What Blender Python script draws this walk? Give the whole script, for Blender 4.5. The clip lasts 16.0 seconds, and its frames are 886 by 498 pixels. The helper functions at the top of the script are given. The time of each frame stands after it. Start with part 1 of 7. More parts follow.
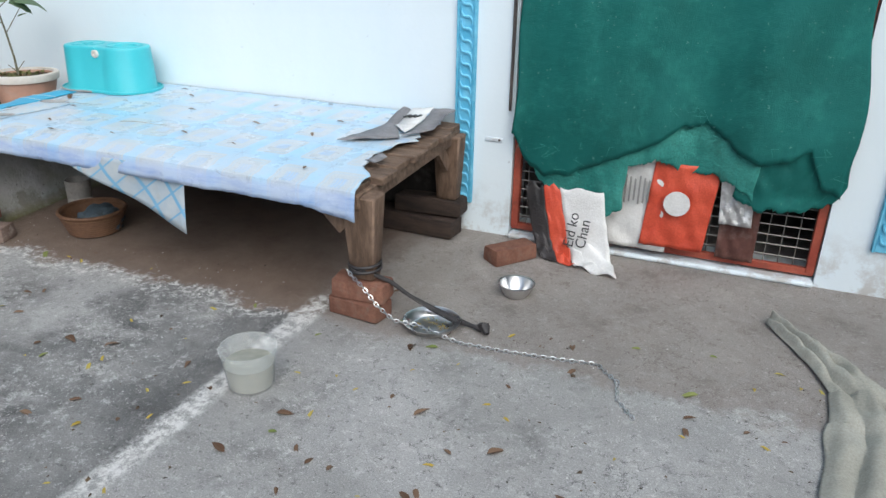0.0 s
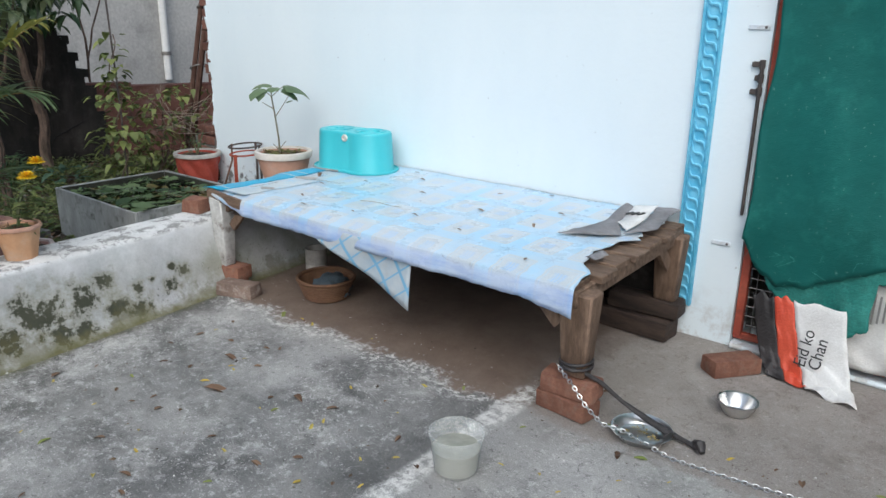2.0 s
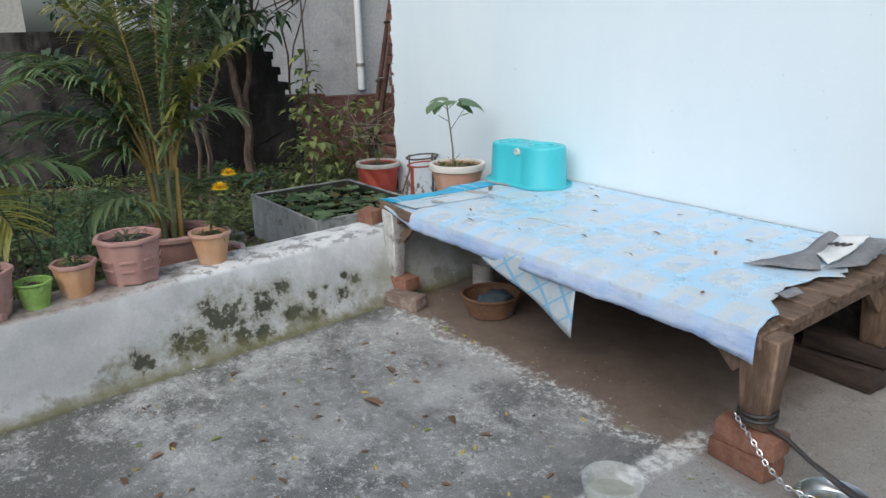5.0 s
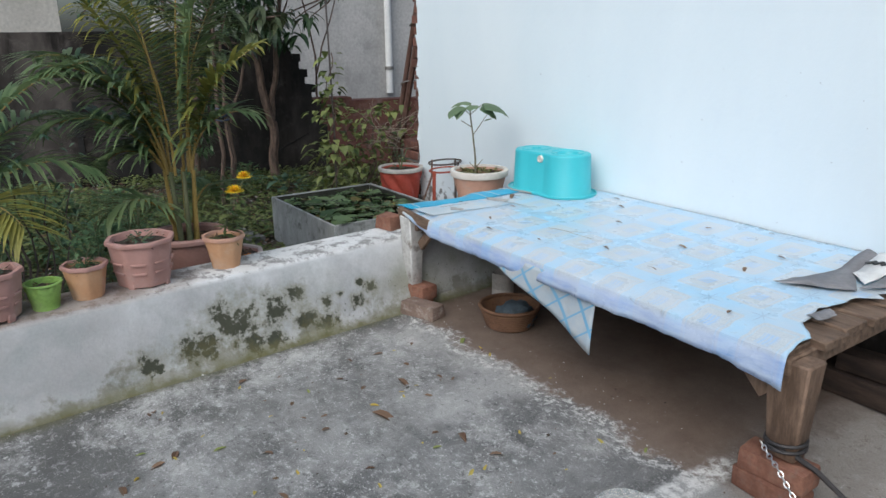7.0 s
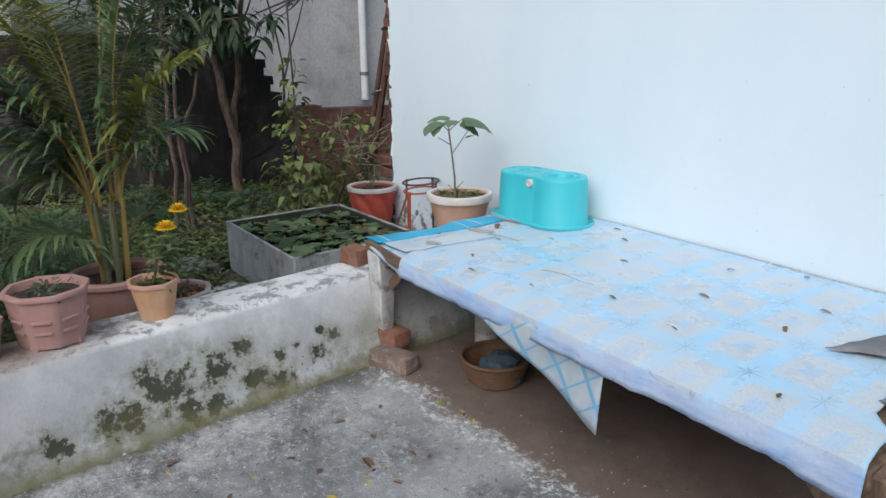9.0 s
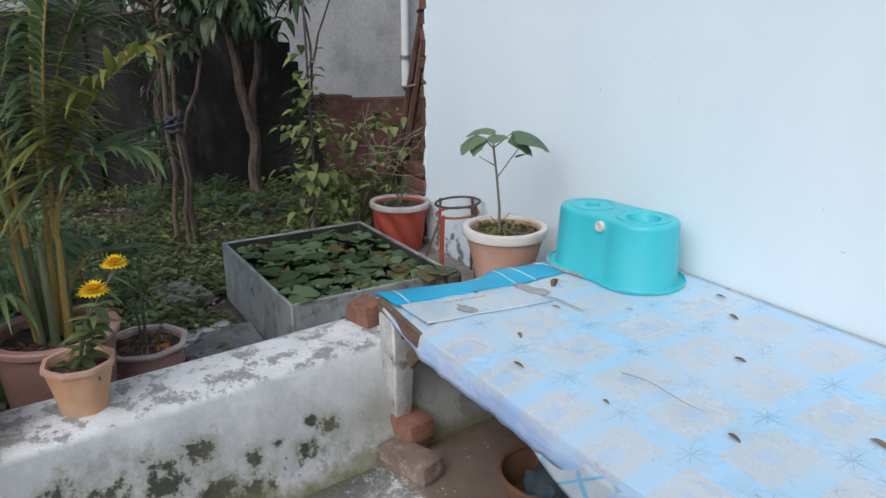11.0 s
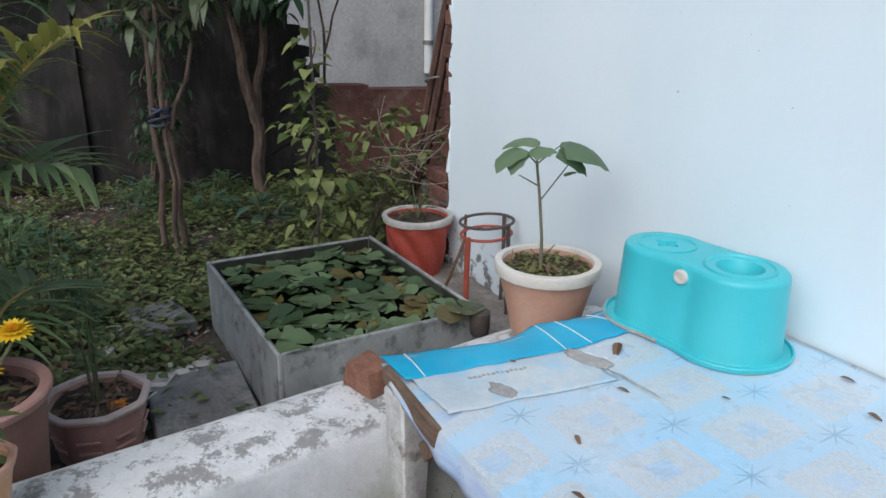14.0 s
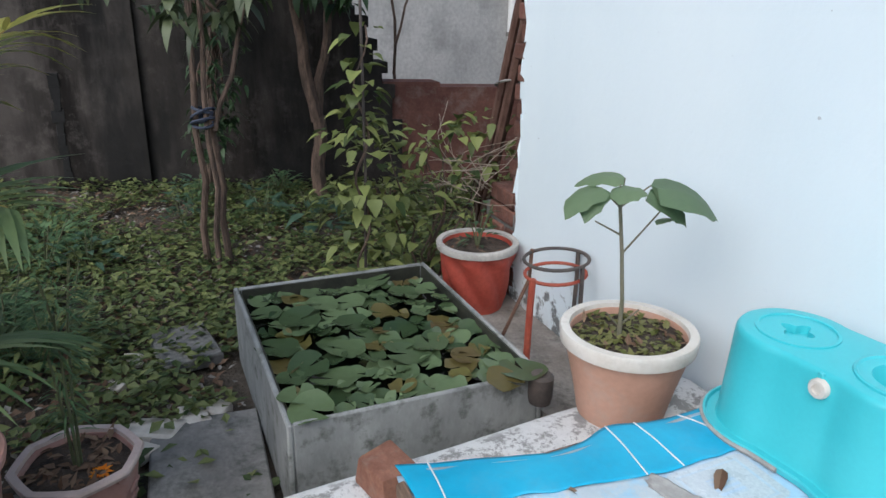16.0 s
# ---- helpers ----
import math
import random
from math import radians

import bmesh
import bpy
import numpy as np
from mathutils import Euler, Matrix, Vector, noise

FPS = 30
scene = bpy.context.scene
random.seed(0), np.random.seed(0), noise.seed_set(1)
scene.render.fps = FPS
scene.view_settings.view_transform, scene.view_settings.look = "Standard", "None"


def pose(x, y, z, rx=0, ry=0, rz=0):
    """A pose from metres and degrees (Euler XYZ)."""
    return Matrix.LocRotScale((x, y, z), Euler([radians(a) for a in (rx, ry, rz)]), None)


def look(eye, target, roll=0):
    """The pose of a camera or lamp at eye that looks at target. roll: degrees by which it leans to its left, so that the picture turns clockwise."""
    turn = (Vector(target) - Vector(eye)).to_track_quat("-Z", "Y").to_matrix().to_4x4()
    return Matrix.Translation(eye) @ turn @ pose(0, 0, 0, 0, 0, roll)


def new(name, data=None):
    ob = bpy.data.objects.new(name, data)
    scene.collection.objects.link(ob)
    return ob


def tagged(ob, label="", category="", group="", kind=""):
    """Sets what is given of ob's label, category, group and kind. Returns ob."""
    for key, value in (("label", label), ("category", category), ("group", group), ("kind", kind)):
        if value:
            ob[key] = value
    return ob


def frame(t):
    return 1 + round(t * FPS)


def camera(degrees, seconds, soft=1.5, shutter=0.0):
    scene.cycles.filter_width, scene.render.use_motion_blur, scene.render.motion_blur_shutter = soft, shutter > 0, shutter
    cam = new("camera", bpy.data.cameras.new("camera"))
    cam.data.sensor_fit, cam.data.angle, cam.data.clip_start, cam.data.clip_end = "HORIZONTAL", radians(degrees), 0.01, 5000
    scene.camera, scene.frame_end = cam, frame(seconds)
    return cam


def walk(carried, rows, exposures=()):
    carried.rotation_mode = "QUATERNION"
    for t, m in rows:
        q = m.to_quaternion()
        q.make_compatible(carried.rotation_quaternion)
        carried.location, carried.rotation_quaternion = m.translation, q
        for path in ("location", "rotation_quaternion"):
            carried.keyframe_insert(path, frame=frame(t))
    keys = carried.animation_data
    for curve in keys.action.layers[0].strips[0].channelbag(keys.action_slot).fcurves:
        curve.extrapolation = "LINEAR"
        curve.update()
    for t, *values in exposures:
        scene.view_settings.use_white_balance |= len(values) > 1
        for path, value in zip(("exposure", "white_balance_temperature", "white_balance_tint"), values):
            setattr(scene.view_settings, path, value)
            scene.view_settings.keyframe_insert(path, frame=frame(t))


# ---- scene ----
cam = camera(63.2, 16.0)
PATH = [
    (0, (0.999, -3.16, 1.339), (0.308, -1.459, 0.547), 1.0),
    (0.5, (0.982, -3.191, 1.338), (0.16, -1.539, 0.565), 0.3),
    (1, (0.971, -3.211, 1.35), (0.029, -1.615, 0.596), -0.1),
    (1.5, (0.96, -3.202, 1.376), (-0.111, -1.663, 0.677), 0.6),
    (2, (0.931, -3.195, 1.404), (-0.263, -1.708, 0.804), 0.7),
    (2.5, (0.92, -3.193, 1.43), (-0.371, -1.788, 0.831), -0.3),
    (3, (0.921, -3.185, 1.441), (-0.492, -1.9, 0.844), -1.1),
    (3.5, (0.924, -3.169, 1.443), (-0.536, -1.943, 0.839), -0.9),
    (4, (0.913, -3.147, 1.443), (-0.582, -1.966, 0.837), -1.2),
    (6.5, (0.864, -2.954, 1.426), (-0.717, -1.869, 0.855), -0.7),
    (7, (0.842, -2.955, 1.429), (-0.749, -1.887, 0.855), -0.7),
    (7.5, (0.782, -2.921, 1.429), (-0.803, -1.839, 0.864), -0.6),
    (8, (0.672, -2.86, 1.453), (-0.902, -1.758, 0.901), -0.8),
    (8.5, (0.547, -2.789, 1.441), (-1.0, -1.647, 0.891), -0.9),
    (9, (0.392, -2.615, 1.437), (-1.171, -1.502, 0.87), -0.6),
    (11.5, (-0.478, -1.977, 1.478), (-2.113, -1.01, 0.851), -0.3),
    (12, (-0.581, -1.882, 1.473), (-2.242, -0.966, 0.838), -1.1),
    (12.5, (-0.624, -1.844, 1.466), (-2.285, -0.943, 0.81), -0.7),
    (13, (-0.655, -1.822, 1.46), (-2.312, -0.899, 0.825), 0.2),
    (13.5, (-0.747, -1.8, 1.451), (-2.391, -0.869, 0.797), 1.0),
    (14, (-0.894, -1.764, 1.451), (-2.526, -0.812, 0.793), 0.9),
    (14.5, (-1.023, -1.731, 1.464), (-2.644, -0.759, 0.811), 0.7),
    (15, (-1.134, -1.675, 1.461), (-2.785, -0.753, 0.809), 0.8),
    (15.5, (-1.239, -1.551, 1.459), (-2.911, -0.693, 0.774), 1.3),
    (16, (-1.315, -1.441, 1.46), (-3.038, -0.693, 0.77), 1.1),
]
EXPOSURE = [(0.0, 0.36, 5950, 5), (3.5, 0.22, 5950, 5), (8.0, 0.18, 5900, 6), (11.5, 0.08, 5850, 7), (14.0, 0.12, 5850, 7), (16.0, 0.36, 5850, 7)]
walk(cam, [(t, look(eye, target, roll)) for t, eye, target, roll in PATH], EXPOSURE)

# ---- world, sun, exposure ----
world = bpy.data.worlds.new("sky")
scene.world = world
world.use_nodes = True
wn = world.node_tree.nodes
sky = wn.new("ShaderNodeTexSky")
sky.sky_type, sky.sun_disc = "NISHITA", False
SUN_EL, SUN_ROT = radians(44), radians(146)
sky.sun_elevation, sky.sun_rotation = SUN_EL, SUN_ROT
sky.dust_density, sky.air_density = 4.0, 1.0
world.node_tree.links.new(sky.outputs[0], wn["Background"].inputs[0])
wn["Background"].inputs[1].default_value = 0.105
sun_data = bpy.data.lights.new("sun", "SUN")
sun_data.energy, sun_data.angle, sun_data.color = 1.6, radians(75), (1.0, 0.985, 0.96)
sun = new("sun", sun_data)
sun.matrix_world = look((0, 0, 0), (-math.sin(SUN_ROT) * math.cos(SUN_EL), -math.cos(SUN_ROT) * math.cos(SUN_EL), -math.sin(SUN_EL)))


# ---- materials ----
class Nodes:
    """A small wrapper that builds one principled material."""

    def __init__(self, name):
        self.m = bpy.data.materials.new(name)
        self.m.use_nodes = True
        self.t = self.m.node_tree
        self.b = self.t.nodes["Principled BSDF"]
        self.co = self.t.nodes.new("ShaderNodeTexCoord").outputs["Object"]

    def n(self, kind, **sets):
        node = self.t.nodes.new(kind)
        for k, v in sets.items():
            if k in node.inputs:
                node.inputs[k].default_value = v
        return node

    def link(self, a, b):
        self.t.links.new(a, b)

    def noise(self, scale, detail=5.0, rough=0.6, co=None, stretch=None):
        co = co or self.co
        if stretch:
            mp = self.t.nodes.new("ShaderNodeMapping")
            mp.inputs["Scale"].default_value = stretch
            self.link(co, mp.inputs[0])
            co = mp.outputs[0]
        t = self.n("ShaderNodeTexNoise", Scale=scale, Detail=detail, Roughness=rough)
        self.link(co, t.inputs["Vector"])
        return t.outputs[0]

    def ramp(self, fac, lo, hi, a=0.0, b=1.0):
        r = self.n("ShaderNodeMapRange")
        for k, v in zip((1, 2, 3, 4), (lo, hi, a, b)):
            r.inputs[k].default_value = v
        self.link(fac, r.inputs[0])
        return r.outputs[0]

    def math(self, op, a, b=None):
        node = self.t.nodes.new("ShaderNodeMath")
        node.operation = op
        for i, v in enumerate((a, b)):
            if v is None:
                continue
            if isinstance(v, (int, float)):
                node.inputs[i].default_value = v
            else:
                self.link(v, node.inputs[i])
        return node.outputs[0]

    def mix(self, fac, a, b, mode="MIX"):
        node = self.t.nodes.new("ShaderNodeMix")
        node.data_type, node.blend_type = "RGBA", mode
        for sock, v in ((node.inputs[0], fac), (node.inputs[6], a), (node.inputs[7], b)):
            if isinstance(v, (int, float)):
                sock.default_value = v
            elif isinstance(v, tuple):
                sock.default_value = (*v, 1) if len(v) == 3 else v
            else:
                self.link(v, sock)
        return node.outputs[2]

    def xyz(self):
        s = self.t.nodes.new("ShaderNodeSeparateXYZ")
        self.link(self.co, s.inputs[0])
        return s.outputs

    def done(self, colour, rough=0.8, bump=None, strength=0.3, distance=0.01, metal=0.0, spec=0.5):
        if isinstance(colour, tuple):
            self.b.inputs["Base Color"].default_value = (*colour, 1)
        else:
            self.link(colour, self.b.inputs["Base Color"])
        if isinstance(rough, (int, float)):
            self.b.inputs["Roughness"].default_value = rough
        else:
            self.link(rough, self.b.inputs["Roughness"])
        self.b.inputs["Metallic"].default_value = metal
        self.b.inputs["Specular IOR Level"].default_value = spec
        if bump is not None:
            bp = self.n("ShaderNodeBump", Strength=strength, Distance=distance)
            self.link(bump, bp.inputs["Height"])
            self.link(bp.outputs[0], self.b.inputs["Normal"])
        return self.m


def plain(name, a, b, scale=8.0, fine=60.0, rough=0.75, strength=0.3, distance=0.004, metal=0.0, dirt=None, dirt_amount=0.5, spec=0.4, vary=0.0, stretch=None, grain=0.35):
    """Two close colours mixed at two scales, with dirt patches and a fine bump."""
    k = Nodes(name)
    big, small = k.noise(scale, stretch=stretch), k.noise(fine, 3.0, stretch=stretch)
    c = k.mix(k.ramp(big, 0.35, 0.65), a, b)
    c = k.mix(grain, c, k.mix(k.ramp(small, 0.3, 0.7), (0.35, 0.35, 0.35), (0.75, 0.75, 0.75)), "OVERLAY")
    if dirt:
        c = k.mix(k.ramp(k.noise(scale * 1.7, 8.0, 0.7), 0.52, 0.68, 0.0, dirt_amount), c, dirt)
    if vary:
        rnd = k.t.nodes.new("ShaderNodeObjectInfo").outputs["Random"]
        c = k.mix(1.0, c, k.mix(rnd, (1 - vary,) * 3, (1 + vary,) * 3), "MULTIPLY")
    r = k.ramp(big, 0.2, 0.8, rough - 0.08, min(1.0, rough + 0.08))
    return k.done(c, r, small, strength, distance, metal, spec)


def leafy(name, a, b, rough=0.5, trans=0.25):
    """Leaves that differ one from another, with a paler vein noise."""
    k = Nodes(name)
    isl = k.t.nodes.new("ShaderNodeNewGeometry").outputs["Random Per Island"]
    obj = k.t.nodes.new("ShaderNodeObjectInfo").outputs["Random"]
    c = k.mix(k.math("FRACT", k.math("ADD", isl, obj)), a, b)
    c = k.mix(0.3, c, k.mix(k.noise(35.0), (0.3, 0.3, 0.3), (0.8, 0.8, 0.75)), "OVERLAY")
    m = k.done(c, rough, k.noise(70.0), 0.25, 0.003, 0.0, 0.35)
    k.b.inputs["Subsurface Weight"].default_value = 0.0
    tr = k.n("ShaderNodeBsdfTranslucent")
    k.link(c, tr.inputs[0])
    ms = k.n("ShaderNodeMixShader", Fac=trans)
    out = k.t.nodes["Material Output"]
    k.link(k.b.outputs[0], ms.inputs[1])
    k.link(tr.outputs[0], ms.inputs[2])
    k.link(ms.outputs[0], out.inputs[0])
    return m


# ---- mesh helpers ----
def thing(name, label, category, at=(0, 0, 0), rz=0.0, group="", kind=""):
    ob = new(name)
    ob.empty_display_size = 0.05
    ob.matrix_basis = pose(*at, 0, 0, rz)
    return tagged(ob, label, category, group, kind)


def finish(bm, name, smooth):
    bmesh.ops.recalc_face_normals(bm, faces=bm.faces[:])
    me = bpy.data.meshes.new(name)
    bm.to_mesh(me)
    bm.free()
    if smooth:
        me.polygons.foreach_set("use_smooth", [True] * len(me.polygons))
        me.set_sharp_from_angle(angle=radians(40))
    return me


def part(name, bm, material, parent=None, label="", smooth=True):
    me = finish(bm, name, smooth)
    me.materials.append(material)
    ob = new(name, me)
    ob.parent = parent
    if label:
        ob["label"] = label
    return ob


def setting(name, bm, material, label, category, smooth=False):
    return tagged(part(name, bm, material, None, label, smooth), label, category, "", "structure")


def box(bm, c, s, rz=0.0, bevel=0.0, rx=0.0, ry=0.0, jitter=0.0, segments=1):
    """A box with centre c and size s, optionally turned, bevelled and worn."""
    got = bmesh.ops.create_cube(bm, size=1.0)["verts"]
    for v in got:
        v.co = Vector((v.co.x * s[0], v.co.y * s[1], v.co.z * s[2]))
        if jitter:
            v.co += Vector((random.uniform(-1, 1), random.uniform(-1, 1), random.uniform(-1, 1))) * jitter
    if bevel:
        edges = list({e for v in got for e in v.link_edges})
        r = bmesh.ops.bevel(bm, geom=edges, offset=bevel, segments=segments, affect="EDGES", profile=0.6)
        got = list({v for f in r["faces"] for v in f.verts} | {v for v in got if v.is_valid})
    m = pose(*c, rx, ry, rz)
    for v in got:
        v.co = m @ v.co
    return bm


def fresh():
    return bmesh.new()


def lathe(bm, profile, seg=40, centre=(0, 0, 0), sides=0, wobble=0.0, twist=None, caps=True):
    """Turn a profile of (radius, height). sides: a polygon in place of a circle."""
    rings = []
    for r, z in profile:
        ring = []
        for i in range(seg):
            a = 2 * math.pi * i / seg
            k = 1.0
            if sides:
                h = math.pi / sides
                k = math.cos(h) / math.cos((a % (2 * h)) - h)
                k = 0.25 + 0.75 * k
            if twist:
                k *= twist(a, z)
            w = 1 + wobble * noise.noise(Vector((math.cos(a) * 2, math.sin(a) * 2, z * 5)))
            ring.append(bm.verts.new((centre[0] + r * k * w * math.cos(a), centre[1] + r * k * w * math.sin(a), centre[2] + z)))
        rings.append(ring)
    for p, q in zip(rings, rings[1:]):
        for i in range(seg):
            j = (i + 1) % seg
            bm.faces.new((p[i], p[j], q[j], q[i]))
    if caps and profile[0][0] > 1e-4:
        bm.faces.new(rings[0][::-1])
    if caps and profile[-1][0] > 1e-4:
        bm.faces.new(rings[-1])
    return bm


def tube(bm, pts, radii, seg=6):
    """A tapered tube along points."""
    pts = [Vector(p) for p in pts]
    if isinstance(radii, (int, float)):
        radii = [radii] * len(pts)
    last, rings = None, []
    for i, p in enumerate(pts):
        d = (pts[min(i + 1, len(pts) - 1)] - pts[max(i - 1, 0)]).normalized()
        side = d.orthogonal().normalized() if last is None else (last - d * last.dot(d)).normalized()
        last = side
        up = d.cross(side)
        rings.append([bm.verts.new(p + (side * math.cos(2 * math.pi * k / seg) + up * math.sin(2 * math.pi * k / seg)) * radii[i]) for k in range(seg)])
    for a, b in zip(rings, rings[1:]):
        for k in range(seg):
            bm.faces.new((a[k], a[(k + 1) % seg], b[(k + 1) % seg], b[k]))
    bm.faces.new(rings[0][::-1])
    bm.faces.new(rings[-1])
    return bm


def ring(bm, centre, radius, thick, seg=28, tilt=(0, 0)):
    pts = [pose(*centre, tilt[0], tilt[1], 0) @ Vector((radius * math.cos(2 * math.pi * i / seg), radius * math.sin(2 * math.pi * i / seg), 0)) for i in range(seg + 1)]
    return tube(bm, pts, thick, 6)


def leaf(bm, base, direction, length, width, droop=0.3, fold=0.15, up=(0, 0, 1), segs=4, shape=0.45, tip=0.0):
    """One leaf: a bent, folded blade with a midrib and a pointed tip."""
    d = Vector(direction).normalized()
    side = d.cross(Vector(up))
    side = side.normalized() if side.length > 1e-3 else Vector((1, 0, 0))
    nrm = side.cross(d).normalized()
    rows, p = [], Vector(base)
    for i in range(segs + 1):
        t = i / segs
        w = width * 0.5 * (math.sin(math.pi * t ** shape) if 0 < t < 1 else 0.0)
        if i:
            ang = droop * t
            p = p + (d * math.cos(ang) - nrm * math.sin(ang)) * (length / segs)
        mid = bm.verts.new(p)
        if w > 1e-4:
            rows.append((bm.verts.new(p - side * w + nrm * w * fold), mid, bm.verts.new(p + side * w + nrm * w * fold)))
        else:
            rows.append((mid,))
    for a, b in zip(rows, rows[1:]):
        if len(a) == 1 and len(b) == 3:
            bm.faces.new((a[0], b[1], b[0]))
            bm.faces.new((a[0], b[2], b[1]))
        elif len(a) == 3 and len(b) == 3:
            bm.faces.new((a[0], a[1], b[1], b[0]))
            bm.faces.new((a[1], a[2], b[2], b[1]))
        elif len(a) == 3:
            bm.faces.new((a[0], a[1], b[0]))
            bm.faces.new((a[1], a[2], b[0]))
    return p


def rnd(a, b):
    return random.uniform(a, b)


# ---- surfaces ----
def house_paint():
    k = Nodes("white_wall_paint")
    streak = k.noise(1.3, 4.0, stretch=(1.4, 1, 0.6))
    c = k.mix(k.ramp(streak, 0.3, 0.7), (0.72, 0.80, 0.845), (0.77, 0.84, 0.875))
    c = k.mix(k.ramp(k.noise(9.0, 6.0), 0.55, 0.75, 0.0, 0.2), c, (0.70, 0.76, 0.84))
    low = k.ramp(k.xyz()[2], 0.0, 0.28, 1.0, 0.0)
    worn = k.math("MULTIPLY", low, k.ramp(k.noise(7.0, 8.0, 0.7), 0.46, 0.58))
    c = k.mix(worn, c, (0.50, 0.49, 0.47))
    damp = k.math("MULTIPLY", k.ramp(k.xyz()[0], -3.0, -2.8, 1.0, 0.0), k.ramp(k.xyz()[2], 0.05, 0.42, 0.16, 0.0))
    c = k.mix(k.math("MULTIPLY", k.ramp(k.math("ADD", k.noise(13.0, 7.0, 0.65), damp), 0.58, 0.65, 0.0, 0.85), k.ramp(damp, 0.0, 0.05)), c, (0.09, 0.09, 0.085))
    pit = k.ramp(k.noise(34.0, 2.0), 0.735, 0.76, 0.0, 0.55)
    c = k.mix(pit, c, (0.33, 0.33, 0.35))
    scuff = k.math("MULTIPLY", k.ramp(k.noise(22.0, 6.0, 0.8, stretch=(0.35, 1, 2.2)), 0.62, 0.68, 0.0, 0.3), k.ramp(k.noise(1.1, 3.0), 0.48, 0.6))
    c = k.mix(scuff, c, (0.60, 0.68, 0.78))
    return k.done(c, 0.65, k.noise(28.0, 6.0), 0.25, 0.006, 0.0, 0.35)


def yard_concrete():
    """Old screed: a smooth dark skin, flaked to pale grit, a lime line and brown silt along the house."""
    k = Nodes("worn_concrete")
    x, y, z = k.xyz()
    wide, mid, fine = k.noise(1.3, 5.0, 0.6), k.noise(5.0, 12.0, 0.74), k.noise(85.0, 5.0, 0.75)
    warp = k.math("MULTIPLY", k.math("SUBTRACT", mid, 0.5), 0.5)
    left = k.ramp(k.math("ADD", x, k.math("MULTIPLY", warp, 0.2)), -0.45, -0.41, 1.0, 0.0)
    base = k.mix(k.ramp(wide, 0.35, 0.65), (0.29, 0.283, 0.27), (0.42, 0.41, 0.395))
    dark = k.mix(k.ramp(k.noise(1.6, 9.0, 0.65), 0.38, 0.58), (0.095, 0.094, 0.091), (0.25, 0.245, 0.235))
    walked = k.ramp(k.math("ADD", x, k.math("MULTIPLY", warp, 1.6)), -1.28, -1.08, 1.0, 0.0)
    dark = k.mix(walked, dark, k.mix(k.ramp(k.noise(2.1, 8.0, 0.68), 0.36, 0.60), (0.14, 0.137, 0.13), (0.37, 0.362, 0.345)))
    c = k.mix(left, base, dark)
    # damp near the low wall
    seep = k.math("ADD", k.math("ADD", x, k.math("MULTIPLY", y, 0.1)), k.math("MULTIPLY", k.math("SUBTRACT", k.noise(2.6, 8.0, 0.68), 0.5), 1.5))
    seep = k.math("ADD", seep, k.math("MULTIPLY", k.math("MINIMUM", k.math("ADD", y, 2.0), 0.0), 0.9))
    c = k.mix(k.ramp(seep, -2.45, -2.0, 0.8, 0.0), c, (0.085, 0.083, 0.076))
    # blotches at hand size
    c = k.mix(k.ramp(k.noise(3.6, 12.0, 0.78), 0.52, 0.62, 0.0, 0.5), c, (0.12, 0.118, 0.113))
    # the skin flaked off in ragged patches, with grit of many sizes
    flake = k.math("ADD", k.noise(4.5, 14.0, 0.84), k.math("MULTIPLY", k.math("SUBTRACT", wide, 0.5), 0.8))
    c = k.mix(k.ramp(flake, 0.52, 0.62, 0.0, 0.7), c, (0.40, 0.39, 0.37))
    c = k.mix(k.ramp(flake, 0.63, 0.68, 0.0, 0.6), c, (0.54, 0.53, 0.51))
    for scale, lo, col, amount in ((22.0, 0.565, (0.50, 0.49, 0.475), 0.75), (48.0, 0.585, (0.60, 0.59, 0.57), 0.8), (105.0, 0.60, (0.62, 0.61, 0.59), 0.7)):
        c = k.mix(k.math("MULTIPLY", k.ramp(k.noise(scale, 4.0, 0.8), lo, lo + 0.045, 0.0, amount), k.ramp(flake, 0.40, 0.55, 0.25, 1.0)), c, col)
    for scale, lo, amount in ((34.0, 0.57, 0.65), (80.0, 0.60, 0.6)):
        c = k.mix(k.ramp(k.noise(scale, 6.0, 0.85), lo, lo + 0.05, 0.0, amount), c, (0.06, 0.058, 0.055))
    # hairline cracks
    vein = k.math("ABSOLUTE", k.math("SUBTRACT", k.noise(2.4, 9.0, 0.62), 0.5))
    c = k.mix(k.math("MULTIPLY", k.ramp(vein, 0.0, 0.004, 0.8, 0.0), k.ramp(wide, 0.48, 0.55)), c, (0.05, 0.048, 0.045))
    # brown silt under the bed and along the house
    silt = k.ramp(k.math("ADD", y, warp), -1.13, -1.06)
    silt = k.math("MULTIPLY", silt, k.ramp(k.math("ADD", x, warp), -0.5, -0.28, 1.0, 0.5))
    c = k.mix(silt, c, k.mix(k.ramp(mid, 0.3, 0.7), (0.13, 0.092, 0.07), (0.215, 0.165, 0.132)))
    c = k.mix(k.math("MULTIPLY", silt, k.ramp(k.noise(60.0, 5.0, 0.8), 0.60, 0.68, 0.0, 0.5)), c, (0.33, 0.29, 0.25))
    # the lime line and the broken pale rim of the silt
    edge = k.math("ABSOLUTE", k.math("ADD", k.math("ADD", x, 0.405), k.math("MULTIPLY", warp, 0.2)))
    line = k.math("MULTIPLY", k.ramp(edge, 0.028, 0.06, 1.0, 0.0), k.ramp(k.noise(26.0, 9.0, 0.8), 0.43, 0.55))
    line = k.math("MULTIPLY", line, k.ramp(y, -0.95, -0.9, 1.0, 0.0))
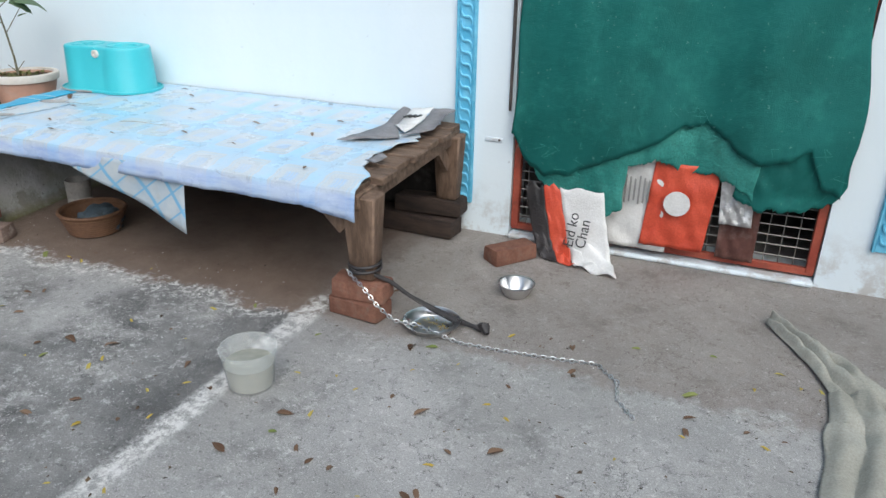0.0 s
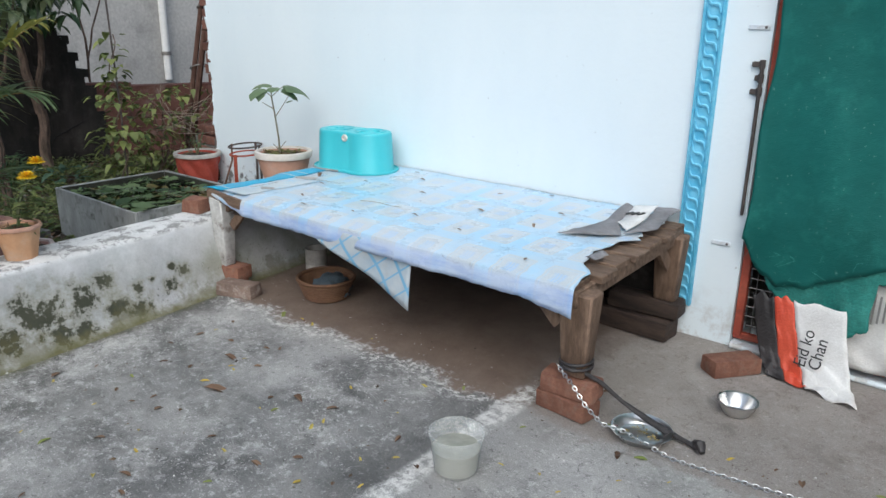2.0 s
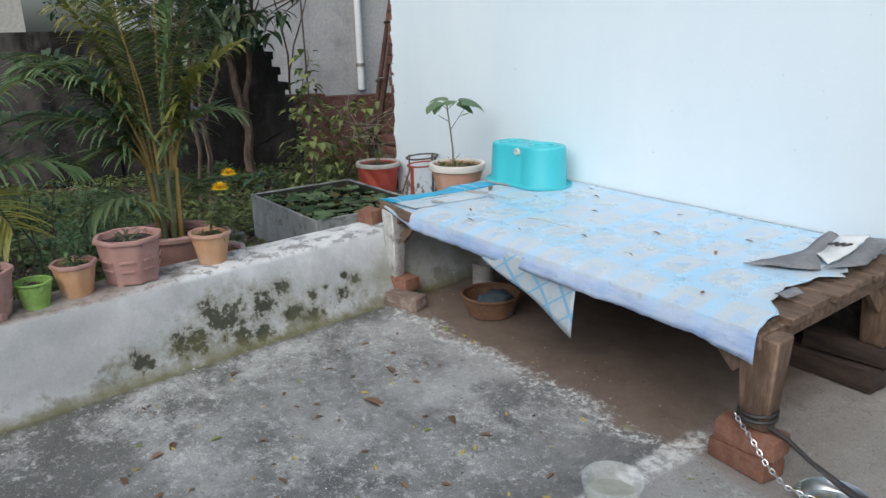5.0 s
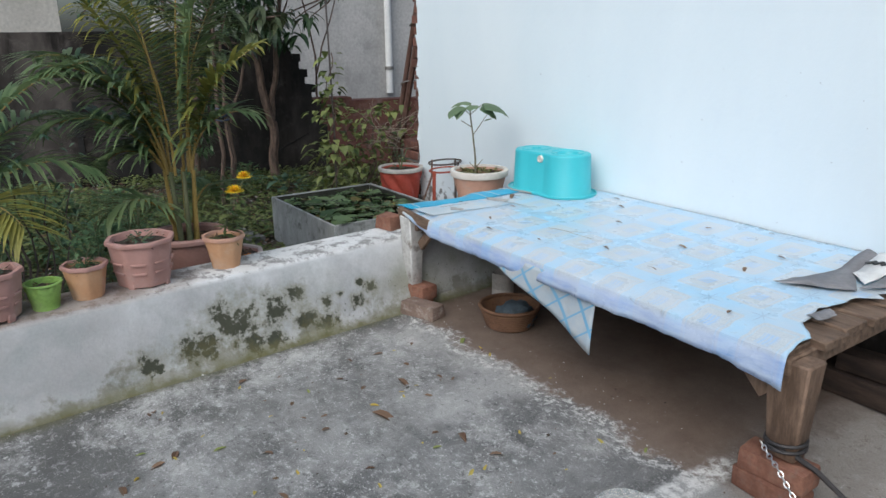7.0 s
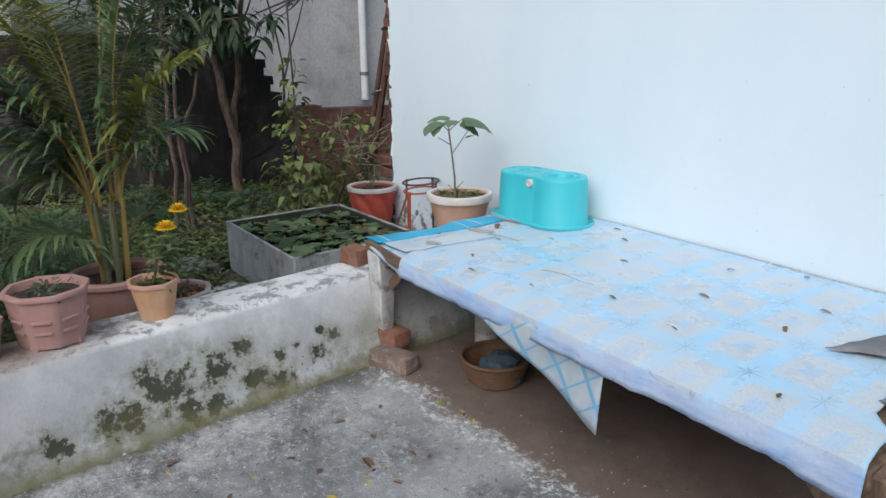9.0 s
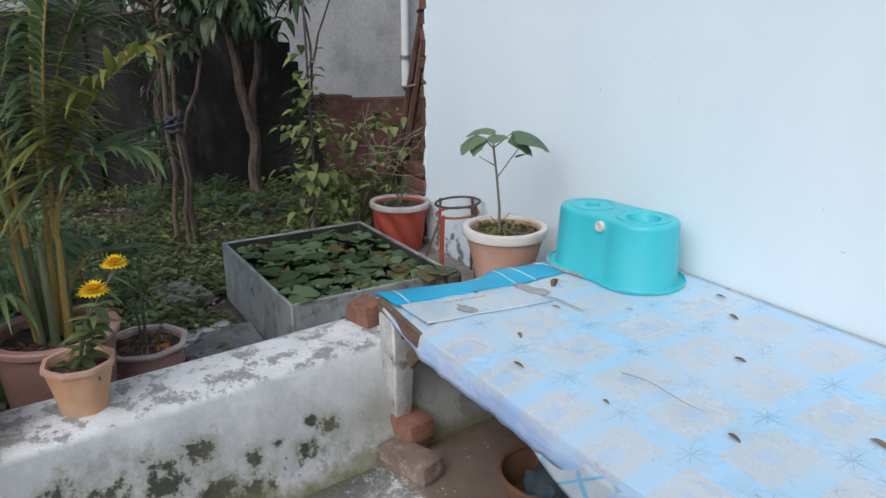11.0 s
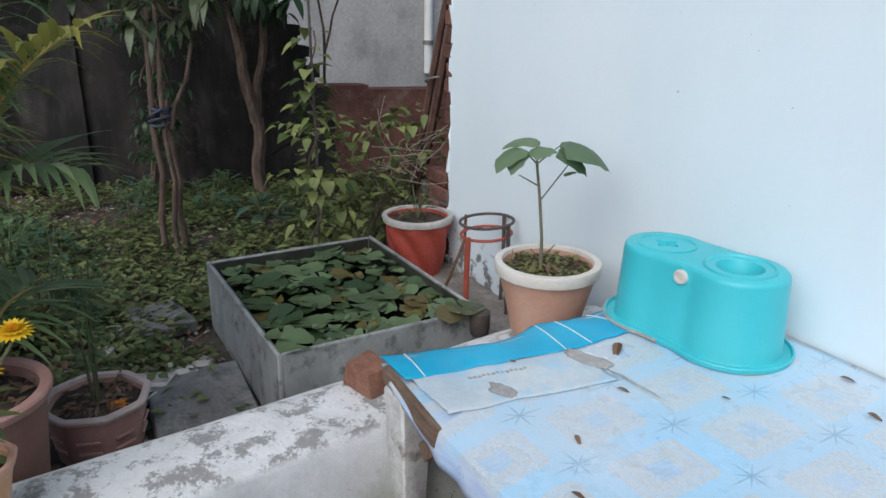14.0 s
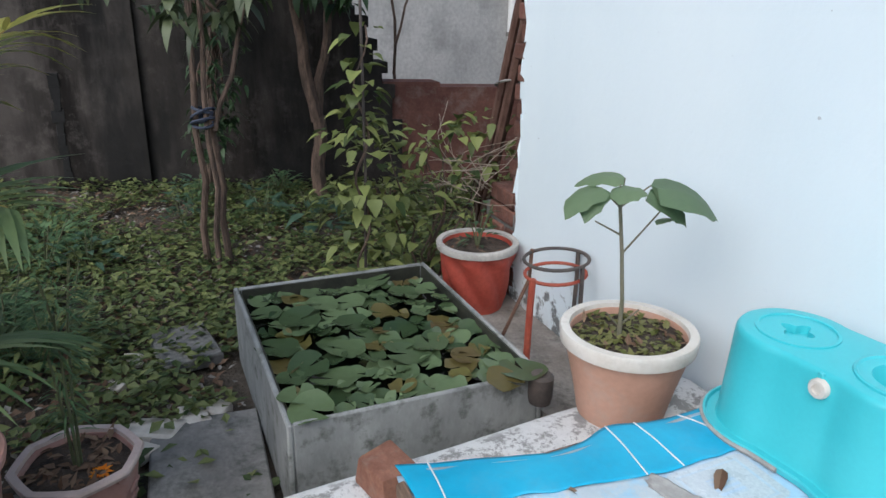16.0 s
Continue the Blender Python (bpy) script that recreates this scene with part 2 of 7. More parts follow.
    rim = k.math("ABSOLUTE", k.math("ADD", k.math("ADD", y, 1.13), warp))
    rim = k.math("MULTIPLY", k.ramp(rim, 0.02, 0.08, 0.9, 0.0), k.ramp(k.noise(30.0, 9.0, 0.8), 0.49, 0.56))
    rim = k.math("MULTIPLY", rim, left)
    c = k.mix(k.math("MAXIMUM", line, rim), c, (0.66, 0.65, 0.62))
    # green film at the foot of the low wall
    moss = k.math("ADD", k.math("ADD", x, k.math("MULTIPLY", y, 0.11)), k.math("MULTIPLY", warp, 0.4))
    c = k.mix(k.ramp(moss, -2.40, -2.33, 0.85, 0.0), c, (0.10, 0.095, 0.045))
    c = k.mix(0.55, c, k.mix(k.ramp(k.noise(210.0, 3.0, 0.7), 0.28, 0.72), (0.22, 0.22, 0.22), (0.78, 0.78, 0.78)), "OVERLAY")
    h = k.math("ADD", k.math("ADD", mid, flake), k.math("MULTIPLY", fine, 0.6))
    return k.done(c, k.ramp(wide, 0.3, 0.7, 0.72, 0.9), h, 0.6, 0.008, 0.0, 0.35)


def low_wall_paint():
    k = Nodes("mouldy_lime_plaster")
    x, y, z = k.xyz()
    c = k.mix(k.ramp(k.noise(3.0, 6.0), 0.35, 0.65), (0.41, 0.41, 0.41), (0.65, 0.655, 0.655))
    c = k.mix(k.math("MULTIPLY", k.ramp(k.math("ADD", y, k.noise(2.0, 5.0)), -2.2, -1.6, 0.75, 0.0), k.ramp(k.noise(1.4, 5.0), 0.3, 0.6, 0.5, 1.0)), c, (0.37, 0.36, 0.35))
    grey = k.ramp(k.noise(5.0, 8.0, 0.65), 0.48, 0.66, 0.0, 0.6)
    c = k.mix(grey, c, (0.36, 0.38, 0.37))
    # blooms of black mould with soft olive haloes: (y, z, radius)
    blooms = ((-1.69, 0.10, 0.062), (-1.72, 0.22, 0.045), (-1.83, 0.17, 0.085), (-2.03, 0.17, 0.105), (-2.21, 0.11, 0.075), (-2.43, 0.085, 0.062), (-1.56, 0.155, 0.03), (-1.38, 0.12, 0.04), (-1.29, 0.16, 0.035), (-1.96, 0.05, 0.06), (-1.86, 0.05, 0.05), (-1.56, 0.05, 0.06), (-1.47, 0.17, 0.018), (-1.35, 0.20, 0.02))
    rag = k.math("SUBTRACT", k.noise(17.0, 8.0, 0.7), 0.5)
    rag2 = k.math("SUBTRACT", k.noise(45.0, 5.0, 0.7), 0.5)
    near = None
    for by, bz, br in blooms:
        dy, dz = k.math("SUBTRACT", y, by), k.math("MULTIPLY", k.math("SUBTRACT", z, bz), 1.25)
        d = k.math("SQRT", k.math("ADD", k.math("MULTIPLY", dy, dy), k.math("MULTIPLY", dz, dz)))
        d = k.math("DIVIDE", d, br)
        near = d if near is None else k.math("MINIMUM", near, d)
    near = k.math("ADD", k.math("ADD", near, k.math("MULTIPLY", rag, 4.8)), k.math("MULTIPLY", rag2, 1.6))
    c = k.mix(k.ramp(near, 0.95, 1.95, 0.65, 0.0), c, (0.27, 0.26, 0.20))
    c = k.mix(k.ramp(near, 0.60, 0.95, 0.95, 0.0), c, (0.045, 0.048, 0.03))
    fleck = k.math("MULTIPLY", k.ramp(k.noise(38.0, 4.0, 0.7), 0.64, 0.67), k.ramp(y, -2.5, -2.2))
    c = k.mix(k.math("MULTIPLY", fleck, k.ramp(z, 0.26, 0.15, 0.0, 0.8)), c, (0.07, 0.07, 0.05))
    olive = k.ramp(k.math("ADD", k.noise(6.0, 8.0, 0.7), k.math("MULTIPLY", k.ramp(z, 0.0, 0.16, 1.0, 0.0), 0.2)), 0.60, 0.70, 0.0, 0.6)
    c = k.mix(k.math("MULTIPLY", olive, k.ramp(z, 0.2, 0.1)), c, (0.115, 0.105, 0.045))
    haze = k.math("MULTIPLY", k.ramp(k.noise(2.6, 6.0), 0.45, 0.62, 0.0, 0.65), k.ramp(z, 0.34, 0.16))
    c = k.mix(k.math("MULTIPLY", haze, k.ramp(y, -2.2, -1.4)), c, (0.24, 0.24, 0.16))
    foot = k.ramp(k.math("ADD", z, k.math("MULTIPLY", k.noise(9.0, 6.0), 0.09)), 0.04, 0.085, 0.9, 0.0)
    c = k.mix(foot, c, (0.13, 0.12, 0.05))
    # the top is coloured whiter than the face, with scuffs down to grey cement
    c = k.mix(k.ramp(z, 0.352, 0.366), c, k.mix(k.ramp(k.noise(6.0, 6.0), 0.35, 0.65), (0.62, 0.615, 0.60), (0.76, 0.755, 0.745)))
    top = k.math("MULTIPLY", k.ramp(z, 0.355, 0.37), k.ramp(k.noise(11.0, 10.0, 0.8), 0.50, 0.545, 0.0, 0.85))
    c = k.mix(top, c, (0.24, 0.23, 0.22))
    earth = k.math("MULTIPLY", k.ramp(z, 0.35, 0.37), k.ramp(k.math("ADD", y, k.noise(4.0)), -1.95, -1.55, 0.75, 0.0))
    c = k.mix(earth, c, (0.23, 0.17, 0.135))
    c = k.mix(0.2, c, k.mix(k.ramp(k.noise(75.0, 5.0, 0.75), 0.3, 0.7), (0.32, 0.32, 0.32), (0.68, 0.68, 0.68)), "OVERLAY")
    return k.done(c, 0.85, k.noise(24.0, 8.0, 0.7), 0.6, 0.012, 0.0, 0.3)


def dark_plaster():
    # Garden wall plaster; also the colour of the painted shade behind the bed.
    k = Nodes("weathered_plaster_and_shade")
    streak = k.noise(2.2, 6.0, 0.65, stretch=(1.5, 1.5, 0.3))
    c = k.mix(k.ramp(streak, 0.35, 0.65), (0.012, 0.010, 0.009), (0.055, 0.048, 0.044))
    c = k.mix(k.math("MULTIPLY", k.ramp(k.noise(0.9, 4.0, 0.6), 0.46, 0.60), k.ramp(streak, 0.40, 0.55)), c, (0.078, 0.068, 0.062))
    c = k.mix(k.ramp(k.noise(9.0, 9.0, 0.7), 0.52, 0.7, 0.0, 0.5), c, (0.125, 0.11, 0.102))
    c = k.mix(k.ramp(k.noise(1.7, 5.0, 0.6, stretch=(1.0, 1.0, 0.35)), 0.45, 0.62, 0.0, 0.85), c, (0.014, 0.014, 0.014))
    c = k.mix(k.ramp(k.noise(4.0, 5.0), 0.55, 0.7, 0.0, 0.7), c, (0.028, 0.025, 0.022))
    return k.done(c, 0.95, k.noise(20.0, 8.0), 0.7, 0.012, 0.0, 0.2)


def sheet_vinyl():
    """Printed table vinyl: blue bands on the square grid and both diagonals, grey tile fields, small pale-blue prints."""
    k = Nodes("printed_vinyl")
    x, y, z = k.xyz()

    def band(v, width, soft=0.02):
        w = k.math("ABSOLUTE", k.math("SUBTRACT", k.math("FRACT", v), 0.5))
        return k.ramp(w, 0.5 - width - soft, 0.5 - width)

    u = k.math("DIVIDE", k.math("ADD", x, 1.632 + 0.2075 * 20), 0.2075)
    v = k.math("DIVIDE", k.math("ADD", y, 0.06 + 0.273 * 20), 0.273)
    p = k.math("ADD", u, v)
    q = k.math("ADD", k.math("SUBTRACT", u, v), 40.0)
    bands = k.math("MAXIMUM", band(u, 0.15), band(v, 0.135))
    thin = k.math("MAXIMUM", k.math("MAXIMUM", band(u, 0.006, 0.008), band(v, 0.005, 0.007)), k.math("MAXIMUM", band(p, 0.006, 0.01), band(q, 0.006, 0.01)))
    field = k.mix(k.ramp(k.noise(150.0, 3.0), 0.35, 0.65), (0.44, 0.49, 0.53), (0.55, 0.595, 0.62))
    fu = k.math("ABSOLUTE", k.math("SUBTRACT", k.math("FRACT", u), 0.5))
    fv = k.math("ABSOLUTE", k.math("SUBTRACT", k.math("FRACT", v), 0.5))
    octa = k.ramp(k.math("ADD", fu, fv), 0.645, 0.66)
    worn = k.ramp(k.noise(2.6, 5.0), 0.35, 0.65, 0.4, 0.9)
    c = k.mix(k.math("MULTIPLY", k.math("MAXIMUM", bands, octa), worn), field, (0.33, 0.60, 0.82))
    mark = k.math("MULTIPLY", k.ramp(fu, 0.12, 0.14, 1.0, 0.0), k.ramp(fv, 0.10, 0.12, 1.0, 0.0))
    bars = k.ramp(k.math("SINE", k.math("MULTIPLY", u, 88.0)), -0.3, 0.3, 0.35, 0.9)
    c = k.mix(k.math("MULTIPLY", mark, k.math("MULTIPLY", bars, k.math("MULTIPLY", worn, 0.9))), c, (0.26, 0.50, 0.80))
    near = k.ramp(k.math("ADD", fu, fv), 0.74, 0.86)
    c = k.mix(k.math("MULTIPLY", k.math("MULTIPLY", thin, near), 0.6), c, (0.12, 0.24, 0.38))
    frame_line = k.math("MAXIMUM", fu, fv)
    frame_line = k.math("ABSOLUTE", k.math("SUBTRACT", frame_line, 0.27))
    c = k.mix(k.math("MULTIPLY", k.ramp(frame_line, 0.008, 0.018, 1.0, 0.0), k.math("MULTIPLY", worn, 0.5)), c, (0.34, 0.60, 0.82))
    # dust, worn patches and water stains
    c = k.mix(k.ramp(k.noise(3.2, 7.0, 0.65), 0.42, 0.66, 0.0, 0.5), c, (0.58, 0.61, 0.65))
    c = k.mix(k.ramp(k.noise(8.0, 9.0, 0.75), 0.58, 0.68, 0.0, 0.4), c, (0.42, 0.39, 0.36))
    crease = k.ramp(k.math("ABSOLUTE", k.math("SUBTRACT", k.noise(4.0, 3.0, 0.5, stretch=(1.0, 2.6, 1.0)), 0.5)), 0.0, 0.006, 0.55, 0.0)
    crease = k.math("MULTIPLY", crease, k.ramp(k.noise(9.0, 4.0), 0.56, 0.62))
    c = k.mix(crease, c, (0.16, 0.15, 0.15))
    grime = k.ramp(k.noise(70.0, 6.0, 0.8), 0.60, 0.70, 0.0, 0.45)
    c = k.mix(grime, c, (0.34, 0.33, 0.32))
    lip = k.ramp(k.math("ADD", z, k.math("MULTIPLY", k.noise(5.0), 0.03)), 0.505, 0.535, 0.75, 0.0)
    c = k.mix(lip, c, k.mix(k.ramp(k.noise(7.0, 4.0, stretch=(1, 1, 4)), 0.35, 0.6), (0.24, 0.36, 0.68), (0.50, 0.60, 0.80)))
    return k.done(c, k.ramp(k.noise(6.0), 0.3, 0.7, 0.2, 0.42), k.noise(14.0, 5.0), 0.3, 0.008, 0.0, 0.5)


def strip_blue():
    k = Nodes("blue_paint_on_plaster")
    c = k.mix(k.ramp(k.noise(18.0, 6.0), 0.4, 0.65), (0.11, 0.44, 0.65), (0.22, 0.58, 0.77))
    return k.done(c, 0.6, k.noise(60.0), 0.3, 0.003)


PAINT, CONCRETE, LOWPAINT, DARKWALL, VINYL, STRIP = house_paint(), yard_concrete(), low_wall_paint(), dark_plaster(), sheet_vinyl(), strip_blue()
SOIL = plain("garden_soil", (0.045, 0.034, 0.026), (0.11, 0.088, 0.068), 4.0, 50.0, 0.95, 0.8, 0.02, dirt=(0.035, 0.05, 0.02))
PALEBRICK = plain("limestained_brick", (0.15, 0.105, 0.085), (0.25, 0.18, 0.145), 12.0, 80.0, 0.9, 0.6, 0.006, dirt=(0.40, 0.36, 0.32), dirt_amount=0.8)
BRICK = plain("fired_brick", (0.16, 0.07, 0.046), (0.25, 0.12, 0.08), 14.0, 90.0, 0.9, 0.5, 0.005, dirt=(0.20, 0.15, 0.12), vary=0.2)
OLDBRICK = plain("old_brick", (0.10, 0.045, 0.035), (0.19, 0.085, 0.06), 12.0, 80.0, 0.95, 0.6, 0.008, dirt=(0.16, 0.14, 0.125), vary=0.25)
MORTAR = plain("grey_mortar", (0.12, 0.115, 0.11), (0.2, 0.19, 0.18), 10.0, 70.0, 0.95, 0.6, 0.006)
WOOD = plain("weathered_wood", (0.095, 0.06, 0.04), (0.22, 0.148, 0.103), 6.0, 40.0, 0.8, 0.7, 0.006, dirt=(0.08, 0.055, 0.04), stretch=(1, 6, 6))
WOODV = plain("weathered_post_wood", (0.11, 0.07, 0.046), (0.235, 0.155, 0.108), 6.0, 40.0, 0.8, 0.7, 0.006, dirt=(0.09, 0.06, 0.045), stretch=(6, 6, 1))
DARKWOOD = plain("dark_timber", (0.025, 0.018, 0.015), (0.065, 0.043, 0.033), 6.0, 40.0, 0.85, 0.7, 0.006, stretch=(1, 6, 6))
WHITEWOOD = plain("limewashed_wood", (0.45, 0.44, 0.42), (0.60, 0.59, 0.57), 8.0, 50.0, 0.85, 0.7, 0.006, dirt=(0.12, 0.075, 0.05), dirt_amount=0.9)
TEAL = plain("turquoise_plastic", (0.065, 0.46, 0.515), (0.08, 0.505, 0.56), 3.0, 120.0, 0.36, 0.05, 0.001, spec=0.5, grain=0.06)
TERRA = plain("terracotta_plastic", (0.46, 0.265, 0.19), (0.53, 0.315, 0.235), 5.0, 60.0, 0.6, 0.2, 0.003, dirt=(0.42, 0.36, 0.31), dirt_amount=0.4, grain=0.12)
PINK = plain("dusty_pink_plastic", (0.37, 0.205, 0.175), (0.46, 0.27, 0.235), 6.0, 60.0, 0.65, 0.2, 0.003, dirt=(0.45, 0.36, 0.33), dirt_amount=0.4, grain=0.12)
ORANGEPOT = plain("orange_plastic", (0.50, 0.27, 0.14), (0.56, 0.34, 0.20), 6.0, 60.0, 0.6, 0.2, 0.003, dirt=(0.5, 0.42, 0.36), dirt_amount=0.4, grain=0.12)
BROWNPOT = plain("brown_plastic", (0.235, 0.125, 0.10), (0.31, 0.175, 0.145), 6.0, 60.0, 0.6, 0.2, 0.003, dirt=(0.3, 0.24, 0.2), dirt_amount=0.5, grain=0.12)
REDPOT = plain("red_painted_clay", (0.30, 0.045, 0.028), (0.37, 0.07, 0.045), 6.0, 60.0, 0.65, 0.3, 0.003, dirt=(0.22, 0.07, 0.05))
CREAM = plain("cream_plastic_rim", (0.58, 0.53, 0.47), (0.66, 0.62, 0.57), 7.0, 60.0, 0.6, 0.2, 0.002, dirt=(0.4, 0.36, 0.32), dirt_amount=0.5, grain=0.12)
GREYRIM = plain("limewashed_rim", (0.33, 0.31, 0.285), (0.48, 0.455, 0.42), 9.0, 60.0, 0.85, 0.5, 0.004, dirt=(0.2, 0.17, 0.15))
LIME = plain("lime_green_plastic", (0.23, 0.38, 0.08), (0.29, 0.46, 0.13), 6.0, 60.0, 0.55, 0.2, 0.002, dirt=(0.25, 0.25, 0.15))
POTSOIL = plain("potting_soil", (0.035, 0.026, 0.02), (0.085, 0.062, 0.047), 18.0, 90.0, 0.95, 1.0, 0.015)
ALGAE = plain("algae_dark_cement", (0.02, 0.022, 0.016), (0.05, 0.05, 0.035), 9.0, 60.0, 0.7, 0.5, 0.005)
TANK = plain("grey_cement_tank", (0.22, 0.225, 0.22), (0.34, 0.345, 0.335), 7.0, 60.0, 0.8, 0.4, 0.004, dirt=(0.07, 0.075, 0.06), dirt_amount=0.85, grain=0.2, stretch=(1, 1, 0.5))
STEEL = plain("stainless_steel", (0.66, 0.66, 0.66), (0.74, 0.74, 0.73), 10.0, 90.0, 0.3, 0.1, 0.001, metal=1.0)
REDMETAL = plain("red_oxide_metal", (0.29, 0.05, 0.03), (0.36, 0.085, 0.05), 9.0, 70.0, 0.65, 0.3, 0.002, dirt=(0.13, 0.06, 0.04))
DARKMETAL = plain("dark_iron", (0.05, 0.042, 0.04), (0.10, 0.08, 0.07), 12.0, 80.0, 0.65, 0.3, 0.002)
WIRE = plain("grey_wire", (0.22, 0.21, 0.2), (0.3, 0.28, 0.26), 20.0, 80.0, 0.5, 0.2, 0.001, metal=0.7)
GREYFILM2 = plain("brown_grey_film", (0.27, 0.255, 0.24), (0.40, 0.385, 0.37), 8.0, 60.0, 0.45, 0.5, 0.004)
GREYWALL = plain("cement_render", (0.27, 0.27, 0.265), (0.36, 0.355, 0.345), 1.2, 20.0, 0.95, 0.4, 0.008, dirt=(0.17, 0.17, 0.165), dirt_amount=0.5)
PALERENDER = plain("pale_cement_render", (0.36, 0.355, 0.345), (0.47, 0.46, 0.445), 1.0, 24.0, 0.95, 0.5, 0.01, dirt=(0.26, 0.255, 0.245), dirt_amount=0.7)
BEIGEWALL = plain("beige_render", (0.42, 0.40, 0.36), (0.50, 0.48, 0.44), 1.0, 20.0, 0.95, 0.4, 0.008)
REDPLASTER = plain("red_oxide_plaster", (0.085, 0.035, 0.028), (0.15, 0.07, 0.055), 5.0, 50.0, 0.9, 0.5, 0.006, dirt=(0.22, 0.18, 0.16), dirt_amount=0.5)
INSIDE = plain("dim_room_plaster", (0.25, 0.24, 0.22), (0.3, 0.29, 0.27), 3.0, 40.0, 0.9, 0.3, 0.004)
PVC = plain("white_pvc", (0.62, 0.62, 0.61), (0.70, 0.70, 0.69), 5.0, 60.0, 0.5, 0.1, 0.001)

SACKINK = plain("soot_black", (0.008, 0.008, 0.008), (0.016, 0.015, 0.015), 6.0, 50.0, 0.95, 0.3, 0.004)

# ---- structure ----
WALL_L, WALL_R, WALL_H, DOOR_L, DOOR_R, DOOR_T = -3.86, 4.2, 3.3, 0.06, 1.42, 2.08


def low_front(y, z):
    """The low wall's face leans out towards its foot."""
    return -2.42 - 0.1 * (y + 1.0) + 0.12 * (1 - z / 0.375)


def build_ground():
    bm = fresh()
    box(bm, (0, 0, -0.56), (400, 400, 1.0))
    setting("ground", bm, SOIL, "dark bare garden soil under fallen leaves", "ground")
    bm = fresh()
    bmesh.ops.create_grid(bm, x_segments=90, y_segments=90, size=0.5)
    for v in bm.verts:
        x, y = -10.2 + 7.6 * (v.co.x + 0.5), -9.0 + 12.6 * (v.co.y + 0.5)
        v.co = (x, y, 0.02 * noise.noise(Vector((x * 1.5, y * 1.5, 0))) + 0.012 * noise.noise(Vector((x * 6, y * 6, 3))) - 0.02)
    setting("garden_bed", bm, SOIL, "dark damp soil of the overgrown garden", "soil", True)
    bm = fresh()
    box(bm, (1.1, -4.35, -0.05), (7.0, 9.3, 0.1))
    setting("yard_floor", bm, CONCRETE, "worn grey concrete yard with a lime line and brown silt", "floor")


def build_house():
    bm = fresh()
    box(bm, ((WALL_L + DOOR_L) / 2, 0.115, WALL_H / 2), (DOOR_L - WALL_L, 0.23, WALL_H))
    # ragged plaster along the open end
    for i in range(44):
        z = 0.03 + i * 0.0745
        w = 0.006 + 0.06 * abs(noise.noise(Vector((z * 2.3, 0, 1)))) + 0.05 * abs(noise.noise(Vector((z * 9, 4, 1))))
        box(bm, (WALL_L - w / 2 + 0.003, 0.012, z + rnd(-0.012, 0.012)), (w, 0.018, rnd(0.06, 0.1)), jitter=0.010)
    setting("wall_north", bm, PAINT, "whitewashed house wall with a broken ragged end", "wall")
    bm = fresh()
    box(bm, ((DOOR_R + WALL_R) / 2, 0.115, WALL_H / 2), (WALL_R - DOOR_R, 0.23, WALL_H))
    setting("wall_north_east", bm, PAINT, "whitewashed house wall beside the door", "wall")
    bm = fresh()
    box(bm, ((DOOR_L + DOOR_R) / 2, 0.115, (DOOR_T + WALL_H) / 2), (DOOR_R - DOOR_L, 0.23, WALL_H - DOOR_T))
    setting("lintel", bm, PAINT, "whitewashed wall above the door", "wall")
    bm = fresh()
    box(bm, ((DOOR_L + DOOR_R) / 2, 0.10, 0.012), (DOOR_R - DOOR_L - 0.004, 0.26, 0.024), bevel=0.008)
    setting("threshold", bm, PAINT, "white plastered door sill, chipped", "sill")
    # a dim closed room behind the door
    bm = fresh()
    box(bm, ((WALL_L + WALL_R) / 2, 3.3, WALL_H / 2), (WALL_R - WALL_L, 0.2, WALL_H))
    box(bm, (WALL_R - 0.1, 1.715, WALL_H / 2), (0.2, 2.97, WALL_H))
    box(bm, (-0.5, 1.715, WALL_H / 2), (0.2, 2.97, WALL_H))
    setting("room_walls", bm, INSIDE, "dim plastered room behind the grille", "wall")
    bm = fresh()
    box(bm, ((WALL_L + WALL_R) / 2, 1.7, WALL_H + 0.06), (WALL_R - WALL_L, 3.4, 0.12))
    setting("ceiling", bm, INSIDE, "flat concrete roof slab of the house", "roof")
    bm = fresh()
    box(bm, (1.85, 1.72, -0.005), (4.5, 2.95, 0.03))
    setting("room_floor", bm, CONCRETE, "grey concrete floor of the dim room", "floor")


def build_bed_shade():
    """An added dark panel: the shade behind the bed, painted on the house wall."""
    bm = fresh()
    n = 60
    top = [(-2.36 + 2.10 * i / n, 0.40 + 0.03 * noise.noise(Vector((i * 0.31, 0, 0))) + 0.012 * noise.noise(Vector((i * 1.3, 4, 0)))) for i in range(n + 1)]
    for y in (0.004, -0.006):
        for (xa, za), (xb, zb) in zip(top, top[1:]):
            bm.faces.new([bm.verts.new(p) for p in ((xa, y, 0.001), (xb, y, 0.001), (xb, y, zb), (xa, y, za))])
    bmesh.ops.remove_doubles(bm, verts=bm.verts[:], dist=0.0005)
    setting("bed_shade", bm, DARKWALL, "added dark panel painting the shade under the bed on the house wall", "wall")


